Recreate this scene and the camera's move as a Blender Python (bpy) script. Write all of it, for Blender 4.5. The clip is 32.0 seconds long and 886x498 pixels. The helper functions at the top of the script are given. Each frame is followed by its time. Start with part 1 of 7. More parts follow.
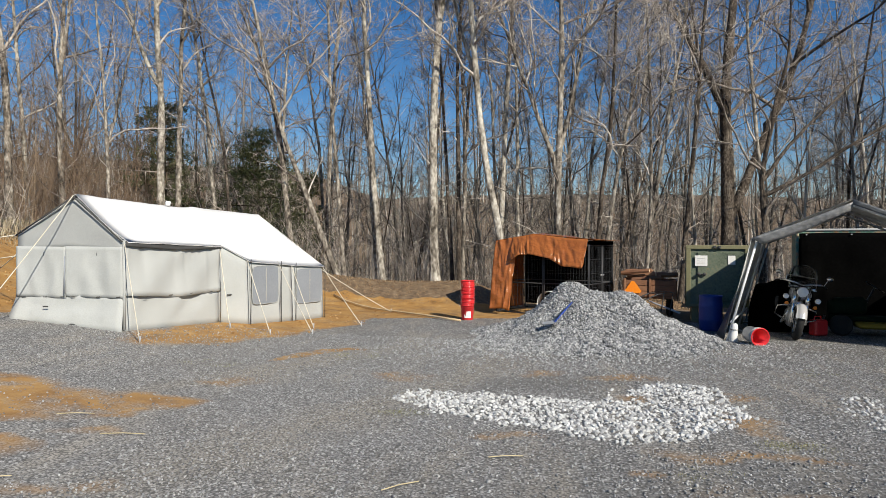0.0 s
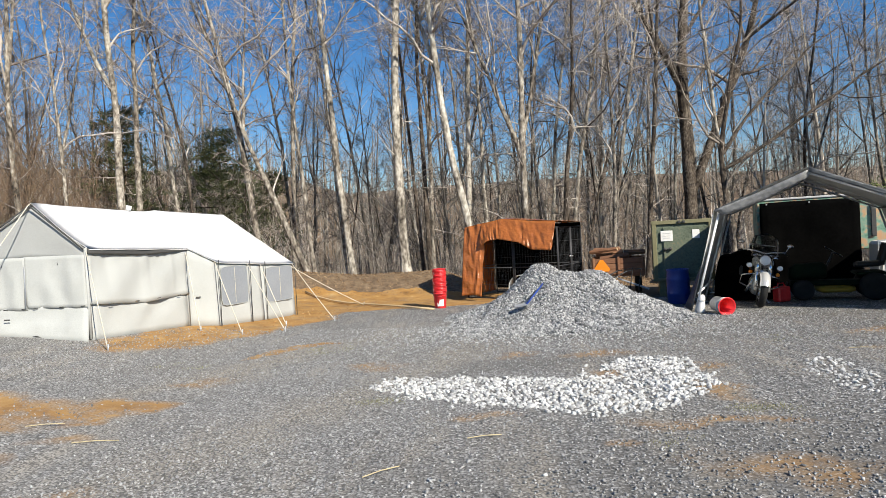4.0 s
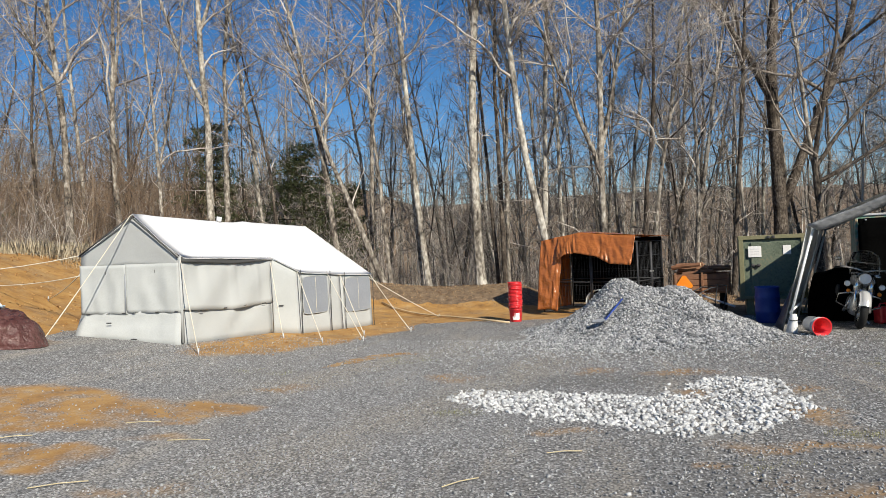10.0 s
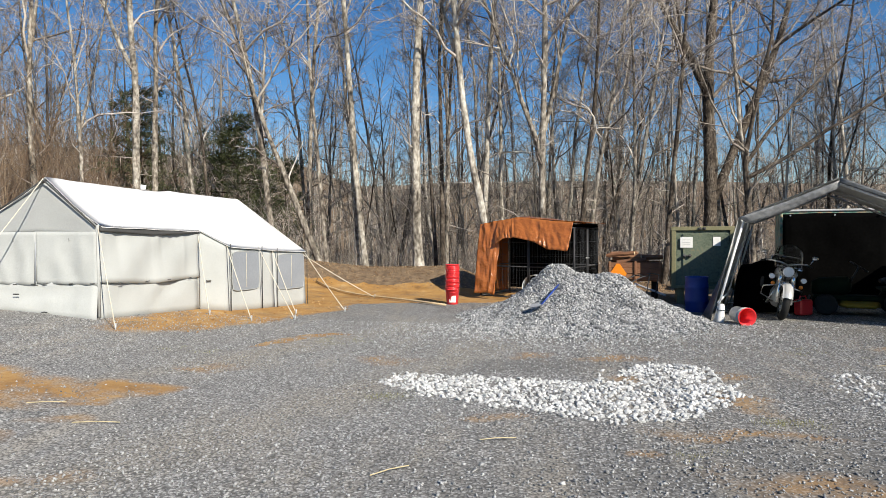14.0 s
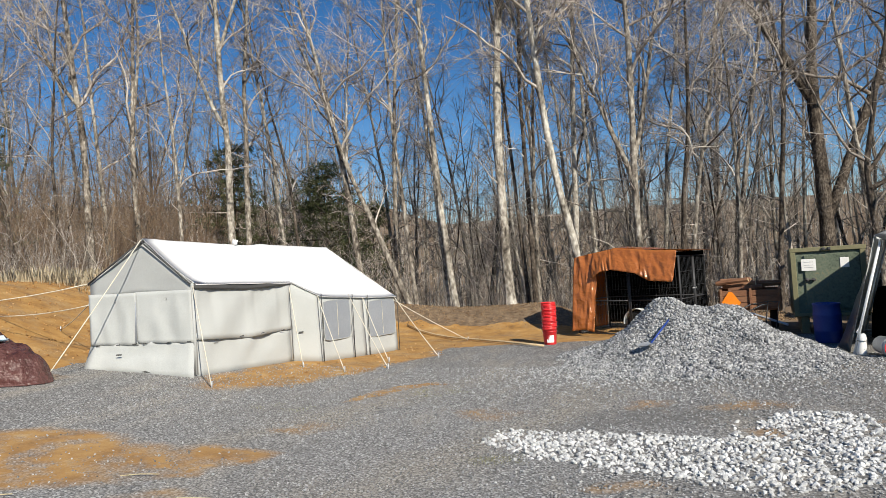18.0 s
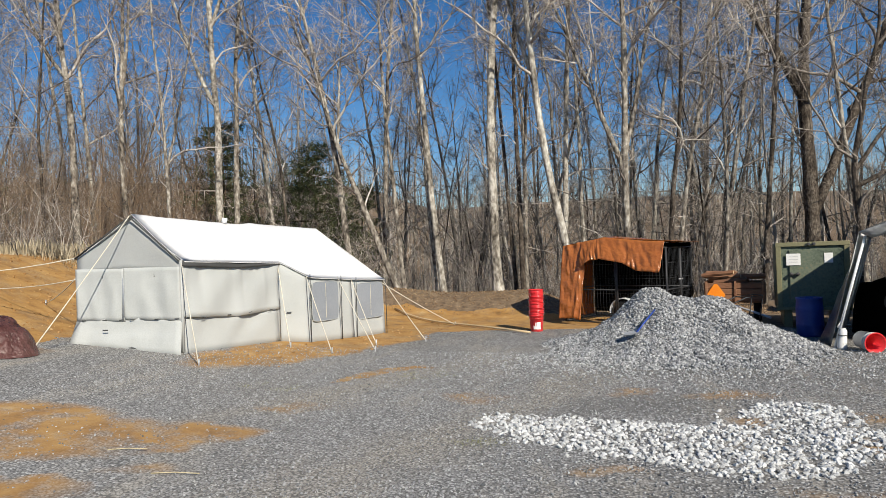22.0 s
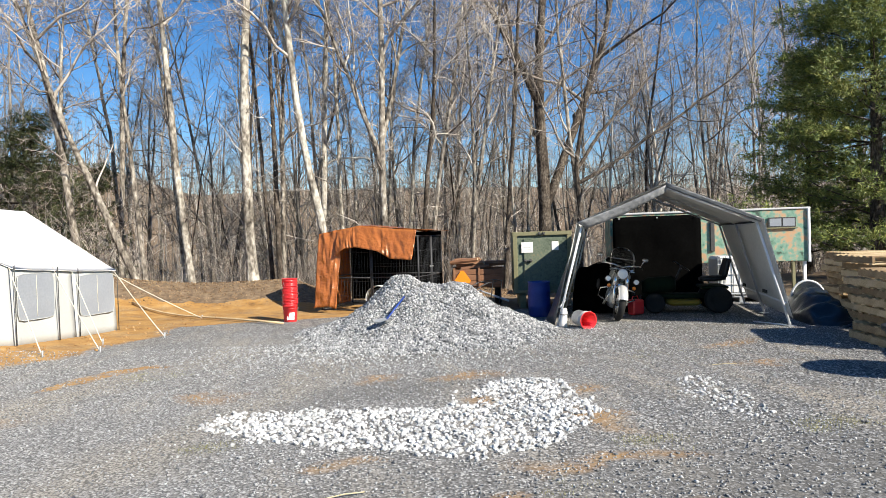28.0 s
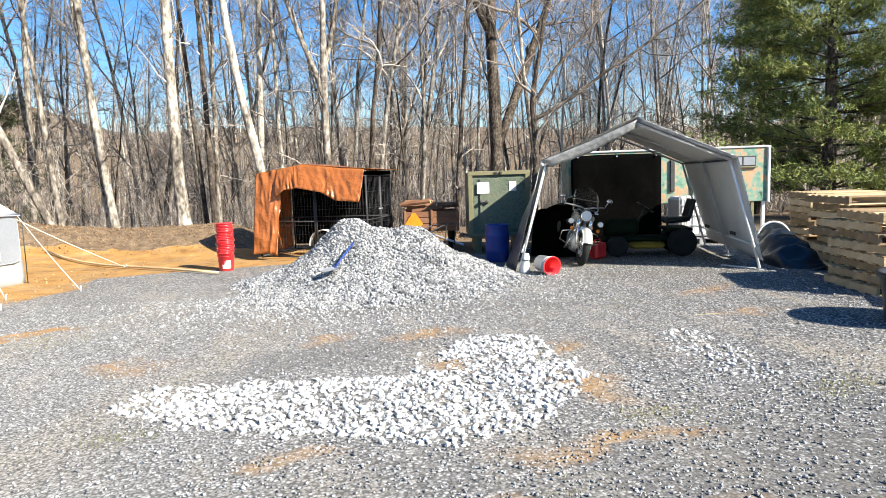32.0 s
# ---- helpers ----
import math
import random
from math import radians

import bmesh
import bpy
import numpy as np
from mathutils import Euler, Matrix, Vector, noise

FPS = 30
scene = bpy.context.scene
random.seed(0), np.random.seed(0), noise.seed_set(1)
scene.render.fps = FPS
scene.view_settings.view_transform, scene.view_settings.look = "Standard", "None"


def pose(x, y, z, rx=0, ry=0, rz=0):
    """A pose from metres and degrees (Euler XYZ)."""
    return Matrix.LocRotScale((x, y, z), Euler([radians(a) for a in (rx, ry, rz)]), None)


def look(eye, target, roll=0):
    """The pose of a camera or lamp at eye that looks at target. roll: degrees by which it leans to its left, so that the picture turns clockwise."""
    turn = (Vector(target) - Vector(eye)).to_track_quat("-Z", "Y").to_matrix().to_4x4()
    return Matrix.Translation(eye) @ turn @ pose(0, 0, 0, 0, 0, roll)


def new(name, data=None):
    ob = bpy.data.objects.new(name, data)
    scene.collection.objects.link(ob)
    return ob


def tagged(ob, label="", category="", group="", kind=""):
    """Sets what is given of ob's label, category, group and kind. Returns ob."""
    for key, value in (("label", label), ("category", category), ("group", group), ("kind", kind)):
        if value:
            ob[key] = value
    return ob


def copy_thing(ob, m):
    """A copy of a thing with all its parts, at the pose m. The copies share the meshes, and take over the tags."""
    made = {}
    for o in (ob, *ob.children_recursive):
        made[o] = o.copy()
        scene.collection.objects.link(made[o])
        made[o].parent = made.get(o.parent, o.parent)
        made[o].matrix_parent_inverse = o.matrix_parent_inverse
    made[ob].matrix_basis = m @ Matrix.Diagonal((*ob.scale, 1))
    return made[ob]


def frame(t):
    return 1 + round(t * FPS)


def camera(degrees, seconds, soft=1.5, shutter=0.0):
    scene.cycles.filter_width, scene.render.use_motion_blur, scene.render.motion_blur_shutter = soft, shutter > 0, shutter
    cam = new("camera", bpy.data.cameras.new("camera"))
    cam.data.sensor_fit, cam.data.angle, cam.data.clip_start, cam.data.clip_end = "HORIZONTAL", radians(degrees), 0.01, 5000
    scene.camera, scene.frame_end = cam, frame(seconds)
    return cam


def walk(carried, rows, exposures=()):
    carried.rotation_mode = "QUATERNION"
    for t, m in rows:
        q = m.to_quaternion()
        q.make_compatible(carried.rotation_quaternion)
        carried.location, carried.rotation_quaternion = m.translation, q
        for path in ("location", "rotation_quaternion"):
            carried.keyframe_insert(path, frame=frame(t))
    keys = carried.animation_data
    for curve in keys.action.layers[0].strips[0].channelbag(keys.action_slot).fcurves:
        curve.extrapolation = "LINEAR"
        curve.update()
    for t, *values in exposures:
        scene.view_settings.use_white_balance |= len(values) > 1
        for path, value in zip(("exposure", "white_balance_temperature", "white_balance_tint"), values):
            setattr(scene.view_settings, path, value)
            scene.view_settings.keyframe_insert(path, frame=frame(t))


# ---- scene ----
cam = camera(68.7, 32.0, soft=0.5)
PATH = [
    (0, (0.562, -0.495, 1.656), (0.37, 1.495, 1.652), 0.2),
    (0.5, (0.612, -0.48, 1.633), (0.811, 1.51, 1.613), 0.7),
    (1, (0.588, -0.479, 1.625), (0.82, 1.506, 1.57), -0.2),
    (1.5, (0.605, -0.478, 1.636), (0.674, 1.521, 1.606), -3.2),
    (2, (0.578, -0.491, 1.637), (0.511, 1.507, 1.604), -3.9),
    (2.5, (0.601, -0.493, 1.624), (0.511, 1.503, 1.551), -2.3),
    (4.5, (0.561, -0.507, 1.6), (0.433, 1.488, 1.598), -3.9),
    (5, (0.532, -0.531, 1.61), (0.282, 1.453, 1.638), -3.5),
    (5.5, (0.52, -0.539, 1.609), (0.201, 1.435, 1.644), -4.0),
    (6, (0.531, -0.53, 1.608), (0.205, 1.443, 1.633), -2.5),
    (6.5, (0.59, -0.516, 1.612), (0.505, 1.482, 1.637), 0.5),
    (7, (0.614, -0.51, 1.593), (0.696, 1.488, 1.608), -1.4),
    (7.5, (0.584, -0.519, 1.603), (0.49, 1.479, 1.631), -2.7),
    (8, (0.532, -0.531, 1.596), (0.197, 1.44, 1.64), -3.5),
    (8.5, (0.502, -0.537, 1.598), (0.027, 1.405, 1.639), -4.1),
    (9, (0.498, -0.537, 1.608), (0.041, 1.41, 1.643), -3.3),
    (9.5, (0.509, -0.538, 1.594), (0.122, 1.424, 1.632), -2.0),
    (10, (0.526, -0.531, 1.591), (0.201, 1.443, 1.61), -2.4),
    (10.5, (0.547, -0.525, 1.589), (0.277, 1.456, 1.604), -2.4),
    (11, (0.553, -0.53, 1.594), (0.3, 1.454, 1.625), -3.4),
    (11.5, (0.531, -0.546, 1.605), (0.182, 1.423, 1.662), -3.5),
    (12, (0.48, -0.572, 1.602), (0.034, 1.377, 1.65), -3.3),
    (12.5, (0.462, -0.58, 1.6), (0.105, 1.387, 1.647), -2.6),
    (13, (0.447, -0.568, 1.579), (0.366, 1.43, 1.554), -0.5),
    (13.5, (0.433, -0.44, 1.577), (0.294, 1.555, 1.549), -1.9),
    (14, (0.495, -0.286, 1.559), (0.358, 1.709, 1.518), -0.3),
    (14.5, (0.547, -0.21, 1.579), (0.71, 1.782, 1.513), -1.2),
    (16.5, (0.428, 0.28, 1.587), (0.224, 2.266, 1.457), -1.6),
    (17, (0.398, 0.308, 1.598), (0.012, 2.265, 1.448), -3.8),
    (17.5, (0.347, 0.27, 1.651), (-0.108, 2.218, 1.64), -3.0),
    (18, (0.339, 0.247, 1.656), (-0.058, 2.205, 1.732), -3.5),
    (18.5, (0.336, 0.239, 1.658), (-0.023, 2.205, 1.743), -3.5),
    (19, (0.345, 0.228, 1.652), (0.013, 2.198, 1.745), -3.6),
    (19.5, (0.358, 0.233, 1.653), (0.092, 2.213, 1.736), -3.7),
    (20, (0.358, 0.229, 1.647), (0.09, 2.209, 1.729), -3.8),
    (20.5, (0.327, 0.216, 1.648), (-0.058, 2.177, 1.711), -4.0),
    (21, (0.305, 0.215, 1.649), (-0.126, 2.167, 1.704), -3.0),
    (21.5, (0.305, 0.216, 1.636), (-0.071, 2.18, 1.662), -2.3),
    (22, (0.299, 0.214, 1.643), (-0.063, 2.181, 1.672), -1.9),
    (22.5, (0.289, 0.211, 1.64), (-0.092, 2.174, 1.668), -2.2),
    (23, (0.3, 0.209, 1.645), (-0.087, 2.171, 1.706), -1.8),
    (23.5, (0.305, 0.207, 1.647), (-0.061, 2.172, 1.709), -2.1),
    (24, (0.29, 0.194, 1.645), (-0.037, 2.166, 1.707), -2.4),
    (24.5, (0.311, 0.188, 1.615), (0.093, 2.176, 1.611), -1.9),
    (25, (0.326, 0.261, 1.642), (0.163, 2.254, 1.639), -1.7),
    (25.5, (0.41, 0.329, 1.636), (0.362, 2.328, 1.673), -1.9),
    (26, (0.481, 0.364, 1.604), (0.576, 2.361, 1.548), -1.7),
    (26.5, (0.539, 0.394, 1.609), (0.95, 2.35, 1.57), -2.2),
    (28.5, (0.529, 0.499, 1.617), (0.809, 2.479, 1.589), -1.9),
    (29, (0.523, 0.506, 1.617), (0.736, 2.494, 1.574), -2.3),
    (29.5, (0.535, 0.508, 1.613), (0.776, 2.493, 1.569), -2.6),
    (30, (0.55, 0.546, 1.593), (0.89, 2.513, 1.477), -2.2),
    (30.5, (0.483, 0.728, 1.591), (1.015, 2.651, 1.448), -0.9),
    (31, (0.444, 0.932, 1.612), (1.174, 2.784, 1.413), -1.0),
    (31.5, (0.47, 1.219, 1.611), (1.004, 3.137, 1.429), -0.4),
    (32, (0.557, 1.479, 1.609), (1.065, 3.401, 1.393), -1.9),
]
EXPOSURES = [(0.0, 0.24), (1.0, 0.82), (2.0, 0.74), (5.0, 0.52), (8.0, 0.47), (9.0, 0.35), (12.0, 0.37), (14.0, 0.5), (17.0, 0.4), (20.0, 0.3), (24.0, 0.29), (26.0, 0.55), (29.0, 1.02), (31.0, 1.2), (32.0, 1.33)]
walk(cam, [(t, look(eye, target, roll)) for t, eye, target, roll in PATH], EXPOSURES)

# ---------------------------------------------------------------- world and sun
SUN_EL, SUN_AZ = 33.0, 142.0      # degrees; azimuth clockwise from +y
world = bpy.data.worlds.new("sky_world")
scene.world = world
world.use_nodes = True
wt = world.node_tree
sky = wt.nodes.new("ShaderNodeTexSky")
sky.sky_type = "NISHITA"
sky.sun_disc = False
sky.sun_elevation = radians(SUN_EL)
sky.sun_rotation = radians(SUN_AZ)
sky.altitude = 500
sky.air_density, sky.dust_density, sky.ozone_density = 1.0, 0.2, 2.0
hs = wt.nodes.new("ShaderNodeHueSaturation")
hs.inputs["Saturation"].default_value = 1.36
hs.inputs["Hue"].default_value = 0.505
wt.links.new(sky.outputs[0], hs.inputs["Color"])
wt.links.new(hs.outputs[0], wt.nodes["Background"].inputs[0])
wt.nodes["Background"].inputs[1].default_value = 0.077
sun_data = bpy.data.lights.new("sun", "SUN")
sun_data.energy, sun_data.angle, sun_data.color = 5.0, radians(0.53), (1.0, 0.93, 0.795)
sun_ob = new("sun", sun_data)
_a, _e = radians(SUN_AZ), radians(SUN_EL)
SUN_DIR = Vector((math.sin(_a) * math.cos(_e), math.cos(_a) * math.cos(_e), math.sin(_e)))
sun_ob.matrix_world = look(SUN_DIR * 60, (0, 0, 0))


# ---------------------------------------------------------------- materials
def material(name, colors, rough=0.8, scale=4.0, fine=40.0, bump=0.2, metal=0.0, spread=0.5, stretch=(1, 1, 1), per_piece=0.0, bump_dist=0.02, islands=0.0, spec=0.5):
    """Two scales of noise blend the colours; the fine one also gives relief."""
    m = bpy.data.materials.new(name)
    m.use_nodes = True
    nt = m.node_tree
    b = nt.nodes["Principled BSDF"]
    b.inputs["Roughness"].default_value, b.inputs["Metallic"].default_value = rough, metal
    b.inputs["Specular IOR Level"].default_value = spec
    tc, mp = nt.nodes.new("ShaderNodeTexCoord"), nt.nodes.new("ShaderNodeMapping")
    mp.inputs["Scale"].default_value = stretch
    nt.links.new(tc.outputs["Object"], mp.inputs[0])
    n1, n2 = nt.nodes.new("ShaderNodeTexNoise"), nt.nodes.new("ShaderNodeTexNoise")
    for n, s, d in ((n1, scale, 4), (n2, fine, 6)):
        n.inputs["Scale"].default_value, n.inputs["Detail"].default_value = s, d
        nt.links.new(mp.outputs[0], n.inputs["Vector"])
    mix = nt.nodes.new("ShaderNodeMix")
    mix.data_type = "FLOAT"
    mix.inputs[0].default_value = 0.5
    nt.links.new(n1.outputs["Fac"], mix.inputs[2])
    nt.links.new(n2.outputs["Fac"], mix.inputs[3])
    fac = mix.outputs[0]
    if per_piece or islands:
        if islands:
            rnd = nt.nodes.new("ShaderNodeNewGeometry").outputs["Random Per Island"]
        else:
            rnd = nt.nodes.new("ShaderNodeObjectInfo").outputs["Random"]
        ad = nt.nodes.new("ShaderNodeMath")
        ad.operation = "MULTIPLY_ADD"
        nt.links.new(rnd, ad.inputs[0])
        ad.inputs[1].default_value = per_piece or islands
        ad2 = nt.nodes.new("ShaderNodeMath")
        ad2.operation = "SUBTRACT"
        nt.links.new(fac, ad2.inputs[0])
        ad2.inputs[1].default_value = (per_piece or islands) / 2
        nt.links.new(ad2.outputs[0], ad.inputs[2])
        fac = ad.outputs[0]
    ramp = nt.nodes.new("ShaderNodeValToRGB")
    nt.links.new(fac, ramp.inputs[0])
    el = ramp.color_ramp.elements
    k = len(colors)
    pos = [0.5 + spread * ((i / (k - 1)) - 0.5) if k > 1 else 0.5 for i in range(k)]
    el[0].position, el[0].color = pos[0], (*colors[0], 1)
    el[1].position, el[1].color = (pos[-1] if k > 1 else 1.0), (*colors[-1], 1)
    for p, c in list(zip(pos, colors))[1:-1]:
        e = el.new(p)
        e.color = (*c, 1)
    nt.links.new(ramp.outputs[0], b.inputs["Base Color"])
    if bump:
        bp = nt.nodes.new("ShaderNodeBump")
        bp.inputs["Strength"].default_value, bp.inputs["Distance"].default_value = bump, bump_dist
        nt.links.new(n2.outputs["Fac"], bp.inputs["Height"])
        nt.links.new(bp.outputs[0], b.inputs["Normal"])
    return m


BARK_PALE = material("bark_pale", [(0.05, 0.042, 0.034), (0.19, 0.168, 0.14), (0.4, 0.37, 0.32), (0.62, 0.59, 0.53)], 0.9, 1.3, 11, 1.0, stretch=(1, 1, 0.55), spread=0.3, bump_dist=0.05, spec=0.2)
BARK_GREY = material("bark_grey", [(0.035, 0.03, 0.025), (0.14, 0.12, 0.1), (0.28, 0.25, 0.21), (0.48, 0.45, 0.4)], 0.9, 1.5, 12, 1.0, stretch=(1, 1, 0.5), spread=0.26, bump_dist=0.05, spec=0.2)
BARK_DARK = material("bark_dark", [(0.02, 0.016, 0.013), (0.075, 0.06, 0.048), (0.2, 0.17, 0.14)], 0.95, 3, 19, 0.9, stretch=(1, 1, 0.5), spread=0.28, bump_dist=0.05, spec=0.2)
TWIG = material("twig", [(0.075, 0.06, 0.052), (0.28, 0.242, 0.212), (0.54, 0.49, 0.435)], 0.9, 0.7, 7, 0.0, spread=0.28, islands=0.25)
TWIG_DARK = material("dark_twig", [(0.04, 0.032, 0.028), (0.13, 0.105, 0.09), (0.3, 0.26, 0.22)], 0.9, 0.7, 7, 0.0, spread=0.28, islands=0.25)
SCRUB = material("brown_scrub", [(0.09, 0.055, 0.035), (0.2, 0.135, 0.09), (0.36, 0.27, 0.18)], 0.95, 0.3, 3.0, 0.0, islands=0.4, spread=0.5)
FAR_TWIG = material("far_twig", [(0.05, 0.042, 0.034), (0.13, 0.113, 0.095), (0.26, 0.23, 0.197), (0.54, 0.49, 0.43)], 0.95, 0.15, 2.0, 0.0, islands=0.6, spread=0.65)
NEEDLES = material("pine_needles", [(0.03, 0.055, 0.012), (0.14, 0.185, 0.036), (0.34, 0.34, 0.085)], 0.6, 0.7, 6, 0.0, islands=0.35, spread=0.5)
CANVAS = material("canvas_grey", [(0.33, 0.342, 0.335), (0.41, 0.422, 0.414), (0.47, 0.482, 0.47)], 0.9, 1.4, 60, 0.05, spread=0.5)
GABLE_CANVAS = material("canvas_gable", [(0.28, 0.288, 0.288), (0.34, 0.35, 0.348), (0.39, 0.4, 0.395)], 0.9, 1.4, 60, 0.05, spread=0.5)
ROOF_CANVAS = material("canvas_white", [(0.74, 0.74, 0.73), (0.82, 0.82, 0.82)], 0.75, 1.2, 40, 0.08, spread=0.5)
DARK_TRIM = material("dark_trim", [(0.03, 0.03, 0.03), (0.07, 0.07, 0.07)], 0.8, 5, 40, 0.1)
MESH_WIN = material("window_mesh", [(0.2, 0.22, 0.25), (0.3, 0.32, 0.35)], 0.5, 2, 30, 0.05)
ROPE = material("rope", [(0.55, 0.5, 0.4), (0.72, 0.68, 0.58)], 0.9, 10, 80, 0.2)
TARP = material("orange_tarp", [(0.27, 0.082, 0.02), (0.33, 0.105, 0.027), (0.38, 0.13, 0.036)], 0.2, 2.2, 7, 0.9, spread=0.5, bump_dist=0.05)
BROWN_TARP = material("brown_tarp", [(0.045, 0.018, 0.015), (0.095, 0.04, 0.034), (0.14, 0.066, 0.056)], 0.26, 3, 7, 1.0, bump_dist=0.1)
STEEL_DARK = material("dark_steel", [(0.02, 0.022, 0.025), (0.06, 0.06, 0.065)], 0.5, 6, 50, 0.1, metal=0.4)
GALV = material("galvanised_steel", [(0.4, 0.42, 0.44), (0.62, 0.63, 0.65)], 0.4, 5, 50, 0.05, metal=0.6)
WHITE_PIPE = material("white_painted_pipe", [(0.6, 0.62, 0.64), (0.78, 0.79, 0.8)], 0.45, 5, 40, 0.05)
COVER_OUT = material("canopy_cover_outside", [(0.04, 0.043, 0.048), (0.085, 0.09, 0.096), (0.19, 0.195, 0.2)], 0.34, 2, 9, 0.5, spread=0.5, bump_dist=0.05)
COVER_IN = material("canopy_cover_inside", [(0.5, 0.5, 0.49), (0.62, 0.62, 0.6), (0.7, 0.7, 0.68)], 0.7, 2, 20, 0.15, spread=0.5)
COVER_HEM_LIT = material("canopy_cover_hem_lit", [(0.12, 0.123, 0.127), (0.22, 0.222, 0.225), (0.36, 0.36, 0.36)], 0.5, 3, 14, 0.4, spread=0.45, bump_dist=0.04)
RED_PLASTIC = material("red_plastic", [(0.5, 0.018, 0.025), (0.68, 0.03, 0.035), (0.75, 0.06, 0.06)], 0.35, 3, 30, 0.05)
GREY_PLASTIC = material("grey_plastic", [(0.4, 0.4, 0.4), (0.55, 0.55, 0.54)], 0.5, 4, 30, 0.05)
BLACK_PLASTIC = material("black_plastic", [(0.008, 0.008, 0.009), (0.02, 0.02, 0.021)], 0.45, 4, 50, 0.03)
BLUE_PLASTIC = material("blue_plastic", [(0.01, 0.035, 0.2), (0.02, 0.06, 0.32)], 0.45, 4, 30, 0.05)
WHITE_LABEL = material("white_label", [(0.7, 0.69, 0.66), (0.82, 0.81, 0.79)], 0.6, 9, 40, 0.02)
OLIVE = material("olive_paint", [(0.12, 0.11, 0.06), (0.18, 0.17, 0.09), (0.24, 0.21, 0.12)], 0.6, 1.6, 20, 0.1)
WOOD_PALE = material("pallet_wood", [(0.24, 0.16, 0.085), (0.46, 0.33, 0.18), (0.66, 0.52, 0.32)], 0.8, 1.5, 22, 0.3, stretch=(0.3, 3, 3), per_piece=0.5)
WOOD_OLD = material("weathered_boards", [(0.1, 0.045, 0.025), (0.2, 0.09, 0.045), (0.28, 0.15, 0.08)], 0.8, 2, 20, 0.3, stretch=(0.3, 3, 3), per_piece=0.2)
RUBBER = material("rubber", [(0.012, 0.012, 0.012), (0.03, 0.03, 0.03)], 0.8, 6, 60, 0.3, spec=0.2)
CHROME = material("chrome", [(0.7, 0.7, 0.7), (0.8, 0.8, 0.8)], 0.12, 5, 40, 0.0, metal=1.0)
BIKE_PAINT = material("silver_bike_paint", [(0.5, 0.5, 0.5), (0.62, 0.62, 0.62)], 0.22, 5, 60, 0.02, metal=0.3)
STONE_WHITE = material("white_limestone", [(0.25, 0.253, 0.255), (0.5, 0.503, 0.5), (0.76, 0.76, 0.75)], 0.85, 8, 60, 0.3, per_piece=0.4, spread=0.6)
STONE_WHITE_ISL = material("white_limestone_loose", [(0.25, 0.253, 0.255), (0.5, 0.503, 0.5), (0.76, 0.76, 0.75)], 0.85, 8, 60, 0.3, islands=0.4, spread=0.6)
STONE_GREY = material("crushed_gravel", [(0.09, 0.092, 0.096), (0.26, 0.263, 0.268), (0.52, 0.522, 0.522)], 0.85, 7, 60, 0.3, islands=0.5, spread=0.6)


# ---------------------------------------------------------------- mesh helpers
def mesh_from(name, verts, faces, mats, smooth=False):
    me = bpy.data.meshes.new(name)
    me.from_pydata([tuple(v) for v in verts], [], [tuple(f) for f in faces])
    for m in mats if isinstance(mats, (list, tuple)) else [mats]:
        me.materials.append(m)
    if smooth:
        me.polygons.foreach_set("use_smooth", [True] * len(me.polygons))
    me.update()
    return me


def hang(ob, parent):
    ob.parent = parent
    return ob


def part(name, bm, mat, parent, label="", smooth=False):
    """Links a bmesh as one mesh object under a thing or a part."""
    me = bpy.data.meshes.new(name)
    bmesh.ops.recalc_face_normals(bm, faces=bm.faces)
    bm.to_mesh(me)
    bm.free()
    for m in mat if isinstance(mat, (list, tuple)) else [mat]:
        me.materials.append(m)
    if smooth:
        me.polygons.foreach_set("use_smooth", [True] * len(me.polygons))
    ob = hang(new(name, me), parent)
    if label:
        tagged(ob, label)
    return ob


def mpart(name, verts, faces, mat, parent, label="", smooth=False):
    ob = hang(new(name, mesh_from(name, verts, faces, mat, smooth)), parent)
    if label:
        tagged(ob, label)
    return ob


def thing(name, m, label, category, group="", kind=""):
    ob = new(name)
    ob.empty_display_size = 0.1
    ob.matrix_world = m
    return tagged(ob, label, category, group, kind)


def box(bm, size, m=Matrix(), bevel=0.0):
    """A bevelled block of that size about the pose m."""
    r = bmesh.ops.create_cube(bm, size=1.0, matrix=m @ Matrix.Diagonal((*size, 1)))
    if bevel:
        es = list({e for v in r["verts"] for e in v.link_edges})
        bmesh.ops.bevel(bm, geom=es, offset=bevel, segments=1, affect="EDGES", profile=0.5)
    return bm


def boxes(items, bevel=0.0):
    bm = bmesh.new()
    for size, m in items:
        box(bm, size, m, bevel)
    return bm


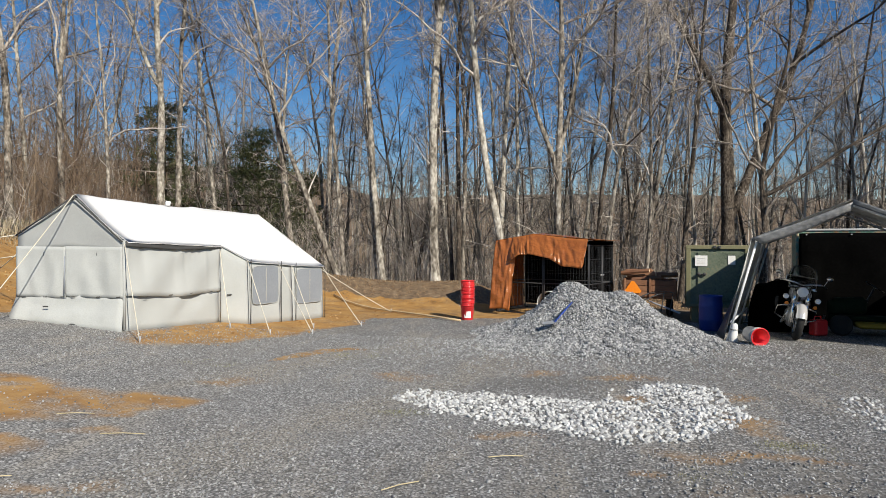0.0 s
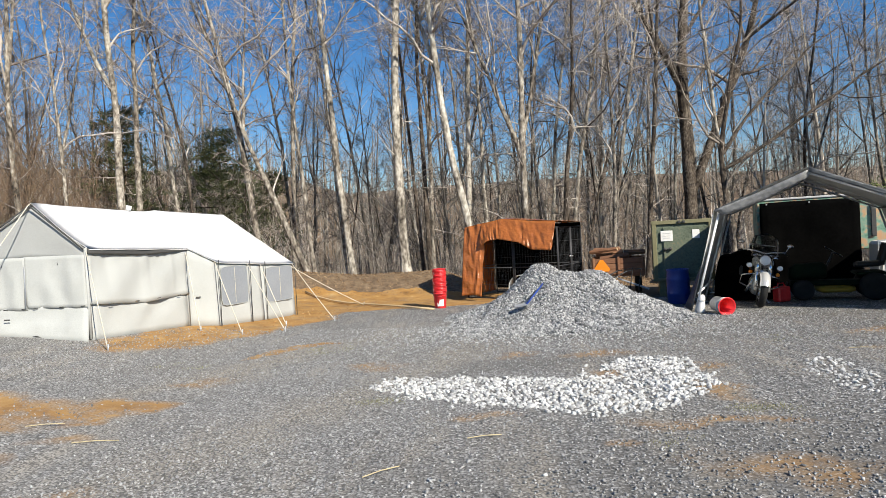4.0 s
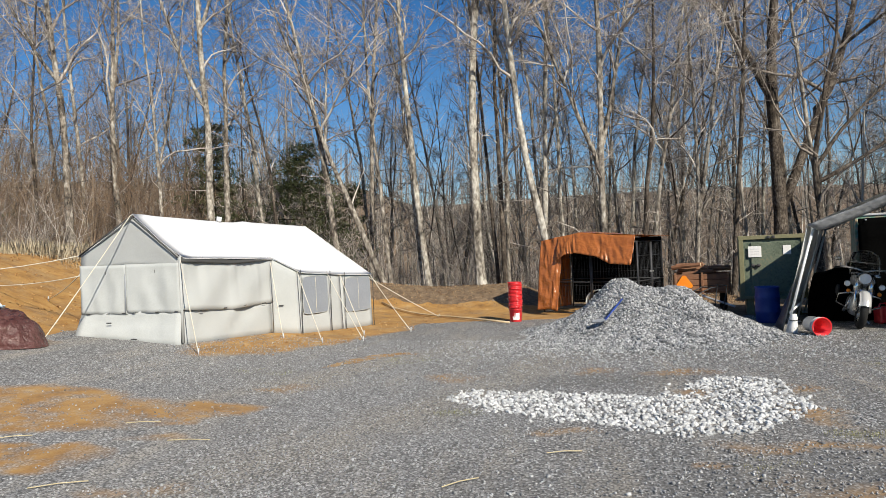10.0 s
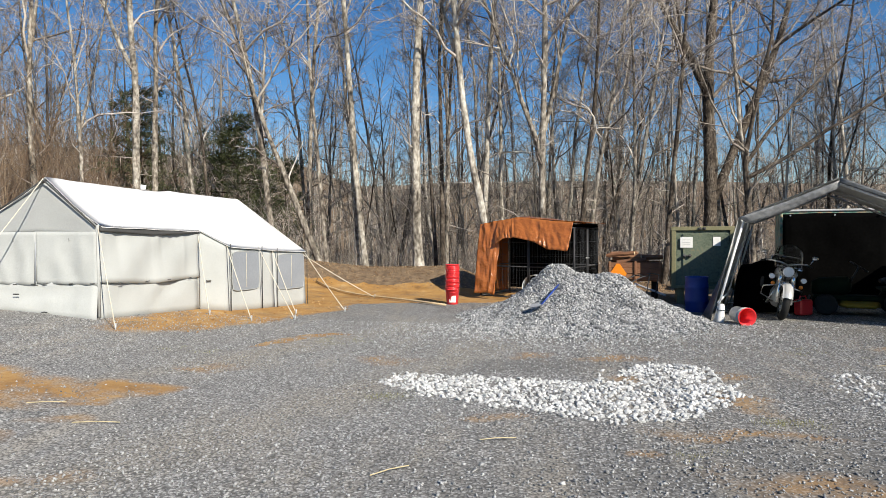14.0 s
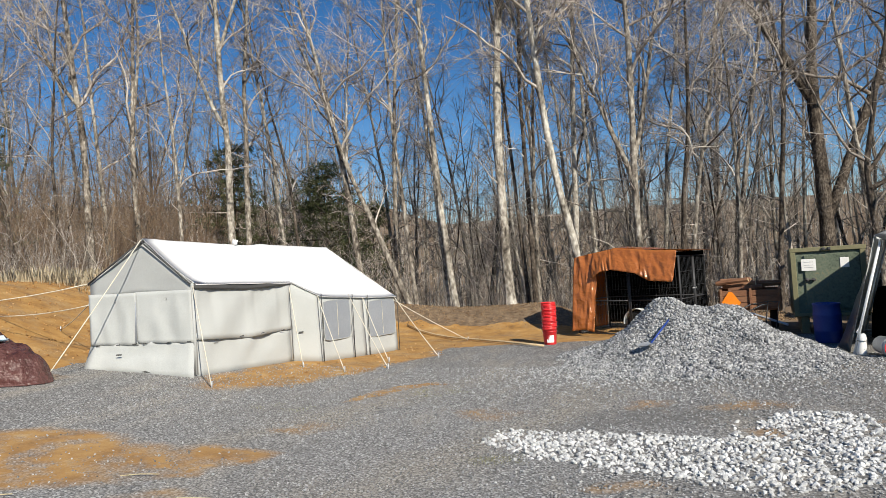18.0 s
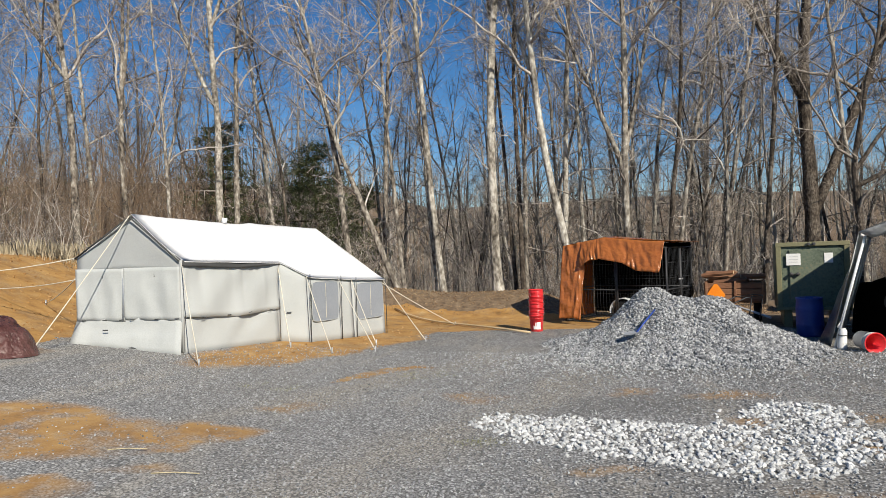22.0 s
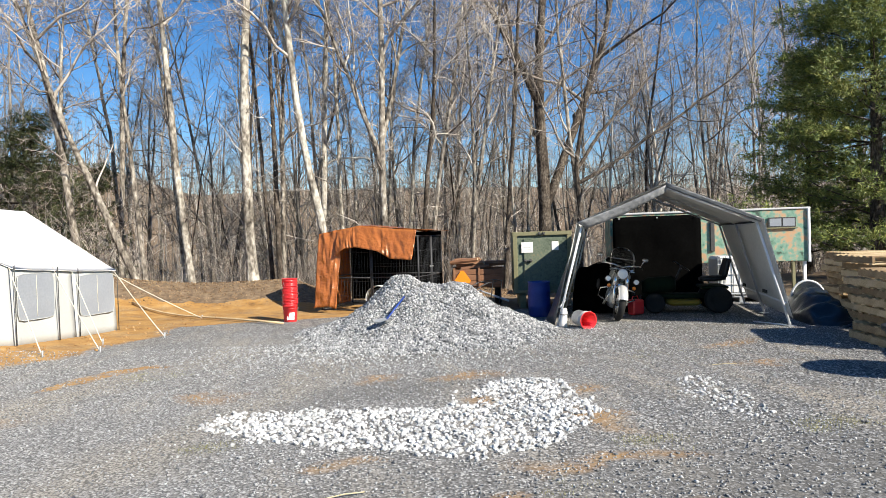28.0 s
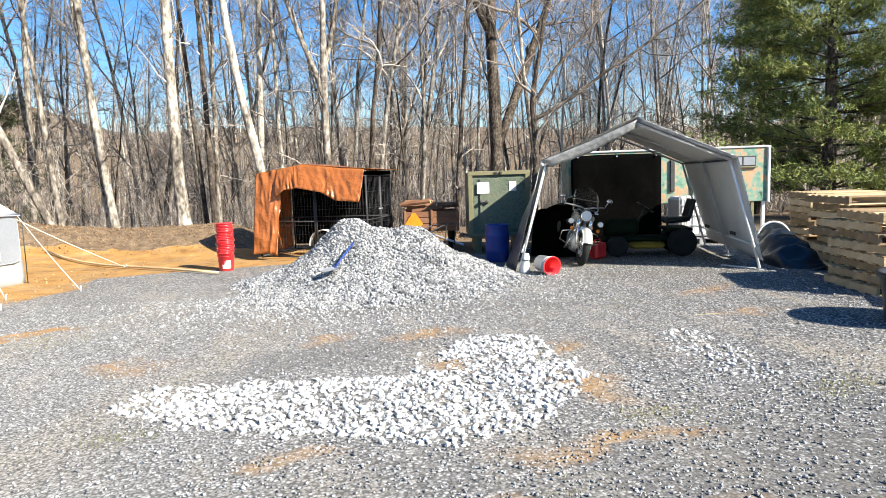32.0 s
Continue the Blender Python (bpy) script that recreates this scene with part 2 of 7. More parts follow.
def tube_data(path, radii, sides=6, cap=True):
    """Vertices and faces of a tube along a path of points."""
    P = np.asarray(path, float)
    n = len(P)
    R = np.broadcast_to(np.asarray(radii, float), (n,))
    T = np.gradient(P, axis=0)
    T /= np.linalg.norm(T, axis=1)[:, None] + 1e-9
    up = np.array([0, 0, 1.0]) if abs(T[0][2]) < 0.9 else np.array([1.0, 0, 0])
    A = np.cross(T, up)
    A /= np.linalg.norm(A, axis=1)[:, None] + 1e-9
    B = np.cross(T, A)
    ang = np.arange(sides) * (2 * np.pi / sides)
    V = P[:, None] + R[:, None, None] * (np.cos(ang)[None, :, None] * A[:, None] + np.sin(ang)[None, :, None] * B[:, None])
    V = V.reshape(-1, 3)
    i = np.arange(n - 1)[:, None] * sides
    j = np.arange(sides)[None]
    k = (j + 1) % sides
    F = np.stack([i + j, i + k, i + sides + k, i + sides + j], -1).reshape(-1, 4)
    faces = [tuple(f) for f in F.tolist()]
    if cap:
        faces.append(tuple(range(sides))[::-1])
        faces.append(tuple((n - 1) * sides + q for q in range(sides)))
    return V, faces


def tubes(items):
    """Several tubes joined: items of (path, radii, sides)."""
    VV, FF, o = [], [], 0
    for path, radii, sides in items:
        V, F = tube_data(path, radii, sides)
        VV.append(V)
        FF += [tuple(a + o for a in f) for f in F]
        o += len(V)
    return np.concatenate(VV), FF


def tpart(name, path, radius, mat, parent, sides=8, label=""):
    V, F = tube_data(path, radius, sides)
    return mpart(name, V, F, mat, parent, label, smooth=True)


def lathe_data(profile, sides=24, axis="z"):
    """A turned shape from (radius, height) pairs."""
    V, F = [], []
    n = len(profile)
    for r, h in profile:
        for k in range(sides):
            a = 2 * math.pi * k / sides
            V.append((r * math.cos(a), r * math.sin(a), h) if axis == "z" else (h, r * math.cos(a), r * math.sin(a)))
    for i in range(n - 1):
        for k in range(sides):
            q = (k + 1) % sides
            F.append((i * sides + k, i * sides + q, (i + 1) * sides + q, (i + 1) * sides + k))
    return V, F


def smoothstep(a, b, x):
    t = np.clip((x - a) / (b - a), 0, 1)
    return t * t * (3 - 2 * t)


# ---------------------------------------------------------------- the lie of the land
def land(x, y):
    """Height of the ground."""
    x, y = np.asarray(x, float), np.asarray(y, float)
    z = 0.0 * x
    z = z + 0.5 * smoothstep(-2.5, -8.5, x) * smoothstep(1.0, 6.0, y)
    z = z + 1.6 * smoothstep(-7.8, -13.0, x + 0.2 * (y - 12)) * smoothstep(6.5, 11.5, y - 0.1 * x)
    z = z + 0.62 * np.exp(-(((y - 19.3 + 0.05 * x) / 1.6) ** 2)) * smoothstep(-10, -6, x) * (1 - smoothstep(-0.8, 1.2, x))
    d = np.maximum(y - 20.5, 0)
    fall = 5.5 * smoothstep(0, 34, d) * smoothstep(-30, -6, x + 0.15 * y)
    z = z - fall
    r = np.hypot(x, y)
    z = z + (21.0 + 3.0 * smoothstep(-25, -110, x)) * smoothstep(55, 190, y + 0.15 * np.abs(x)) + 1.5 * np.sin(x * 0.035 + 1) * smoothstep(60, 120, y)
    z = z + 0.02 * np.sin(x * 0.9 + 0.4 * y) * np.sin(y * 0.7 - 0.3 * x)
    return z


def land_at(x, y):
    return float(land(x, y))

# near-black: deep shade put into the colour of whatever uses it
SHADE_BLACK = material("shade_black", [(0.001, 0.001, 0.001), (0.004, 0.004, 0.004)], 1.0, 3, 20, 0.2, spec=0.02)
HEAP_DARK = material("dark_heap_gravel", [(0.07, 0.073, 0.078), (0.22, 0.225, 0.235), (0.5, 0.505, 0.51)], 0.85, 7, 60, 0.3, islands=0.5, spread=0.6)
HEAP_STONE = material("heap_gravel", [(0.11, 0.113, 0.117), (0.31, 0.315, 0.32), (0.54, 0.545, 0.545)], 0.85, 7, 60, 0.3, islands=0.5, spread=0.6)


# ---------------------------------------------------------------- ground sheet
def patch_mask(nt, vec, cx, cy, rx, ry, turn, soft=0.25):
    """1 inside an ellipse on the ground, with a soft edge."""
    mp = nt.nodes.new("ShaderNodeMapping")
    mp.vector_type = "TEXTURE"
    mp.inputs["Location"].default_value = (cx, cy, 0)
    mp.inputs["Rotation"].default_value = (0, 0, radians(turn))
    mp.inputs["Scale"].default_value = (rx, ry, 1000)
    nt.links.new(vec, mp.inputs[0])
    ln = nt.nodes.new("ShaderNodeVectorMath")
    ln.operation = "LENGTH"
    nt.links.new(mp.outputs[0], ln.inputs[0])
    mr = nt.nodes.new("ShaderNodeMapRange")
    mr.inputs[1].default_value, mr.inputs[2].default_value = 1 + soft, 1 - soft
    mr.inputs[3].default_value, mr.inputs[4].default_value = 0, 1
    nt.links.new(ln.outputs["Value"], mr.inputs[0])
    return mr.outputs[0]


def maths(nt, op, a, b=None):
    n = nt.nodes.new("ShaderNodeMath")
    n.operation = op
    for i, v in enumerate((a, b)):
        if v is None:
            continue
        if isinstance(v, (int, float)):
            n.inputs[i].default_value = v
        else:
            nt.links.new(v, n.inputs[i])
    return n.outputs[0]


def noise_node(nt, vec, scale, detail=4, rough=0.55):
    n = nt.nodes.new("ShaderNodeTexNoise")
    n.inputs["Scale"].default_value, n.inputs["Detail"].default_value, n.inputs["Roughness"].default_value = scale, detail, rough
    nt.links.new(vec, n.inputs["Vector"])
    return n.outputs["Fac"]


def ramp_node(nt, fac, stops):
    r = nt.nodes.new("ShaderNodeValToRGB")
    nt.links.new(fac, r.inputs[0])
    el = r.color_ramp.elements
    el[0].position, el[0].color = stops[0][0], (*stops[0][1], 1)
    el[1].position, el[1].color = stops[-1][0], (*stops[-1][1], 1)
    for p, c in stops[1:-1]:
        el.new(p).color = (*c, 1)
    return r.outputs[0]


def mix_rgb(nt, fac, a, b):
    m = nt.nodes.new("ShaderNodeMix")
    m.data_type = "RGBA"
    for sock, v in ((m.inputs[0], fac), (m.inputs[6], a), (m.inputs[7], b)):
        if isinstance(v, (int, float)):
            sock.default_value = v
        elif isinstance(v, tuple):
            sock.default_value = (*v, 1)
        else:
            nt.links.new(v, sock)
    return m.outputs[2]


def ground_material():
    m = bpy.data.materials.new("ground_gravel_clay_leaves")
    m.use_nodes = True
    nt = m.node_tree
    b = nt.nodes["Principled BSDF"]
    b.inputs["Roughness"].default_value = 0.95
    vec = nt.nodes.new("ShaderNodeTexCoord").outputs["Object"]
    edge = noise_node(nt, vec, 0.9, 6, 0.65)
    wob = noise_node(nt, vec, 3.5, 4)
    # warped ground coordinates, so that patches have ragged edges
    off = nt.nodes.new("ShaderNodeTexNoise")
    off.inputs["Scale"].default_value, off.inputs["Detail"].default_value = 1.1, 5
    nt.links.new(vec, off.inputs["Vector"])
    sub = nt.nodes.new("ShaderNodeVectorMath")
    sub.operation = "SUBTRACT"
    nt.links.new(off.outputs["Color"], sub.inputs[0])
    sub.inputs[1].default_value = (0.5, 0.5, 0.5)
    sc = nt.nodes.new("ShaderNodeVectorMath")
    sc.operation = "SCALE"
    nt.links.new(sub.outputs[0], sc.inputs[0])
    sc.inputs["Scale"].default_value = 1.3
    add = nt.nodes.new("ShaderNodeVectorMath")
    nt.links.new(vec, add.inputs[0])
    nt.links.new(sc.outputs[0], add.inputs[1])
    wv = add.outputs[0]
    # gravel: cells of crushed stone
    vo = nt.nodes.new("ShaderNodeTexVoronoi")
    vo.inputs["Scale"].default_value = 46
    nt.links.new(vec, vo.inputs["Vector"])
    sep = nt.nodes.new("ShaderNodeSeparateColor")
    nt.links.new(vo.outputs["Color"], sep.inputs[0])
    g = ramp_node(nt, sep.outputs[0], [(0.0, (0.02, 0.02, 0.021)), (0.38, (0.1, 0.102, 0.106)), (0.72, (0.27, 0.272, 0.278)), (0.9, (0.5, 0.5, 0.495)), (1.0, (0.75, 0.75, 0.73))])
    g = mix_rgb(nt, maths(nt, "MULTIPLY", edge, 0.35), g, (0.2, 0.18, 0.15))
    # brownish fines where wheels have worn it
    fines = nt.nodes.new("ShaderNodeMapRange")
    fines.inputs[1].default_value, fines.inputs[2].default_value = 0.5, 0.72
    nt.links.new(noise_node(nt, vec, 0.45, 5), fines.inputs[0])
    g = mix_rgb(nt, maths(nt, "MULTIPLY", fines.outputs[0], 0.38), g, (0.19, 0.155, 0.11))
    st = nt.nodes.new("ShaderNodeMapping")
    st.inputs["Rotation"].default_value = (0, 0, radians(-48))
    st.inputs["Scale"].default_value = (1.6, 0.35, 1)
    nt.links.new(vec, st.inputs[0])
    pale = nt.nodes.new("ShaderNodeMapRange")
    pale.inputs[1].default_value, pale.inputs[2].default_value = 0.5, 0.66
    nt.links.new(noise_node(nt, st.outputs[0], 0.8, 7, 0.7), pale.inputs[0])
    g = mix_rgb(nt, maths(nt, "MULTIPLY", pale.outputs[0], 0.62), g, (0.42, 0.36, 0.27))
    dark = nt.nodes.new("ShaderNodeMapRange")
    dark.inputs[1].default_value, dark.inputs[2].default_value = 0.56, 0.7
    nt.links.new(noise_node(nt, vec, 1.6, 7, 0.7), dark.inputs[0])
    g = mix_rgb(nt, maths(nt, "MULTIPLY", dark.outputs[0], 0.45), g, (0.1, 0.095, 0.09))
    # clay
    clay = ramp_node(nt, noise_node(nt, vec, 2.2, 8, 0.7), [(0.3, (0.2, 0.1, 0.03)), (0.46, (0.35, 0.185, 0.05)), (0.6, (0.43, 0.245, 0.075)), (0.72, (0.52, 0.37, 0.18))])
    # leaf litter
    leaf = ramp_node(nt, noise_node(nt, vec, 5, 9, 0.75), [(0.3, (0.06, 0.04, 0.024)), (0.5, (0.16, 0.11, 0.066)), (0.7, (0.3, 0.22, 0.14))])
    spots = [(-5.1, 5.45, 1.9, 0.75, 14), (-3.4, 5.8, 0.7, 0.42, 15), (-4.6, 4.1, 1.3, 0.3, 6), (-7.0, 4.6, 2.0, 0.5, 6), (-9.3, 8.0, 1.9, 0.55, 20), (-2.4, 9.3, 0.85, 0.15, 47)]
    worn = None
    for s in spots:
        k = patch_mask(nt, wv, *s, soft=0.18)
        worn = k if worn is None else maths(nt, "MAXIMUM", worn, k)
    brk = nt.nodes.new("ShaderNodeMapRange")
    brk.inputs[1].default_value, brk.inputs[2].default_value = 0.4, 0.54
    nt.links.new(noise_node(nt, vec, 2.3, 8, 0.72), brk.inputs[0])
    worn = maths(nt, "MULTIPLY", worn, maths(nt, "ADD", maths(nt, "MULTIPLY", brk.outputs[0], 0.6), 0.32))
    faint = None
    for s in ((1.52, 4.45, 0.14, 0.1, 0), (2.6, 3.9, 0.5, 0.2, -10), (2.95, 3.7, 0.4, 0.15, 0), (2.48, 4.9, 0.55, 0.12, -8), (2.85, 5.85, 0.16, 0.38, 20), (1.98, 6.7, 0.22, 0.15, 0), (3.22, 6.97, 0.22, 0.1, 10), (2.1, 7.9, 0.3, 0.12, 10), (5.7, 7.6, 0.3, 0.2, 0), (6.3, 8.9, 0.35, 0.2, 0), (-3.9, 3.0, 0.7, 0.22, 10), (-0.9, 7.8, 0.26, 0.2, 0), (1.1, 8.0, 0.3, 0.16, 30), (-2.9, 7.2, 0.32, 0.2, 20), (-2.5, 3.7, 0.3, 0.14, 0), (-3.1, 4.9, 0.3, 0.14, 0), (0.6, 5.1, 0.3, 0.1, 0)):
        k = patch_mask(nt, wv, *s, soft=0.6)
        faint = k if faint is None else maths(nt, "MAXIMUM", faint, k)
    faint = maths(nt, "MULTIPLY", faint, maths(nt, "ADD", maths(nt, "MULTIPLY", brk.outputs[0], 0.45), 0.15))
    # pale dust on the drier gravel towards the tent
    dust = patch_mask(nt, wv, -2.6, 7.0, 5.8, 6.5, 0, 0.6)
    g = mix_rgb(nt, maths(nt, "MULTIPLY", dust, 0.42), g, (0.44, 0.432, 0.415))
    track = maths(nt, "MAXIMUM", patch_mask(nt, wv, -2.2, 8.6, 3.0, 0.35, 58, 0.7), patch_mask(nt, wv, -0.6, 6.6, 3.6, 0.4, 62, 0.7))
    g = mix_rgb(nt, maths(nt, "MULTIPLY", track, 0.45), g, (0.4, 0.35, 0.27))
    # shade between the stones, put into the colour as dark cell edges
    gap_shade = nt.nodes.new("ShaderNodeMapRange")
    gap_shade.inputs[1].default_value, gap_shade.inputs[2].default_value = 0.4, 0.7
    nt.links.new(vo.outputs["Distance"], gap_shade.inputs[0])
    g = mix_rgb(nt, maths(nt, "MULTIPLY", gap_shade.outputs[0], 0.7), g, (0.04, 0.039, 0.038))
    stain = None
    for s in ((3.6, 3.9, 2.6, 0.9, 5), (0.7, 2.6, 1.6, 0.45, 5), (2.3, 3.0, 1.0, 0.3, -10), (4.2, 4.3, 1.3, 0.35, 10), (-1.6, 2.9, 0.9, 0.25, 8), (1.2, 7.5, 0.9, 0.3, 20), (2.2, 9.2, 1.6, 0.3, -5)):
        k = patch_mask(nt, wv, *s, soft=0.7)
        stain = k if stain is None else maths(nt, "MAXIMUM", stain, k)
    g = mix_rgb(nt, maths(nt, "MULTIPLY", stain, 0.5), g, (0.09, 0.086, 0.08))
    g = mix_rgb(nt, faint, g, clay)
    col = mix_rgb(nt, worn, g, clay)
    # the clay yard: beyond the gravel
    xyz = nt.nodes.new("ShaderNodeSeparateXYZ")
    nt.links.new(wv, xyz.inputs[0])
    x, y = xyz.outputs[0], xyz.outputs[1]
    # apron round the tent and the cleared ground behind
    a1 = patch_mask(nt, wv, -4.1, 12.2, 3.3, 1.05, 72, 0.1)
    a2 = maths(nt, "GREATER_THAN", maths(nt, "ADD", y, maths(nt, "MULTIPLY", x, -0.12)), 14.6)
    a3 = maths(nt, "LESS_THAN", maths(nt, "ADD", x, maths(nt, "MULTIPLY", y, 0.12)), -6.9)
    a3 = maths(nt, "MULTIPLY", a3, maths(nt, "GREATER_THAN", y, 8.9))
    clayey = maths(nt, "MAXIMUM", maths(nt, "MAXIMUM", a1, a2), a3)
    right = maths(nt, "LESS_THAN", x, 4.0)
    mixed = nt.nodes.new("ShaderNodeMapRange")
    mixed.inputs[1].default_value, mixed.inputs[2].default_value = 0.48, 0.66
    nt.links.new(noise_node(nt, vec, 1.3, 9, 0.75), mixed.inputs[0])
    clay = mix_rgb(nt, maths(nt, "MULTIPLY", mixed.outputs[0], 0.6), clay, mix_rgb(nt, sep.outputs[1], (0.12, 0.075, 0.035), (0.36, 0.28, 0.18)))
    col = mix_rgb(nt, maths(nt, "MULTIPLY", clayey, right), col, clay)
    # litter under the trees and on the bank
    l1 = maths(nt, "GREATER_THAN", maths(nt, "ADD", y, maths(nt, "MULTIPLY", x, 0.1)), 17.6)
    l2 = maths(nt, "LESS_THAN", maths(nt, "ADD", x, maths(nt, "MULTIPLY", y, 0.3)), -9.0)
    l2 = maths(nt, "MULTIPLY", l2, maths(nt, "GREATER_THAN", y, 15.4))
    l3 = maths(nt, "MULTIPLY", maths(nt, "GREATER_THAN", x, 4.0), maths(nt, "GREATER_THAN", y, 14.5))
    l4 = maths(nt, "GREATER_THAN", x, 12.5)
    lit = maths(nt, "MAXIMUM", maths(nt, "MAXIMUM", l1, l2), maths(nt, "MAXIMUM", l3, l4))
    col = mix_rgb(nt, lit, col, leaf)
    nt.links.new(col, b.inputs["Base Color"])
    bp = nt.nodes.new("ShaderNodeBump")
    bp.inputs["Strength"].default_value, bp.inputs["Distance"].default_value = 0.35, 0.01
    h = maths(nt, "MULTIPLY", vo.outputs["Distance"], maths(nt, "SUBTRACT", maths(nt, "MULTIPLY", maths(nt, "MAXIMUM", worn, clayey), 0.8), 1.0))
    h = maths(nt, "ADD", h, maths(nt, "MULTIPLY", wob, 0.6))
    nt.links.new(h, bp.inputs["Height"])
    nt.links.new(bp.outputs[0], b.inputs["Normal"])
    return m


def grid_axis(lo, hi, fine_lo, fine_hi, step):
    mid = list(np.arange(fine_lo, fine_hi + 1e-6, step))
    out, s, v = [], step, fine_hi
    while v < hi:
        s *= 1.22
        v += s
        out.append(min(v, hi))
    low, s, v = [], step, fine_lo
    while v > lo:
        s *= 1.22
        v -= s
        low.append(max(v, lo))
    return np.array(low[::-1] + mid + out)


gx, gy = grid_axis(-1500, 1500, -14, 14, 0.25), grid_axis(-1500, 1600, -4, 24, 0.25)
GX, GY = np.meshgrid(gx, gy, indexing="ij")
GZ = land(GX, GY)
nx, ny = len(gx), len(gy)
gi = (np.arange(nx - 1)[:, None] * ny + np.arange(ny - 1)[None]).ravel()
gf = np.stack([gi, gi + ny, gi + ny + 1, gi + 1], -1).tolist()
ground = new("ground", mesh_from("ground", np.stack([GX, GY, GZ], -1).reshape(-1, 3).tolist(), gf, ground_material(), True))
tagged(ground, "grey gravel yard with orange clay patches, leaf litter beyond", "ground", kind="structure")


# ---------------------------------------------------------------- bare trees
class Builder:
    """Gathers tubes into one mesh."""

    def __init__(self):
        self.v, self.f, self.n = [], [], 0

    def tube(self, path, radii, sides):
        V, F = tube_data(path, radii, sides, cap=False)
        self.v.append(V)
        self.f += (np.array(F) + self.n).tolist()
        self.n += len(V)

    def twig(self, p, q, r):
        """A fine twig that ends in a point."""
        t = (q - p) / (np.linalg.norm(q - p) + 1e-9)
        a = np.cross(t, [0, 0, 1.0] if abs(t[2]) < 0.9 else [1.0, 0, 0])
        a /= np.linalg.norm(a)
        b = np.cross(t, a)
        self.v.append(np.array([p + r * a, p + r * (0.87 * b - 0.5 * a), p - r * (0.87 * b + 0.5 * a), q]))
        n = self.n
        self.f += [[n, n + 1, n + 3], [n + 1, n + 2, n + 3], [n + 2, n, n + 3]]
        self.n += 4

    def triangles(self):
        """Points and triangles, for joining."""
        out = []
        for f in self.f:
            out += [f] if len(f) == 3 else [[f[0], f[1], f[2]], [f[0], f[2], f[3]]]
        return np.concatenate(self.v), np.array(out)

    def mesh(self, name, mat, smooth=True):
        return mesh_from(name, np.concatenate(self.v).tolist(), self.f, mat, smooth)


def bent(rng, start, heading, length, steps, wander, lift):
    """A wandering path that bends upwards by lift."""
    p, d = np.array(start, float), np.array(heading, float)
    out = [p.copy()]
    for _ in range(steps):
        d = d + rng.normal(0, wander, 3) + np.array([0, 0, lift])
        d /= np.linalg.norm(d)
        p = p + d * (length / steps)
        out.append(p.copy())
    return np.array(out)


def away(rng, along, angle, spin):
    """A heading at that angle from another."""
    t = along / np.linalg.norm(along)
    s = np.cross(t, [0, 0, 1.0] if abs(t[2]) < 0.9 else [1.0, 0, 0])
    s /= np.linalg.norm(s)
    q = np.cross(t, s)
    return t * math.cos(angle) + (s * math.cos(spin) + q * math.sin(spin)) * math.sin(angle)


def limbs(rng, crown, path, radii, first, count, length, angle, depth, wander=0.24, lift=0.06, last=0.97):
    """Side limbs along a path, and theirs in turn."""
    spin = rng.uniform(0, 6.28)
    n = len(path)
    for i in range(count):
        u = first + (last - first) * (i + rng.uniform(0, 0.9)) / count
        k = min(int(u * (n - 1)), n - 2)
        w = u * (n - 1) - k
        p = path[k] * (1 - w) + path[k + 1] * w
        r = (radii[k] * (1 - w) + radii[k + 1] * w)
        spin += 2.4 + rng.normal(0, 0.5)
        ln = length * (1.15 - 0.75 * u) * rng.uniform(0.45, 1.25)
        d = away(rng, path[k + 1] - path[k], angle * rng.uniform(0.6, 1.5), spin)
        if depth == 1:
            crown.twig(p, p + (d + rng.normal(0, wander, 3)) * ln, max(0.0055, min(r * 0.6, 0.008 * ln + 0.005)))
            continue
        steps = 7 if depth > 2 else 3
        q = bent(rng, p, d, ln, steps, wander, lift)
        r0 = min(r * 0.6, 0.012 * ln + 0.008)
        rr = np.linspace(r0, max(r0 * 0.25, 0.0045), steps + 1)
        crown.tube(q, rr, 5 if r0 > 0.03 else 3)
        limbs(rng, crown, q, rr, 0.15, max(5, int(count * (0.6 if depth > 2 else 1.6))), ln * (0.5 if depth > 2 else 0.62), angle * 1.05, depth - 1, wander * 1.1, lift)


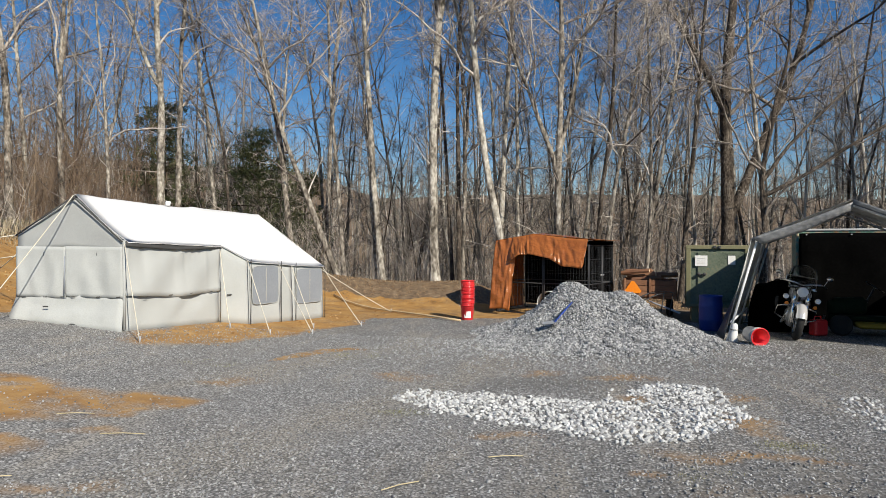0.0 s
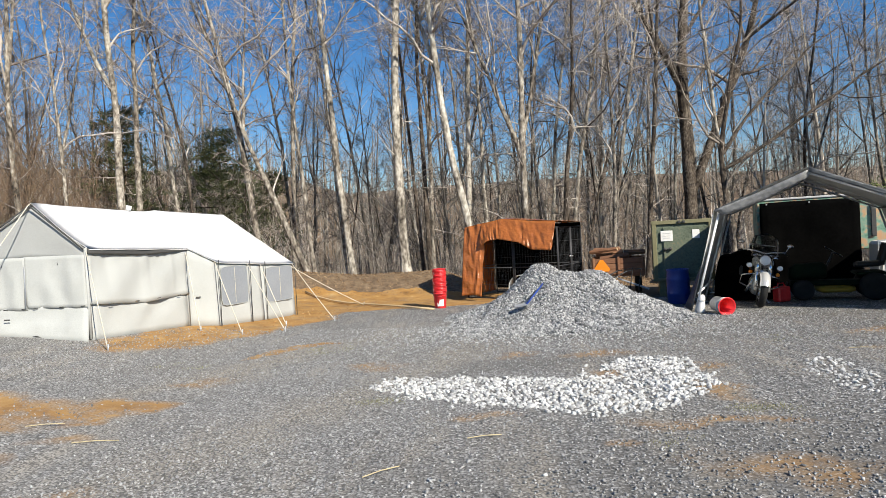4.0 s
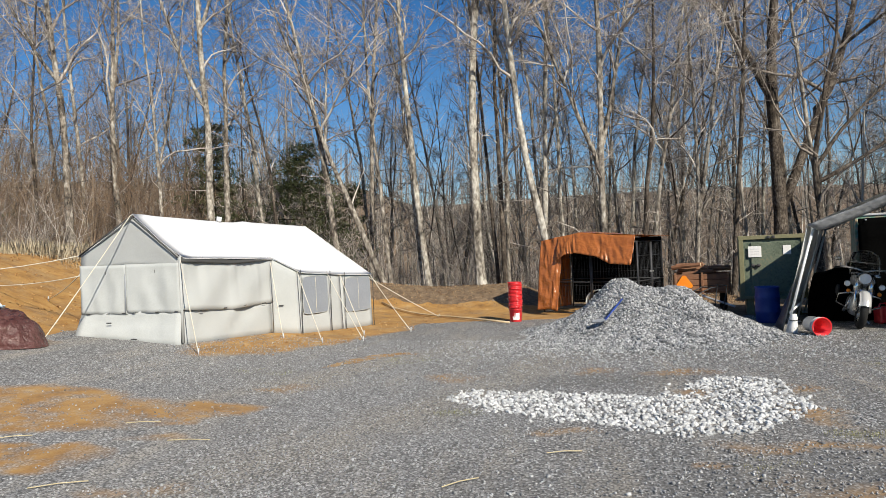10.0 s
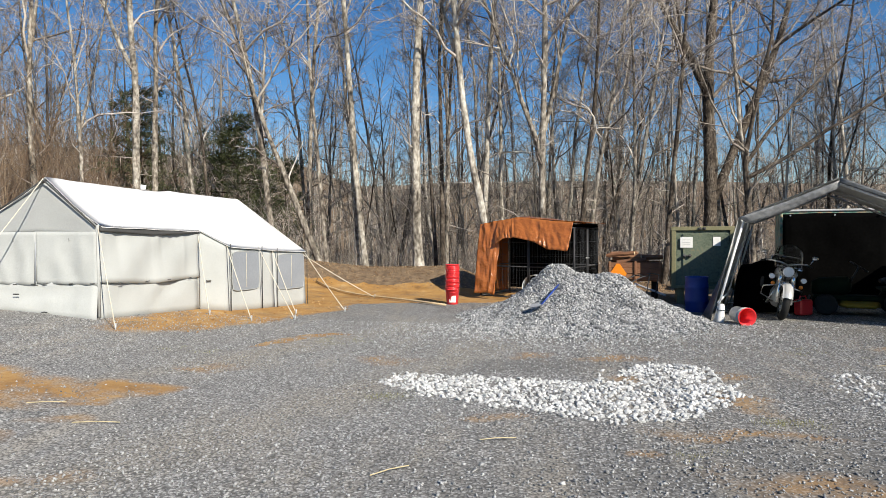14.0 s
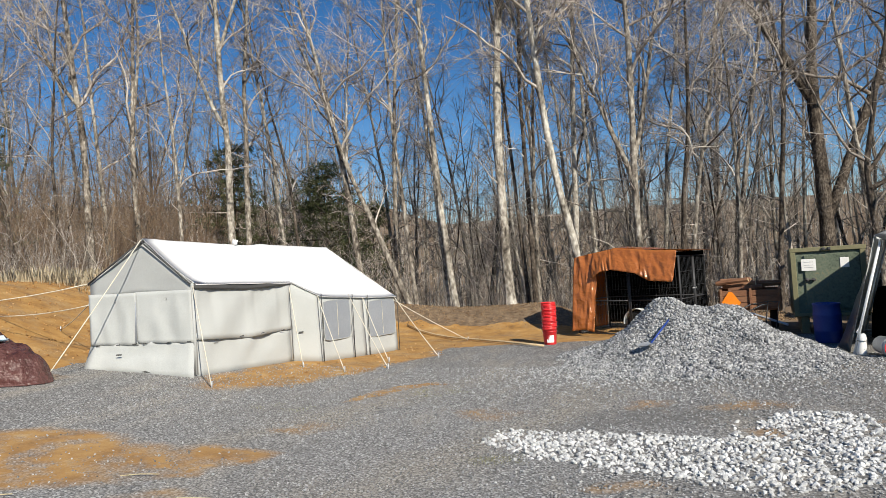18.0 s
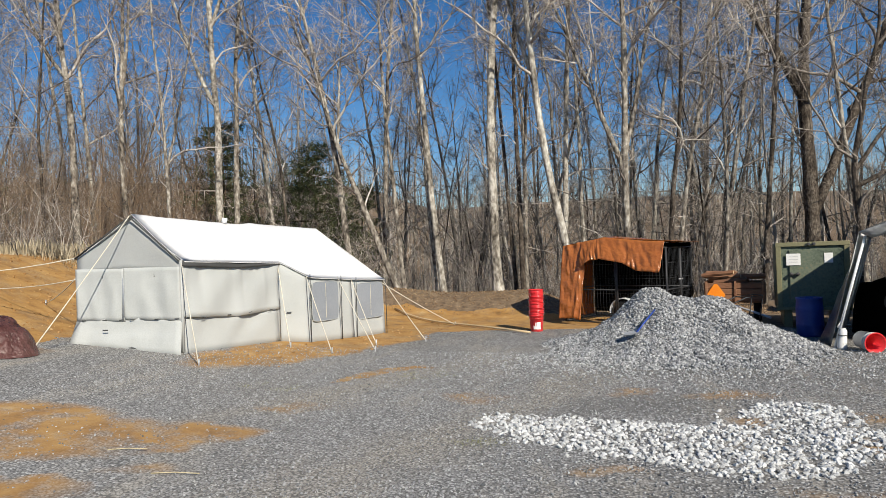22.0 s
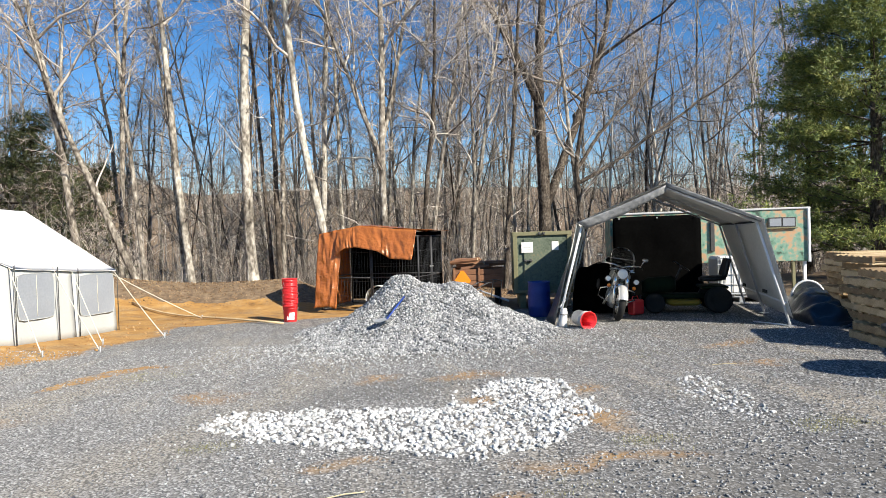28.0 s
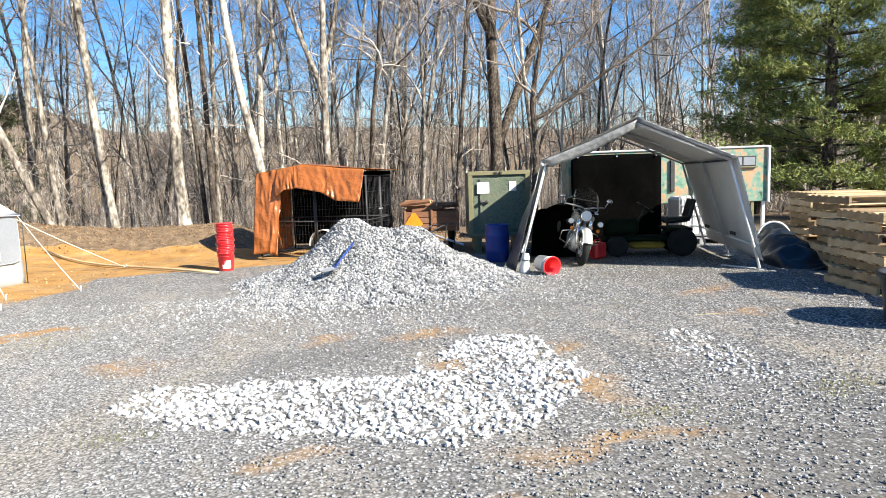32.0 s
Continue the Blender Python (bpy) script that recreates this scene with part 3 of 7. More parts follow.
def tree(name, seed, height, radius, lean=(0, 0), first=0.35, count=14, spread=0.22, angle=0.7, depth=3, forks=(), bark=None, twig=None, wander=0.036, bow=0.0, label="", group="trees of the wood edge"):
    """A bare tree: a tapered, knotty trunk with its forks, and a crown of limbs and twigs. forks: (share of the height, heading x, y, share of the length)."""
    rng = np.random.default_rng(seed)
    t = thing(name, Matrix(), label, "tree", group)
    d = np.array([lean[0], lean[1], 1.0])
    trunk, crown = Builder(), Builder()
    steps = 26
    path = bent(rng, (0, 0, -0.3), d / np.linalg.norm(d), height, steps, wander, 0.008)
    path[:, 0] += bow * np.linspace(0, 1, steps + 1) ** 2
    rr = radius * np.linspace(1, 0.1, steps + 1) ** 0.9 * rng.uniform(0.9, 1.1, steps + 1)
    rr[0] *= 1.4
    rr[1] *= 1.1
    trunk.tube(path, rr, 9)
    limbs(rng, crown, path, rr, first, count, height * spread, angle, depth)
    # dead low branches
    limbs(rng, crown, path, rr, 0.1, 6, height * 0.075, 1.05, 2, 0.3, 0.03, first)
    for at, hx, hy, share in forks:
        k = int(at * steps)
        q = bent(rng, path[k], np.array([hx, hy, 1.0]) / np.linalg.norm([hx, hy, 1.0]), height * share, 14, wander * 1.5, 0.025)
        qr = rr[k] * 0.8 * np.linspace(1, 0.14, 15) * rng.uniform(0.9, 1.1, 15)
        trunk.tube(q, qr, 7)
        limbs(rng, crown, q, qr, 0.2, count, height * spread * 0.8, angle, depth)
    hang(new("trunk", trunk.mesh("trunk", bark or BARK_GREY)), t)
    hang(new("crown", crown.mesh("crown", twig or TWIG)), t)
    return t


def plant(ob, x, y, turn=0.0, size=1.0):
    """Stands a thing on the ground."""
    ob.matrix_world = pose(x, y, land_at(x, y) - 0.05, 0, 0, turn) @ Matrix.Scale(size, 4)
    return ob


PALE = "tall bare tree with pale grey bark and ascending limbs"
GREY = "slim bare grey-brown tree at the wood's edge"
DARK = "thin bare tree with dark bark"
LEANER = "bare grey tree leaning towards the tent"
# seed, height, radius, lean, bow, first limb, limbs, spread, angle, forks, bark, label, x, y
EDGE_TREES = [
    (11, 19, 0.15, -0.03, 0.8, 0.42, 16, 0.26, 0.6, ((0.37, -0.55, 0.1, 0.55), (0.5, 0.3, 0.2, 0.42)), BARK_PALE, "large pale-barked bare tree that forks into two limbs", -11.05, 20.5),
    (12, 18, 0.115, -0.13, 1.4, 0.45, 17, 0.24, 0.6, (), BARK_PALE, PALE, -3.38, 20.4),
    (13, 19, 0.155, -0.088, 0.0, 0.4, 17, 0.24, 0.6, ((0.45, 0.16, 0.1, 0.5),), BARK_PALE, PALE, -1.6, 19.6),
    (14, 10, 0.12, -0.37, 0.0, 0.3, 13, 0.3, 0.75, ((0.55, 0.1, 0.1, 0.5),), BARK_GREY, LEANER, -4.65, 19.8),
    (15, 15, 0.11, -0.02, -3.6, 0.3, 15, 0.28, 0.75, ((0.4, -0.35, 0.1, 0.5),), BARK_GREY, LEANER, -6.35, 20.2),
    (16, 17, 0.085, -0.04, 1.0, 0.4, 15, 0.24, 0.6, (), BARK_DARK, DARK, -0.88, 20.2),
    (28, 16, 0.07, -0.02, -0.3, 0.4, 14, 0.24, 0.6, (), BARK_DARK, DARK, -1.13, 20.6),
    (17, 18, 0.135, -0.2, 2.4, 0.4, 17, 0.24, 0.6, ((0.4, -0.28, 0.1, 0.45),), BARK_PALE, PALE, 0.8, 19.4),
    (18, 19, 0.11, 0.0, 0.0, 0.4, 17, 0.24, 0.6, (), BARK_PALE, PALE, 0.47, 20.6),
    (19, 18, 0.12, -0.01, -0.3, 0.32, 17, 0.26, 0.65, ((0.3, 0.25, 0.1, 0.55), (0.26, -0.3, 0.0, 0.5)), BARK_GREY, "grey bare tree with a fan of ascending stems", 2.21, 19.4),
    (20, 13, 0.09, 0.105, 0.0, 0.35, 16, 0.28, 0.7, (), BARK_DARK, DARK, 3.2, 19.9),
    (29, 13, 0.085, 0.17, 0.6, 0.35, 16, 0.28, 0.7, (), BARK_GREY, "grey bare tree leaning a little", 3.4, 20.4),
    (30, 13, 0.07, 0.08, -1.2, 0.3, 15, 0.28, 0.7, (), BARK_GREY, GREY, 4.75, 19.9),
    (37, 16, 0.085, 0.07, -0.8, 0.35, 15, 0.26, 0.7, (), BARK_DARK, DARK, 6.0, 20.5),
    (38, 17, 0.085, 0.0, 0.2, 0.38, 16, 0.25, 0.6, (), BARK_GREY, GREY, -5.5, 20.8),
    (39, 15, 0.075, -0.08, 0.8, 0.35, 16, 0.25, 0.65, (), BARK_GREY, GREY, -4.58, 20.0),
    (40, 15, 0.13, 0.06, 0.0, 0.4, 15, 0.26, 0.7, (), BARK_GREY, GREY, -11.35, 22.0),
    (41, 16, 0.11, 0.0, 0.2, 0.35, 16, 0.26, 0.7, ((0.4, 0.25, 0.0, 0.5),), BARK_GREY, GREY, -14.97, 21.0),
    (23, 17, 0.14, -0.03, -1.2, 0.36, 15, 0.27, 0.75, ((0.42, -0.9, 0.0, 0.4),), BARK_GREY, "old grey tree with a long limb over the field", -15.75, 19.5),
    (24, 15, 0.1, -0.05, 0.0, 0.3, 14, 0.3, 0.8, (), BARK_PALE, GREY, -17.5, 22.5),
    (42, 15, 0.11, 0.03, 0.0, 0.3, 14, 0.3, 0.8, (), BARK_PALE, GREY, -19.2, 18.6),
]
for seed, height, radius, lean, bow, first, count, spread, angle, forks, bark, label, x, y in EDGE_TREES:
    plant(tree("bare_tree", seed, height, radius, (lean, 0), first, count, spread, angle, forks=forks, bark=bark, wander=0.02, bow=bow, label=label), x, y)
plant(tree("bare_tree", 21, 20, 0.25, (-0.05, 0), 0.33, 15, 0.3, 0.8, forks=((0.175, 0.42, -0.05, 0.72), (0.36, -0.45, 0.1, 0.4)), bark=BARK_DARK, twig=TWIG_DARK, wander=0.03, bow=0.8, label="large dark tree forking low into two heavy limbs"), 8.3, 22.9)
plant(tree("bare_tree", 22, 10, 0.1, (0.13, 0), 0.25, 10, 0.3, 0.8, forks=((0.36, 1.5, -0.2, 0.75), (0.42, 0.9, 0.2, 0.6)), bark=BARK_DARK, twig=TWIG_DARK, wander=0.06, label="crooked dark tree with long level limbs"), 7.35, 17.6)

# stems of the wood, from a few grown trees set out with turns and sizes
SPECIES = [
    tree("bare_tree", 31, 17, 0.078, (0.03, 0), 0.3, 16, 0.24, 0.6, bark=BARK_GREY, label=GREY),
    tree("bare_tree", 32, 18, 0.094, (-0.04, 0.02), 0.35, 17, 0.24, 0.6, bark=BARK_PALE, label=PALE),
    tree("bare_tree", 33, 15, 0.070, (0.06, 0), 0.3, 15, 0.25, 0.7, bark=BARK_DARK, label=DARK),
    tree("bare_tree", 34, 16, 0.078, (-0.06, 0), 0.25, 14, 0.26, 0.75, forks=((0.3, 0.3, 0.1, 0.6),), bark=BARK_GREY, label="bare grey tree with a forked stem"),
    tree("bare_tree", 35, 12, 0.055, (0.1, 0), 0.15, 16, 0.28, 0.85, bark=BARK_GREY, label="young bare tree with many fine twigs"),
    tree("bare_tree", 36, 9, 0.039, (-0.08, 0.05), 0.1, 15, 0.32, 0.9, bark=BARK_DARK, label="small bare understorey tree"),
]
rs = random.Random(5)
taken = [(row[-2], row[-1]) for row in EDGE_TREES] + [(8.3, 22.9), (7.35, 17.6)]
placed = 0
first_use = set()
while placed < 76:
    x = rs.uniform(-26, 24)
    y = rs.uniform(20.6, 33) + (1.5 if -9 < x < -6 else 0) + max(0.0, (x - 9) * 0.3)
    if x < -12:
        y = rs.uniform(17.5, 31)
    if any((x - a) ** 2 + (y - b) ** 2 < 0.55 for a, b in taken):
        continue
    taken.append((x, y))
    k = rs.choice((0, 0, 1, 1, 2, 3, 3, 4, 4, 5, 5))
    m = pose(x, y, land_at(x, y) - 0.05, 0, 0, rs.uniform(0, 360))
    size = rs.uniform(0.8, 1.15)
    if k not in first_use:
        first_use.add(k)
        SPECIES[k].matrix_world = m
    else:
        c = copy_thing(SPECIES[k], m @ Matrix.Scale(size, 4))
    placed += 1
for k in range(6):
    if k not in first_use:
        plant(SPECIES[k], -8 + 3 * k, 25)


# ---------------------------------------------------------------- cloth
def cloth_data(low, high, nx, nz, amp=0.015, seed=0, thick=0.008, folds=3.0, waves=None):
    """A hanging sheet between a lower and an upper line of points, wrinkled, with thickness."""
    low, high = np.array(low, float), np.array(high, float)

    def at(line, u):
        s = u * (len(line) - 1)
        k = min(int(s), len(line) - 2)
        return line[k] + (line[k + 1] - line[k]) * (s - k)

    c = np.cross(low[-1] - low[0], high[0] - low[0])
    nrm = c / (np.linalg.norm(c) + 1e-9)
    F1 = []
    for i in range(nx + 1):
        u = i / nx
        a, b = at(low, u), at(high, u)
        for j in range(nz + 1):
            v = j / nz
            p = a + (b - a) * v
            q = Vector((u * folds + seed * 7.1, v * folds * 0.45 + seed, seed * 3.3))
            w = noise.noise(q) + 0.45 * noise.noise(q * 2.7)
            edge = min(1.0, 6 * u, 6 * (1 - u)) * min(1.0, 6 * v + 0.15, 6 * (1 - v) + 0.1)
            F1.append(p + nrm * (amp * w * edge * 2 + (waves(u, v) if waves else 0)))
    F1 = np.array(F1)
    n = len(F1)
    V = np.concatenate([F1 + nrm * thick / 2, F1 - nrm * thick / 2])
    faces = []
    r = nz + 1
    for i in range(nx):
        for j in range(nz):
            a, b, c2, d = i * r + j, (i + 1) * r + j, (i + 1) * r + j + 1, i * r + j + 1
            faces += [(a, b, c2, d), (n + a, n + d, n + c2, n + b)]
    for i in range(nx):
        a, b = i * r, (i + 1) * r
        faces += [(a, n + a, n + b, b), (a + nz, b + nz, n + b + nz, n + a + nz)]
    for j in range(nz):
        a, b = j, j + 1
        faces += [(a, b, n + b, n + a), (nx * r + a, n + nx * r + a, n + nx * r + b, nx * r + b)]
    return V, faces


def cloth(name, low, high, nx, nz, mat, parent, label="", **kw):
    V, F = cloth_data(low, high, nx, nz, **kw)
    o = np.array(parent.matrix_world.translation)
    return mpart(name, V - o, F, mat, parent, label, smooth=True)


def rod(name, a, b, r, mat, parent, sides=6, label="", sag=0.0):
    """A straight or sagging rod between two world points."""
    o = np.array(parent.matrix_world.translation)
    a, b = np.array(a, float), np.array(b, float)
    n = 8 if sag else 2
    P = [a + (b - a) * i / (n - 1) - np.array([0, 0, sag * 4 * (i / (n - 1)) * (1 - i / (n - 1))]) for i in range(n)]
    return tpart(name, np.array(P) - o, r, mat, parent, sides, label)


# ---------------------------------------------------------------- the wall tent
TENT_FL, TENT_FR = np.array((-7.5, 9.55)), np.array((-5.72, 9.67))
RIDGE0, RIDGE1 = np.array((-6.48, 9.53, 2.52)), np.array((-5.09, 13.92, 2.40))
AXIS = np.array((0.30, 0.954))
SIDE = np.array((0.954, -0.30))


def mirrored(p, widen=0.0):
    s = (np.array(p[:2]) - RIDGE0[:2]) @ SIDE
    q = np.array(p[:2]) - 2 * s * SIDE
    return (q[0], q[1], p[2])


def v3(p, z):
    return np.array((p[0], p[1], z))


tent = thing("wall_tent", pose(-5.7, 11.6, 0.2), "long grey canvas wall tent with a white roof and guy ropes", "tent")
AWN, AWN_Z = np.array((-5.0, 11.68)), 1.70
OUT, OUT_Z = np.array((-4.56, 11.98)), 1.40
MID, MID_Z = np.array((-4.08, 13.2)), 1.30
BACK, BACK_Z = np.array((-3.69, 14.2)), 1.255


def g(p, dz=-0.03):
    return v3(p, land_at(p[0], p[1]) + dz)


# roof: stations from front to back, each from one eave over the ridge to the other
def over(p, q, d):
    """p pushed outwards from q by d."""
    w = p[:2] - q[:2]
    w = w / np.linalg.norm(w)
    return np.array((p[0] + w[0] * d, p[1] + w[1] * d, p[2] - 0.5 * d))


def on_ridge(u):
    return RIDGE0 + (RIDGE1 - RIDGE0) * u


stations = [
    (v3(TENT_FL, 1.87), RIDGE0, v3(TENT_FR, 1.77)),
    (np.array(mirrored(v3(AWN, AWN_Z))), on_ridge(0.48), v3(AWN, AWN_Z)),
    (np.array(mirrored(v3(OUT, OUT_Z))), on_ridge(0.56), v3(OUT, OUT_Z)),
    (np.array(mirrored(v3(MID, MID_Z))), on_ridge(0.8), v3(MID, MID_Z)),
    (np.array(mirrored(v3(BACK, BACK_Z))), RIDGE1, v3(BACK, BACK_Z)),
]
S, K = [], 9
for si in range(len(stations) - 1):
    A, B = stations[si], stations[si + 1]
    steps = 10 if si == 0 else 4
    for i in range(steps + (si == len(stations) - 2)):
        w = i / steps
        L, R0, R = [A[k] * (1 - w) + B[k] * w for k in range(3)]
        ridge_sag = 0.03 * math.sin(math.pi * min(1, (si + w) / 2))
        row = []
        for j in range(-K, K + 1):
            u = abs(j) / K
            e = over(R, R0, 0.07) if j > 0 else over(L, R0, 0.07)
            p = R0 * (1 - u) + e * u
            p = p + np.array((0, 0, -0.045 * math.sin(math.pi * u) - ridge_sag * (1 - u) + 0.012 * noise.noise(Vector((p[0] * 2.3, p[1] * 2.3, 4.0)))))
            row.append(p)
        S.append(row)
S = np.array(S)
rows_n, cols_n = S.shape[:2]
T0 = np.array(tent.matrix_world.translation)
top = S.reshape(-1, 3) - T0
bot = top - np.array((0, 0, 0.012))
nv = len(top)
F = []
for i in range(rows_n - 1):
    for j in range(cols_n - 1):
        a, b, c, d = i * cols_n + j, (i + 1) * cols_n + j, (i + 1) * cols_n + j + 1, i * cols_n + j + 1
        F += [(a, d, c, b), (nv + a, nv + b, nv + c, nv + d)]
for i in range(rows_n - 1):
    for j in (0, cols_n - 1):
        a, b = i * cols_n + j, (i + 1) * cols_n + j
        F.append((a, b, nv + b, nv + a))
for j in range(cols_n - 1):
    F.append((j, j + 1, nv + j + 1, nv + j))
mpart("roof", np.concatenate([top, bot]), F, ROOF_CANVAS, tent, "white canvas roof", smooth=True)
# hipped end
back_r, back_l = v3(BACK, BACK_Z), np.array(mirrored(v3(BACK, BACK_Z)))
end_r, end_l = back_r + np.array((*(AXIS * 0.12 - SIDE * 0.25), -0.02)), back_l + np.array((*(AXIS * 0.12 + SIDE * 0.25), -0.02))
cloth("roof_end", [back_l, end_l, end_r, back_r], [RIDGE1 - np.array((0, 0, 0.004))] * 4, 9, 5, ROOF_CANVAS, tent, amp=0.01, seed=3)
# front gable, with its flaps and skirt
gl, gr = g(TENT_FL), g(TENT_FR)
front = np.array((0.0, -1.0, 0.0))
right0 = np.array((1.0, 0.0, 0.0))
ridge_in = RIDGE0 + np.array((0.02, 0.05, -0.05))
cloth("gable", [v3(TENT_FL, 1.62) , v3((TENT_FL + TENT_FR) / 2, 1.62), v3(TENT_FR, 1.62)], [v3(TENT_FL, 1.84), ridge_in, v3(TENT_FR, 1.74)], 16, 8, GABLE_CANVAS, tent, "darker grey canvas gable triangle", amp=0.012, seed=5)
cloth("front_wall", [gl + front * 0.16 - right0 * 0.06, (gl + gr) / 2 + front * 0.12, gr + front * 0.14 + right0 * 0.05], [v3(TENT_FL, 0.9), v3((TENT_FL + TENT_FR) / 2, 0.88), v3(TENT_FR, 0.86)], 16, 6, CANVAS, tent, "grey canvas skirt", amp=0.035, seed=6, folds=5)
mid_f = (TENT_FL + TENT_FR) / 2 + np.array((-0.08, 0))
for k, (p, q) in enumerate(((TENT_FL, mid_f + np.array((0.012, 0))), (mid_f - np.array((0.012, -0.012)), TENT_FR))):
    cloth("door_flap", [v3(p, 0.83) + front * 0.035, v3(q, 0.8) + front * 0.035], [v3(p, 1.66) + front * 0.045, v3(q, 1.65) + front * 0.045], 20, 14, CANVAS, tent, "grey canvas door flap hanging loose", amp=0.012, seed=8 + k, folds=3.5, waves=lambda u, v: 0.011 * (1 - v) * math.sin(u * 17 + 2 * v) + 0.014 * (1 - v) * (0.6 - abs(math.sin(5 * u - 4 * v + k))))
    for w in (0.12, 0.55, 0.9):
        e = v3(p + (q - p) * w, 0.82) + front * 0.05
        rod("toggle", e, e + np.array((0.07, 0, 0.006)), 0.007, DARK_TRIM, tent, 5, "black toggle")
        e = v3(p + (q - p) * w, 1.56) + front * 0.035
        rod("loop", e, e + np.array((0.004, 0, -0.06)), 0.005, DARK_TRIM, tent, 5, "dark hanging loop")
rod("zip", v3(mid_f, 0.84) + front * 0.06, v3(mid_f, 1.64) + front * 0.03, 0.013, MESH_WIN, tent, 5, "grey zip")
rod("threshold", gl * 0.5 + gr * 0.5 + front * 0.09 + np.array((0, 0, 0.05)), gr + front * 0.09 + np.array((0, 0, 0.03)), 0.022, DARK_TRIM, tent, 6, "black rubber threshold")
for a, turn in ((gl * 0.68 + gr * 0.32 + front * 0.15 + np.array((0, 0, 0.3)), 4), (v3(AWN * 0.72 + OUT * 0.28, 0.72) + np.array((*SIDE, 0)) * 0.06, 35)):
    part("maker_patch", boxes([((0.09, 0.012, 0.022), Matrix.Translation(Vector(a - T0)) @ Matrix.Rotation(radians(turn), 4, "Z"))], 0.003), DARK_TRIM, tent, "small dark sewn patch")
# roof trim along gable and eave
rod("gable_trim", v3(TENT_FL, 1.835) + front * 0.05, RIDGE0 + front * 0.05 - np.array((0, 0, 0.05)), 0.013, DARK_TRIM, tent, 6, "dark edge binding")
rod("gable_trim", v3(TENT_FR, 1.735) + front * 0.05, RIDGE0 + front * 0.05 - np.array((0, 0, 0.05)), 0.013, DARK_TRIM, tent, 6, "dark edge binding")
right = np.array((0.954, -0.30, 0.0))
cloth("awning_roll", [v3(TENT_FR, 1.66) + right * 0.05, v3((TENT_FR + AWN) / 2, 1.6) + right * 0.06, v3(AWN, 1.63) + right * 0.05], [v3(TENT_FR, 1.75) + right * 0.03, v3((TENT_FR + AWN) / 2, 1.71) + right * 0.03, v3(AWN, 1.68) + right * 0.03], 12, 3, DARK_TRIM, tent, "dark rolled awning under the eave", amp=0.02, seed=12, thick=0.03)
# long side wall: upper sheet over a skirt
ga = g(AWN)
cloth("side_wall", [gr + right * 0.02, ga + right * 0.02], [v3(TENT_FR, 0.9), v3(AWN, 0.84)], 14, 5, CANVAS, tent, "grey canvas skirt", amp=0.035, seed=14, folds=6)
cloth("side_flap", [v3(TENT_FR, 0.84) + right * 0.04, v3((TENT_FR + AWN) / 2, 0.76) + right * 0.07, v3(AWN, 0.8) + right * 0.04], [v3(TENT_FR, 1.7), v3((TENT_FR + AWN) / 2, 1.66), v3(AWN, 1.66)], 26, 10, CANVAS, tent, "grey canvas wall hanging in folds", amp=0.008, seed=15, folds=5, waves=lambda u, v: 0.02 * (0.25 + 0.75 * v) * math.sin(u * 44 + 4 * math.sin(u * 9)) + 0.018 * math.sin(u * 13 - 5 * v))
for w in (0.15, 0.4, 0.62, 0.85):
    e = v3(TENT_FR + (AWN - TENT_FR) * w, 0.8) + right * 0.075
    rod("toggle", e, e + np.array((0.03, 0.07, 0.006)), 0.007, DARK_TRIM, tent, 5, "black toggle")
# rear part, lower and wider, with mesh windows
go, gm, gb = g(OUT + SIDE * 0.06), g(MID + SIDE * 0.06), g(BACK + SIDE * 0.06)
cloth("return_wall", [ga, go], [v3(AWN, 1.68), v3(OUT, 1.39)], 6, 8, CANVAS, tent, amp=0.02, seed=17)
cloth("rear_wall", [go, gm], [v3(OUT, 1.39), v3(MID, 1.3)], 12, 8, CANVAS, tent, amp=0.02, seed=18)
cloth("rear_wall", [gm, gb], [v3(MID, 1.3), v3(BACK, 1.25)], 10, 8, CANVAS, tent, amp=0.02, seed=19)
cloth("back_wall", [gb, g(end_r[:2]), g(end_l[:2]), g(back_l[:2])], [back_r, end_r, end_l, back_l], 12, 5, CANVAS, tent, amp=0.02, seed=20)
gfl = g(np.array(mirrored(v3(OUT, 0))[:2]))
cloth("far_wall", [gl, g(np.array(mirrored(v3(AWN, 0))[:2])), gfl, g(back_l[:2])], [v3(TENT_FL, 1.84), stations[1][0], stations[2][0], back_l], 16, 6, CANVAS, tent, amp=0.02, seed=21)


def tent_window(p, q, zlo, zhi):
    """A mesh window with rounded corners and a pale hem, in the wall from p to q."""
    P, Q = np.array(p), np.array(q)
    n, cx, cz = 32, (P + Q) / 2, (zlo + zhi) / 2
    w = np.linalg.norm(Q - P) / 2
    d = (Q - P) / (2 * w)
    hh = (zhi - zlo) / 2
    ring = []
    for i in range(n):
        a = 2 * math.pi * i / n
        ca, sa = math.cos(a), math.sin(a)
        m = (abs(ca) ** 11 + abs(sa) ** 11) ** (-1 / 11)
        xy = cx + d * (w * ca * m) + SIDE * 0.055
        ring.append(np.array((xy[0], xy[1], cz + hh * sa * m)))
    ring = np.array(ring) - T0
    o3 = np.array((*(SIDE * 0.012), 0))
    V = np.concatenate([ring, ring + o3])
    F = [tuple(range(n, 2 * n))] + [(i, (i + 1) % n, n + (i + 1) % n, n + i) for i in range(n)]
    win = mpart("window", V, F, MESH_WIN, tent, "dark mesh window with rounded corners")
    rp = np.concatenate([ring, ring[:1]]) + o3
    mpart("hem", *tube_data(rp, 0.006, 5), CANVAS, win)
    sp = np.array(((cx[0], cx[1], zlo + 0.05), (cx[0], cx[1], zhi - 0.03))) + np.array((*(SIDE * 0.075), 0)) - T0
    mpart("tie", *tube_data(sp, 0.004, 5), ROPE, win, "white tie strap")


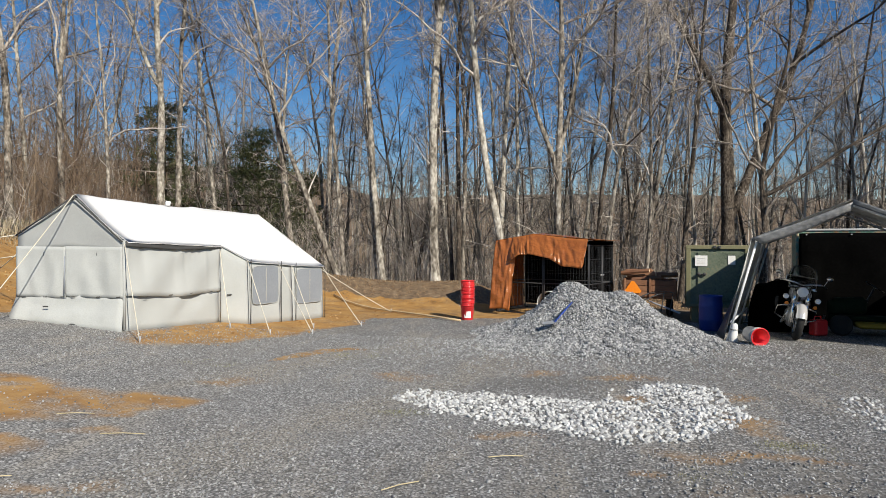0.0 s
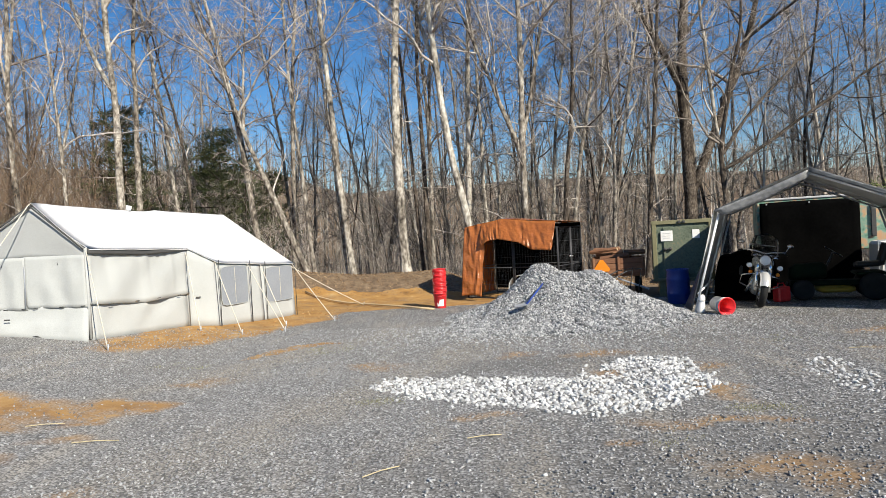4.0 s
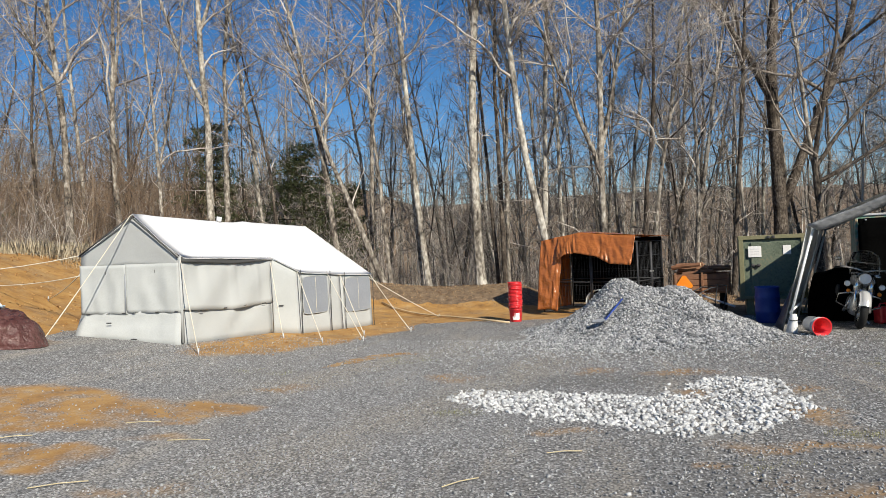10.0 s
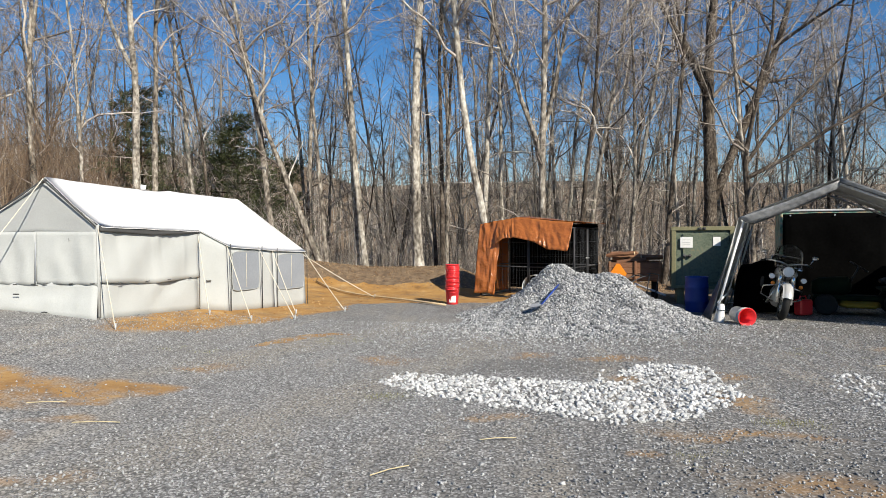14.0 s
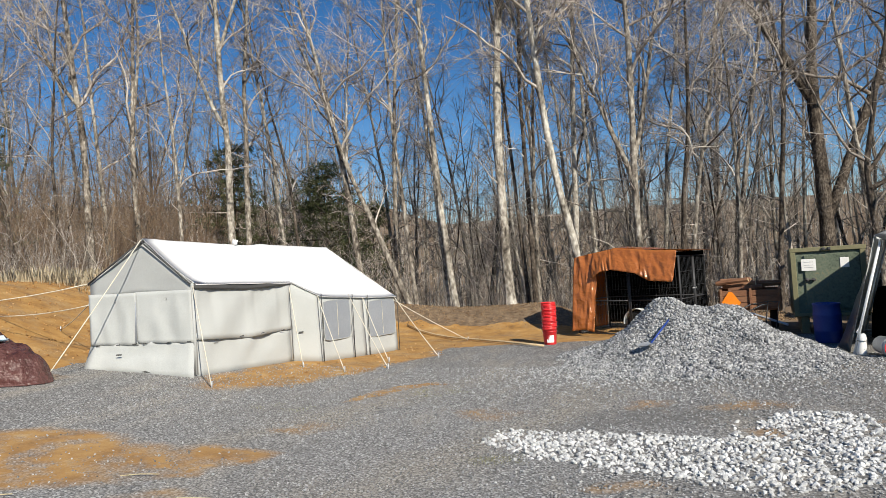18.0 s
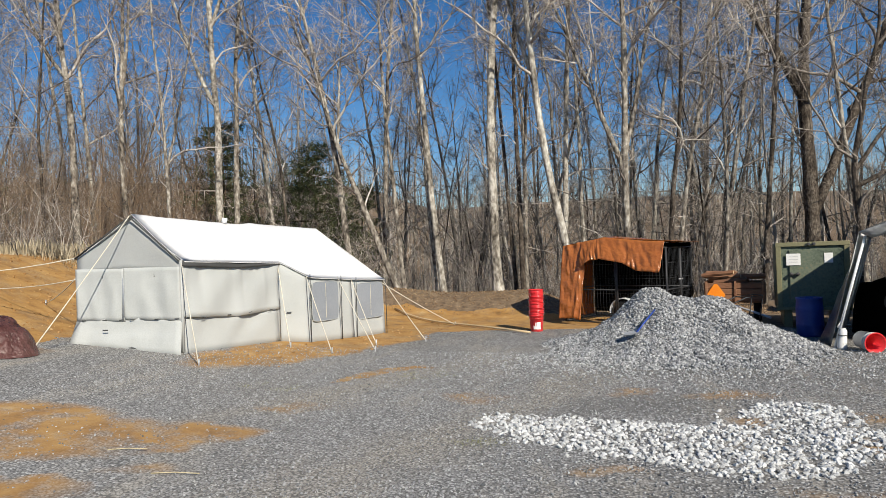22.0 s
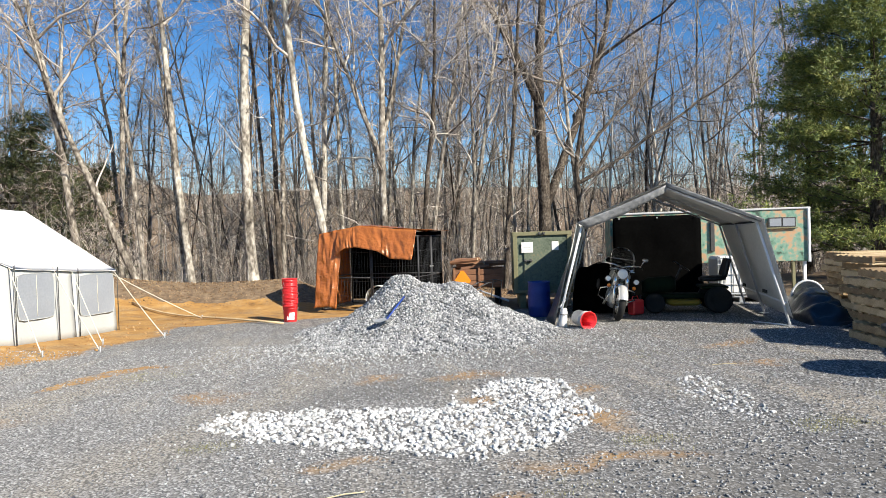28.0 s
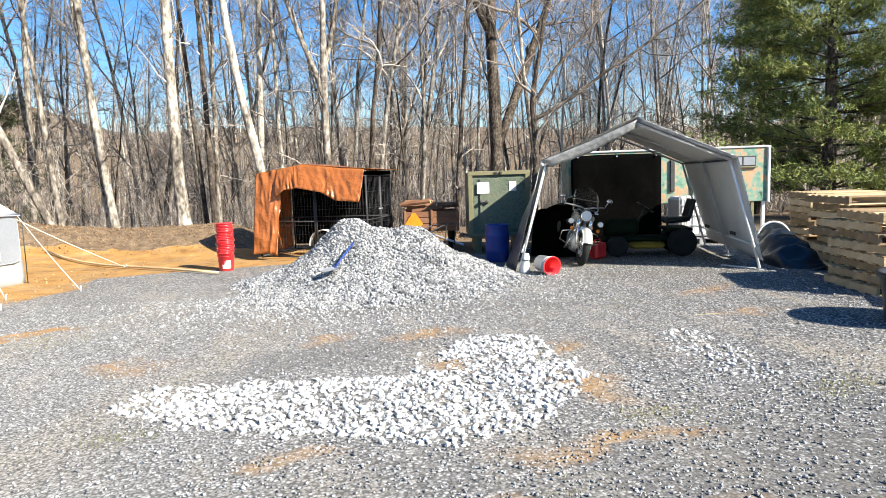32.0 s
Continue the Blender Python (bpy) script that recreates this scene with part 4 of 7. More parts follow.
dm = (MID - OUT)
tent_window(OUT + dm * 0.06, OUT + dm * 0.64, 0.5, 1.27)
db = (BACK - MID)
tent_window(MID + db * 0.1, MID + db * 0.94, 0.42, 1.18)
for p, z in ((OUT, 1.42), (OUT + dm * 0.68, 1.36), (MID + db * 0.05, 1.31), (BACK, 1.27)):
    e = p + SIDE * 0.1
    rod("pole", g(e, 0.0), v3(e, z), 0.008, DARK_TRIM, tent, 7, "dark eave pole")
for p, z in ((TENT_FR, 1.76), (AWN, 1.69)):
    e = p + SIDE * 0.008
    rod("strap", g(e, 0.02), v3(e, z), 0.03, CANVAS, tent, 5)
# stove jack on the ridge
sj = on_ridge(0.42)
rod("pipe_cap", sj - np.array((0, 0, 0.03)), sj + np.array((0.02, 0, 0.06)), 0.05, ROOF_CANVAS, tent, 8, "white ridge pole cap")
# guy ropes and stakes
stakes = [
    (v3(TENT_FR, 1.75), (-5.05, 9.0), 0.0), (RIDGE0 - np.array((0, 0.05, 0.03)), (-7.3, 8.35), 0.02), (v3(TENT_FL, 1.85), (-11.2, 9.1), 0.12),
    (v3(TENT_FL, 1.55), (-9.6, 11.2), 0.05), (v3(TENT_FL, 1.5), (-10.2, 10.4), 0.05),
    (v3(OUT, 1.4), (-3.7, 10.95), 0.03), (v3(OUT + dm * 0.68, 1.35), (-3.05, 11.4), 0.03), (v3(MID, 1.3), (-3.3, 12.3), 0.03), (v3(BACK, 1.25), (-2.45, 12.9), 0.03),
    (end_r, (-2.3, 15.6), 0.03), (v3(AWN, 1.68), (-4.55, 11.15), 0.02),
]
for a, (sx, sy), sag in stakes:
    gz = land_at(sx, sy)
    rod("guy_rope", a, (sx, sy, gz + 0.03), 0.0085, ROPE, tent, 5, "pale guy rope", sag=sag)
    rod("stake", (sx, sy, gz - 0.05), (sx + 0.01, sy, gz + 0.1), 0.012, GALV, tent, 6, "steel stake")

# ---------------------------------------------------------------- dog kennel under an orange tarpaulin
KA, KB = np.array((0.33, 16.15)), np.array((2.5, 14.95))
KU = (KB - KA) / np.linalg.norm(KB - KA)
KN = np.array((-KU[1], KU[0]))              # away from the camera
KC, KD = KB + KN * 1.6, KA + KN * 1.6
KH = 1.78
kennel = thing("dog_kennel", pose(1.6, 15.9, land_at(1.6, 15.9)), "wire dog kennel draped with an orange tarpaulin", "kennel")


def kg(p):
    return v3(p, land_at(p[0], p[1]))


def frame_panel(p, q, name="panel", uprights=(0, 1)):
    """A framed panel of welded wire."""
    a, b = kg(p) + (0, 0, 0.05), kg(q) + (0, 0, 0.05)
    o = np.array(kennel.matrix_world.translation)
    top = np.array((0, 0, KH - 0.1))
    fr = [([a, a + top], 0.02, 6), ([b, b + top], 0.02, 6), ([a, b], 0.016, 6), ([a + top, b + top], 0.016, 6), ([a + top * 0.45, b + top * 0.45], 0.014, 6)]
    V, F = tubes([(np.array(x) - o, r, s) for x, r, s in fr])
    pn = mpart(name, V, F, STEEL_DARK, kennel, "dark steel tube frame", smooth=True)
    n = int(np.linalg.norm(q - p) / 0.075)
    w = [(np.array([a + (b - a) * i / n, a + (b - a) * i / n + top]) - o, 0.0022, 3) for i in range(1, n)]
    w += [(np.array([a + top * k / 5, b + top * k / 5]) - o, 0.0022, 3) for k in range(1, 5)]
    V, F = tubes(w)
    mpart("wire", V, F, STEEL_DARK, pn)
    return pn


half = (KA + KB) / 2 + KU * 0.08
frame_panel(KA, half - KU * 0.02)
frame_panel(half + KU * 0.02, KB)
gate = frame_panel(KB + KN * 0.02, KB + KN * 0.85, "gate")
rod("latch", v3(KB + KN * 0.78, 1.0), v3(KB + KN * 0.98, 1.0), 0.018, GALV, kennel, 6, "gate latch")
frame_panel(KB + KN * 0.9, KC)
frame_panel(KD, KA)
frame_panel(KC, KD)
kin = -KN * 0.03
peak = KA + (KB - KA) * 0.42


def ktop(p, dz=0.0):
    return v3(p, KH + dz + 0.06)


cloth("tarp_roof", [ktop(KA + kin, 0.0), ktop(peak + kin, 0.16), ktop(KB + kin + KU * 0.22, 0.02)], [ktop(KD, 0.0), ktop(peak + KN * 1.6, 0.12), ktop(KC + KU * 0.22, 0.0)], 26, 12, TARP, kennel, "orange tarpaulin roof", amp=0.035, seed=31, folds=4)
cloth("tarp_front", [v3(KA + kin * 11, 0.13 + land_at(*KA)), v3(KA + KU * 0.36 + kin * 12, 0.16), v3(KA + KU * 0.56 + kin * 11, 0.1)], [ktop(KA + kin * 1.4), ktop(KA + KU * 0.3 + kin * 1.4, 0.05), ktop(KA + KU * 0.62 + kin * 1.4, 0.1)], 26, 30, TARP, kennel, "orange tarpaulin hanging at the corner", amp=0.02, seed=33, folds=5, waves=lambda u, v: 0.06 * (0.5 - 1.6 * abs(noise.noise(Vector((u * 2.2 + 1.5 * v, v * 2.5 - u, 5.0))))) + 0.01 * (0.5 - 1.6 * abs(noise.noise(Vector((u * 5, v * 7 + 2 * u, 9.0))))))
cloth("tarp_valance", [v3(KA + KU * 0.5 + kin * 8, 1.3), v3(KA + KU * 0.8 + kin * 9, 1.48), v3(peak + kin * 8.5, 1.5), v3(KA + KU * 1.6 + kin * 9, 1.4), v3(KB - KU * 0.55 + kin * 9, 1.22), v3(KB - KU * 0.05 + kin * 8.5, 1.18)],
      [ktop(KA + KU * 0.5 + kin * 1.4, 0.08), ktop(KA + KU * 0.8 + kin * 1.4, 0.12), ktop(peak + kin * 1.4, 0.16), ktop(KA + KU * 1.6 + kin * 1.4, 0.1), ktop(KB - KU * 0.5 + kin * 1.4, 0.05), ktop(KB + kin * 1.4, 0.02)], 110, 12, TARP, kennel, "orange tarpaulin edge hanging in folds", amp=0.008, seed=35, folds=9, waves=lambda u, v: 0.075 * (1.15 - v) * (0.5 - 1.6 * abs(noise.noise(Vector((u * 16 + 2.4 * v, v * 0.9, 3.0))))) + 0.006 * (1.1 - v) * (0.5 - 1.6 * abs(noise.noise(Vector((u * 22 - 2.0 * v, v * 1.8, 7.0))))))
cloth("tarp_side", [v3(KD - KU * 0.05, land_at(*KD) + 0.1), v3(KA - KU * 0.05, land_at(*KA) + 0.1)], [ktop(KD - KU * 0.02), ktop(KA - KU * 0.02)], 14, 16, TARP, kennel, amp=0.04, seed=37)
# the kennel's inner darkness is put into the colour of the back
cloth("tarp_back", [v3(KC + KN * 0.04, 0.15), v3(KD + KN * 0.04, 0.15)], [ktop(KC + KN * 0.03), ktop(KD + KN * 0.03)], 14, 12, SHADE_BLACK, kennel, "cloth back, near-black for the unlit kennel inside", amp=0.03, seed=38)
# a white mudguard over a small wheel, inside
fen_at = KA + KU * 1.15 + KN * 0.75
fender = thing("trailer_wheel", pose(*fen_at, land_at(*fen_at), 0, 0, math.degrees(math.atan2(KU[1], KU[0]))) @ Matrix.Scale(0.85, 4), "small trailer wheel under a white mudguard", "wheel")
prof = [(0.13, -0.07), (0.25, -0.085), (0.29, -0.06), (0.3, 0), (0.29, 0.06), (0.25, 0.085), (0.13, 0.07)]
V, F = lathe_data(prof, 24)
V = [(x, z, y + 0.3) for x, y, z in V]
mpart("tyre", V, F, RUBBER, fender, "black tyre", True)
V, F = lathe_data([(0.0, -0.03), (0.06, -0.035), (0.13, -0.06), (0.14, 0.06)], 20)
mpart("rim", [(x, z, y + 0.3) for x, y, z in V], F, WHITE_PIPE, fender, "white steel rim", True)
arc = [(0.38 * math.cos(a), 0.38 * math.sin(a) + 0.3) for a in np.linspace(-0.1, math.pi + 0.1, 17)]
V, F = [], []
for i, (ax, az) in enumerate(arc):
    V += [(ax, -0.13, az), (ax, 0.13, az), (ax * 0.97, 0.13, az - 0.012), (ax * 0.97, -0.13, az - 0.012)]
for i in range(len(arc) - 1):
    for k in range(4):
        F.append((i * 4 + k, i * 4 + (k + 1) % 4, i * 4 + 4 + (k + 1) % 4, i * 4 + 4 + k))
mpart("mudguard", V, F, WHITE_PIPE, fender, "white curved mudguard", True)
part("axle_box", boxes([((0.9, 0.3, 0.1), pose(0.75, 0.1, 0.42))], 0.02), WHITE_PIPE, fender, "white frame beam")

# ---------------------------------------------------------------- red buckets
BUCKET = [(0.0, 0.0), (0.125, 0.0), (0.13, 0.006), (0.144, 0.27), (0.155, 0.272), (0.155, 0.284), (0.145, 0.286), (0.149, 0.318), (0.154, 0.32), (0.154, 0.332), (0.149, 0.334), (0.15, 0.355), (0.164, 0.357), (0.164, 0.37), (0.147, 0.37), (0.127, 0.012), (0.0, 0.01)]


def bucket(m, label, body, group="", sign=False, inner=None):
    b = thing("bucket", m, label, "bucket", group)
    V, F = lathe_data(BUCKET, 24)
    ob = mpart("body", V, F, [body, inner or body], b, "", True)
    if inner:
        for p in ob.data.polygons:
            if p.index >= 24 * 13:
                p.material_index = 1
    arc = [(0.162 * math.cos(a), 0.162 * math.sin(a) * 0.35 - 0.1, 0.3 - 0.11 * math.sin(a)) for a in np.linspace(0, math.pi, 13)]
    mpart("handle", *tube_data(arc, 0.003, 4), GALV, b, "thin wire handle")
    if sign:
        V, F = [], []
        for i in range(7):
            a = -math.pi / 2 - 0.55 + i * 1.1 / 6
            for z, r in ((0.05, 0.139), (0.2, 0.1475)):
                V.append((r * math.cos(a), r * math.sin(a), z))
        F = [(2 * i, 2 * i + 2, 2 * i + 3, 2 * i + 1) for i in range(6)]
        mpart("label", V, F, WHITE_LABEL, b, "white printed label")
    return b


bx, by = -0.3, 14.35
bz = land_at(bx, by)
rb = random.Random(3)
for i in range(10):
    bucket(pose(bx + rb.uniform(-0.008, 0.008), by + rb.uniform(-0.008, 0.008), bz + 0.059 * i, rb.uniform(-1, 1), rb.uniform(-1, 1), rb.uniform(-25, 25)), "red plastic bucket in a nested stack on the gravel", RED_PLASTIC, "nested stack of red buckets", sign=(i == 0))
bucket(pose(4.88, 11.22, 0.152, 0, 93, -82) @ pose(0, 0, -0.2), "grey bucket lying on its side with a red inside", GREY_PLASTIC, inner=RED_PLASTIC)

# ---------------------------------------------------------------- gravel heap and shovel
HEAP = [(1.3, 12.2, 0.25, 0.85), (1.75, 12.1, 0.25, 0.6), (2.3, 12.0, 0.52, 0.95), (2.95, 11.8, 0.14, 0.7), (3.3, 11.6, 0.24, 0.9), (0.6, 12.7, 0.1, 0.7), (1.75, 11.2, 0.2, 1.1), (3.0, 10.8, 0.06, 1.1), (1.1, 10.7, 0.06, 1.3), (2.4, 10.2, 0.05, 1.3)]


def heap(x, y):
    z = 0.0 * np.asarray(x, float)
    for cx, cy, hh, rr in HEAP:
        q = ((x - cx) / rr) ** 2 + ((y - cy) / (rr * 0.82)) ** 2
        z = z + hh * np.exp(-q * 0.85)
    z = z * (1 + 0.1 * np.sin(x * 5.3 + 1.3 * np.sin(y * 4.1)) * np.sin(y * 4.7 + x)) + 0.02 * np.sin(x * 13 + y * 7) * np.sin(y * 11 - x * 5)
    return np.clip(z - 0.06, 0, None)


def stone_mesh(name, seed, mat):
    """A small angular stone of about unit width."""
    rng = random.Random(seed)
    bm = bmesh.new()
    bmesh.ops.create_icosphere(bm, subdivisions=1, radius=0.5)
    for v in bm.verts:
        v.co = Vector((v.co.x * rng.uniform(0.75, 1.25), v.co.y * rng.uniform(0.5, 1.0), v.co.z * rng.uniform(0.35, 0.65)))
    for _ in range(3):
        n = Vector((rng.gauss(0, 1), rng.gauss(0, 1), rng.gauss(0, 1))).normalized()
        cut = rng.uniform(0.16, 0.26)
        for v in bm.verts:
            over_cut = v.co.dot(n) - cut
            if over_cut > 0:
                v.co -= n * over_cut
    me = bpy.data.meshes.new(name)
    bm.to_mesh(me)
    bm.free()
    me.materials.append(mat)
    return me


def chip_cloud(name, rng, pts, sizes, mat, parent=None, label="", category=""):
    """Many angular chips joined into one mesh: skewed octahedra."""
    n = len(pts)
    base = np.array([(1, 0, 0), (-1, 0, 0), (0, 1, 0), (0, -1, 0), (0, 0, 1), (0, 0, -1)], float)
    fac = np.array([(0, 2, 4), (2, 1, 4), (1, 3, 4), (3, 0, 4), (2, 0, 5), (1, 2, 5), (3, 1, 5), (0, 3, 5)])
    q = rng.normal(size=(n, 4))
    q /= np.linalg.norm(q, axis=1)[:, None]
    w, x, y, z = q.T
    R = np.stack([np.stack([1 - 2 * (y * y + z * z), 2 * (x * y - z * w), 2 * (x * z + y * w)], -1), np.stack([2 * (x * y + z * w), 1 - 2 * (x * x + z * z), 2 * (y * z - x * w)], -1), np.stack([2 * (x * z - y * w), 2 * (y * z + x * w), 1 - 2 * (x * x + y * y)], -1)], 1)
    B = base[None] * rng.uniform(0.55, 1.1, (n, 6, 1)) + rng.normal(0, 0.18, (n, 6, 3))
    V = np.einsum("nij,nkj->nki", R, B) * (sizes[:, None, None] / 2) * np.array((1, 1, 0.85))
    V = V + pts[:, None]
    Fc = fac[None] + (np.arange(n) * 6)[:, None, None]
    me = bpy.data.meshes.new(name)
    me.vertices.add(n * 6)
    me.vertices.foreach_set("co", V.reshape(-1))
    me.loops.add(n * 24)
    me.polygons.add(n * 8)
    me.loops.foreach_set("vertex_index", Fc.reshape(-1).astype(np.int32))
    me.polygons.foreach_set("loop_start", np.arange(0, n * 24, 3, dtype=np.int32))
    me.update(calc_edges=True)
    me.materials.append(mat)
    ob = new(name, me)
    if parent:
        hang(ob, parent)
    return tagged(ob, label, category, kind="stuff")


rg = np.random.default_rng(77)
heap_thing = thing("gravel_heap", pose(1.9, 12.0, 0), "heap of grey crushed gravel dumped in the yard", "gravel heap")
hx, hy = np.meshgrid(np.linspace(-1.4, 5.0, 90), np.linspace(8.9, 14.0, 70), indexing="ij")
hz = land(hx, hy) + heap(hx, hy) - 0.02
k = (np.arange(89)[:, None] * 70 + np.arange(69)[None]).ravel()
mpart("core", np.stack([hx - 1.9, hy - 12.0, hz], -1).reshape(-1, 3), np.stack([k, k + 70, k + 71, k + 1], -1).tolist(), HEAP_DARK, heap_thing, "packed gravel core", True)
px, py = rg.uniform(-1.4, 5.0, 70000), rg.uniform(8.9, 14.0, 70000)
keep = heap(px, py) > 0.004 + 0.06 * rg.random(70000) ** 1.5
px, py = px[keep][:30000], py[keep][:30000]
pts = np.stack([px - 1.9, py - 12.0, land(px, py) + heap(px, py) - 0.005], -1)
# paler, smaller stones at the front left, darker ones elsewhere
front_left = (px + 0.35 * (py - 11.0) + 0.5 * np.sin(px * 2.1 + py * 1.7) + rg.normal(0, 0.3, len(px)) < 1.75) & (py < 12.3)
big = rg.uniform(0.03, 0.085, len(pts))
chip_cloud("gravel", rg, pts[~front_left], big[~front_left], HEAP_DARK, heap_thing, "darker grey crushed stones")
chip_cloud("gravel", rg, pts[front_left], big[front_left] * 0.8, HEAP_STONE, heap_thing, "pale grey crushed stones at the heap's front left")
fx, fy = rg.normal(1.9, 1.5, 7000), 11.3 - np.abs(rg.normal(0, 1.25, 7000))
fk = heap(fx, fy) < 0.05
fx, fy = fx[fk], fy[fk]
chip_cloud("spilled_gravel", rg, np.stack([fx - 1.9, fy - 12.0, land(fx, fy) + heap(fx, fy) + 0.004], -1), rg.uniform(0.02, 0.055, len(fx)), HEAP_STONE, heap_thing, "loose stones spilled from the heap")
shovel = thing("shovel", pose(1.5, 10.9, 0.35), "shovel with a blue handle lying on the gravel heap", "shovel")
sa, sb = np.array((1.42, 10.98)), np.array((1.76, 11.38))
za, zb = float(heap(*sa)) + 0.06, float(heap(*sb)) + 0.1
rod("handle", v3(sa, za), v3(sb, zb), 0.014, BLUE_PLASTIC, shovel, 8, "blue fibreglass handle")
V, F = [], []
dirs = np.array((*(sa - sb), 0.0)) / np.linalg.norm(sa - sb)
for i, (u, w) in enumerate(((0, 0.05), (0.04, 0.1), (0.16, 0.115), (0.25, 0.08), (0.3, 0.0))):
    sidev = np.array((-dirs[1], dirs[0], 0))
    c = v3(sa, za) + dirs * u - np.array((0, 0, 0.12 * u))
    for s, dz in ((-1, 0.02), (0, 0.0), (1, 0.02)):
        V += [c + sidev * w * s + (0, 0, dz), c + sidev * w * s + (0, 0, dz - 0.006)]
for i in range(4):
    for j in range(2):
        a = i * 6 + j * 2
        F += [(a, a + 2, a + 8, a + 6), (a + 1, a + 7, a + 9, a + 3)]
mpart("blade", np.array(V) - np.array(shovel.matrix_world.translation), F, GALV, shovel, "worn steel blade")


# ---------------------------------------------------------------- tube canopy
CL, CR = np.array((4.51, 11.51)), np.array((7.95, 9.97))
EL, ER = np.array((4.91, 11.33, 1.84)), np.array((7.55, 10.15, 1.8))
PK = np.array((6.23, 10.74, 2.44))
CW = np.array((0.408, 0.913, 0.0))
CU = np.array((0.913, -0.408, 0.0))
DEEP = 3.6
canopy = thing("carport_canopy", pose(6.3, 11.8, 0), "peaked tube carport with a grey fabric cover and open front", "canopy")
c0 = np.array((6.3, 11.8, 0.0))


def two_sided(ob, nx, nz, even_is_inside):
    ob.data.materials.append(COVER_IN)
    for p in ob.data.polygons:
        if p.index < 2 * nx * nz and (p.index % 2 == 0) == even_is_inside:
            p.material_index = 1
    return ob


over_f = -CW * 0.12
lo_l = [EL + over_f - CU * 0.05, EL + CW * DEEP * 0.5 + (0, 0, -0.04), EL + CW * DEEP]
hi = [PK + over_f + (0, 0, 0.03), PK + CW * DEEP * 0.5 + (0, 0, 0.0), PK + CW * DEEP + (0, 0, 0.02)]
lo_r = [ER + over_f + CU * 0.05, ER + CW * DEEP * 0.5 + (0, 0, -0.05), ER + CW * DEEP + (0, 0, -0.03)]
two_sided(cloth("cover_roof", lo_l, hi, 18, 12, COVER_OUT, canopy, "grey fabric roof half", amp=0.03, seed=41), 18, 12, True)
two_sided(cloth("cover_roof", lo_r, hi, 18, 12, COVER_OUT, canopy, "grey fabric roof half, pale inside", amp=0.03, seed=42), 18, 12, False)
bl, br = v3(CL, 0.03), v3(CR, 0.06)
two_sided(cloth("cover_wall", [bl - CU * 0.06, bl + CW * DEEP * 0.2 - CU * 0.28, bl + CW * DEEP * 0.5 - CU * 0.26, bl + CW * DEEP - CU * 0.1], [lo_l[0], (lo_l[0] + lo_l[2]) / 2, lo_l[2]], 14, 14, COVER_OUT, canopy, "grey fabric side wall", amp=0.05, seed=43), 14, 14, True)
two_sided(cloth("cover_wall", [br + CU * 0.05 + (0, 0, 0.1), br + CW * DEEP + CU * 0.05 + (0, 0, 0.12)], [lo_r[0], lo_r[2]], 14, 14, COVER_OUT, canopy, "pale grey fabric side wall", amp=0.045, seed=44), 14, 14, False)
# front valances that hang from the first rib
# left fold: the sun falling on it is put into a paler colour
cloth("front_edge", [EL + CU * 0.12 + over_f * 0.6 - (0, 0, 0.1), (EL + PK) / 2 + over_f * 0.6 - (0, 0, 0.2), PK + over_f * 0.8 - (0, 0, 0.14)], [lo_l[0] + over_f * 0.2, (lo_l[0] + hi[0]) / 2 + over_f * 0.2 - (0, 0, 0.05), hi[0] + over_f * 0.2 - (0, 0, 0.05)], 14, 3, COVER_HEM_LIT, canopy, "folded front edge of the cover", amp=0.012, seed=45)
cloth("front_edge", [PK + over_f * 1.2 - (0, 0, 0.06), ER + over_f * 1.2 - (0, 0, 0.05)], [hi[0] + over_f * 0.2, lo_r[0] + over_f * 0.2], 14, 3, COVER_OUT, canopy, "folded front edge of the cover", amp=0.012, seed=46)
for k in range(3):
    s = CW * (DEEP * k / 2)
    e1, e2, p0 = EL + s + CU * 0.03 - (0, 0, 0.05), ER + s - CU * 0.03 - (0, 0, 0.05), PK + s - (0, 0, 0.06)
    rib = [v3(CL, 0.02) + s, e1, p0, e2, v3(CR, 0.04) + s]
    for nm, a, b in (("leg", rib[0], rib[1]), ("rafter", rib[1], rib[2]), ("rafter", rib[2], rib[3]), ("leg", rib[4], rib[3])):
        rod(nm, a, b, 0.021, GALV if k else WHITE_PIPE, canopy, 8, "dull grey steel tube" if k else "white steel tube")
    for foot in (rib[0], rib[4]):
        part("foot_plate", boxes([((0.14, 0.14, 0.012), pose(*(foot - c0 - (0, 0, 0.012))))], 0.002), GALV, canopy)
for a in (EL + CU * 0.03 - (0, 0, 0.05), PK - (0, 0, 0.06), ER - CU * 0.03 - (0, 0, 0.05)):
    rod("purlin", a, a + CW * DEEP, 0.018, STEEL_DARK, canopy, 7)
for a in (v3(CL, 0.35) + CU * 0.06, v3(CR, 0.4) - CU * 0.06):
    rod("side_rail", a, a + CW * DEEP, 0.018, WHITE_PIPE, canopy, 7)
rod("ground_rail", v3(CR, 0.03) - CU * 0.45 + CW * 0.5, v3(CR, 0.03) - CU * 0.05 + CW * 0.05, 0.015, WHITE_PIPE, canopy, 6, "loose white tube on the ground")
# dark lashing straps on the pale side wall
for z, u in ((0.52, 0.25), (0.5, 0.75)):
    a = v3(CR, z) + CW * DEEP * u - CU * (0.1 + 0.14 * z)
    part("strap", boxes([((0.02, 0.3, 0.06), pose(*(a - c0), 0, 0, -24))], 0.004), DARK_TRIM, canopy, "dark strap")
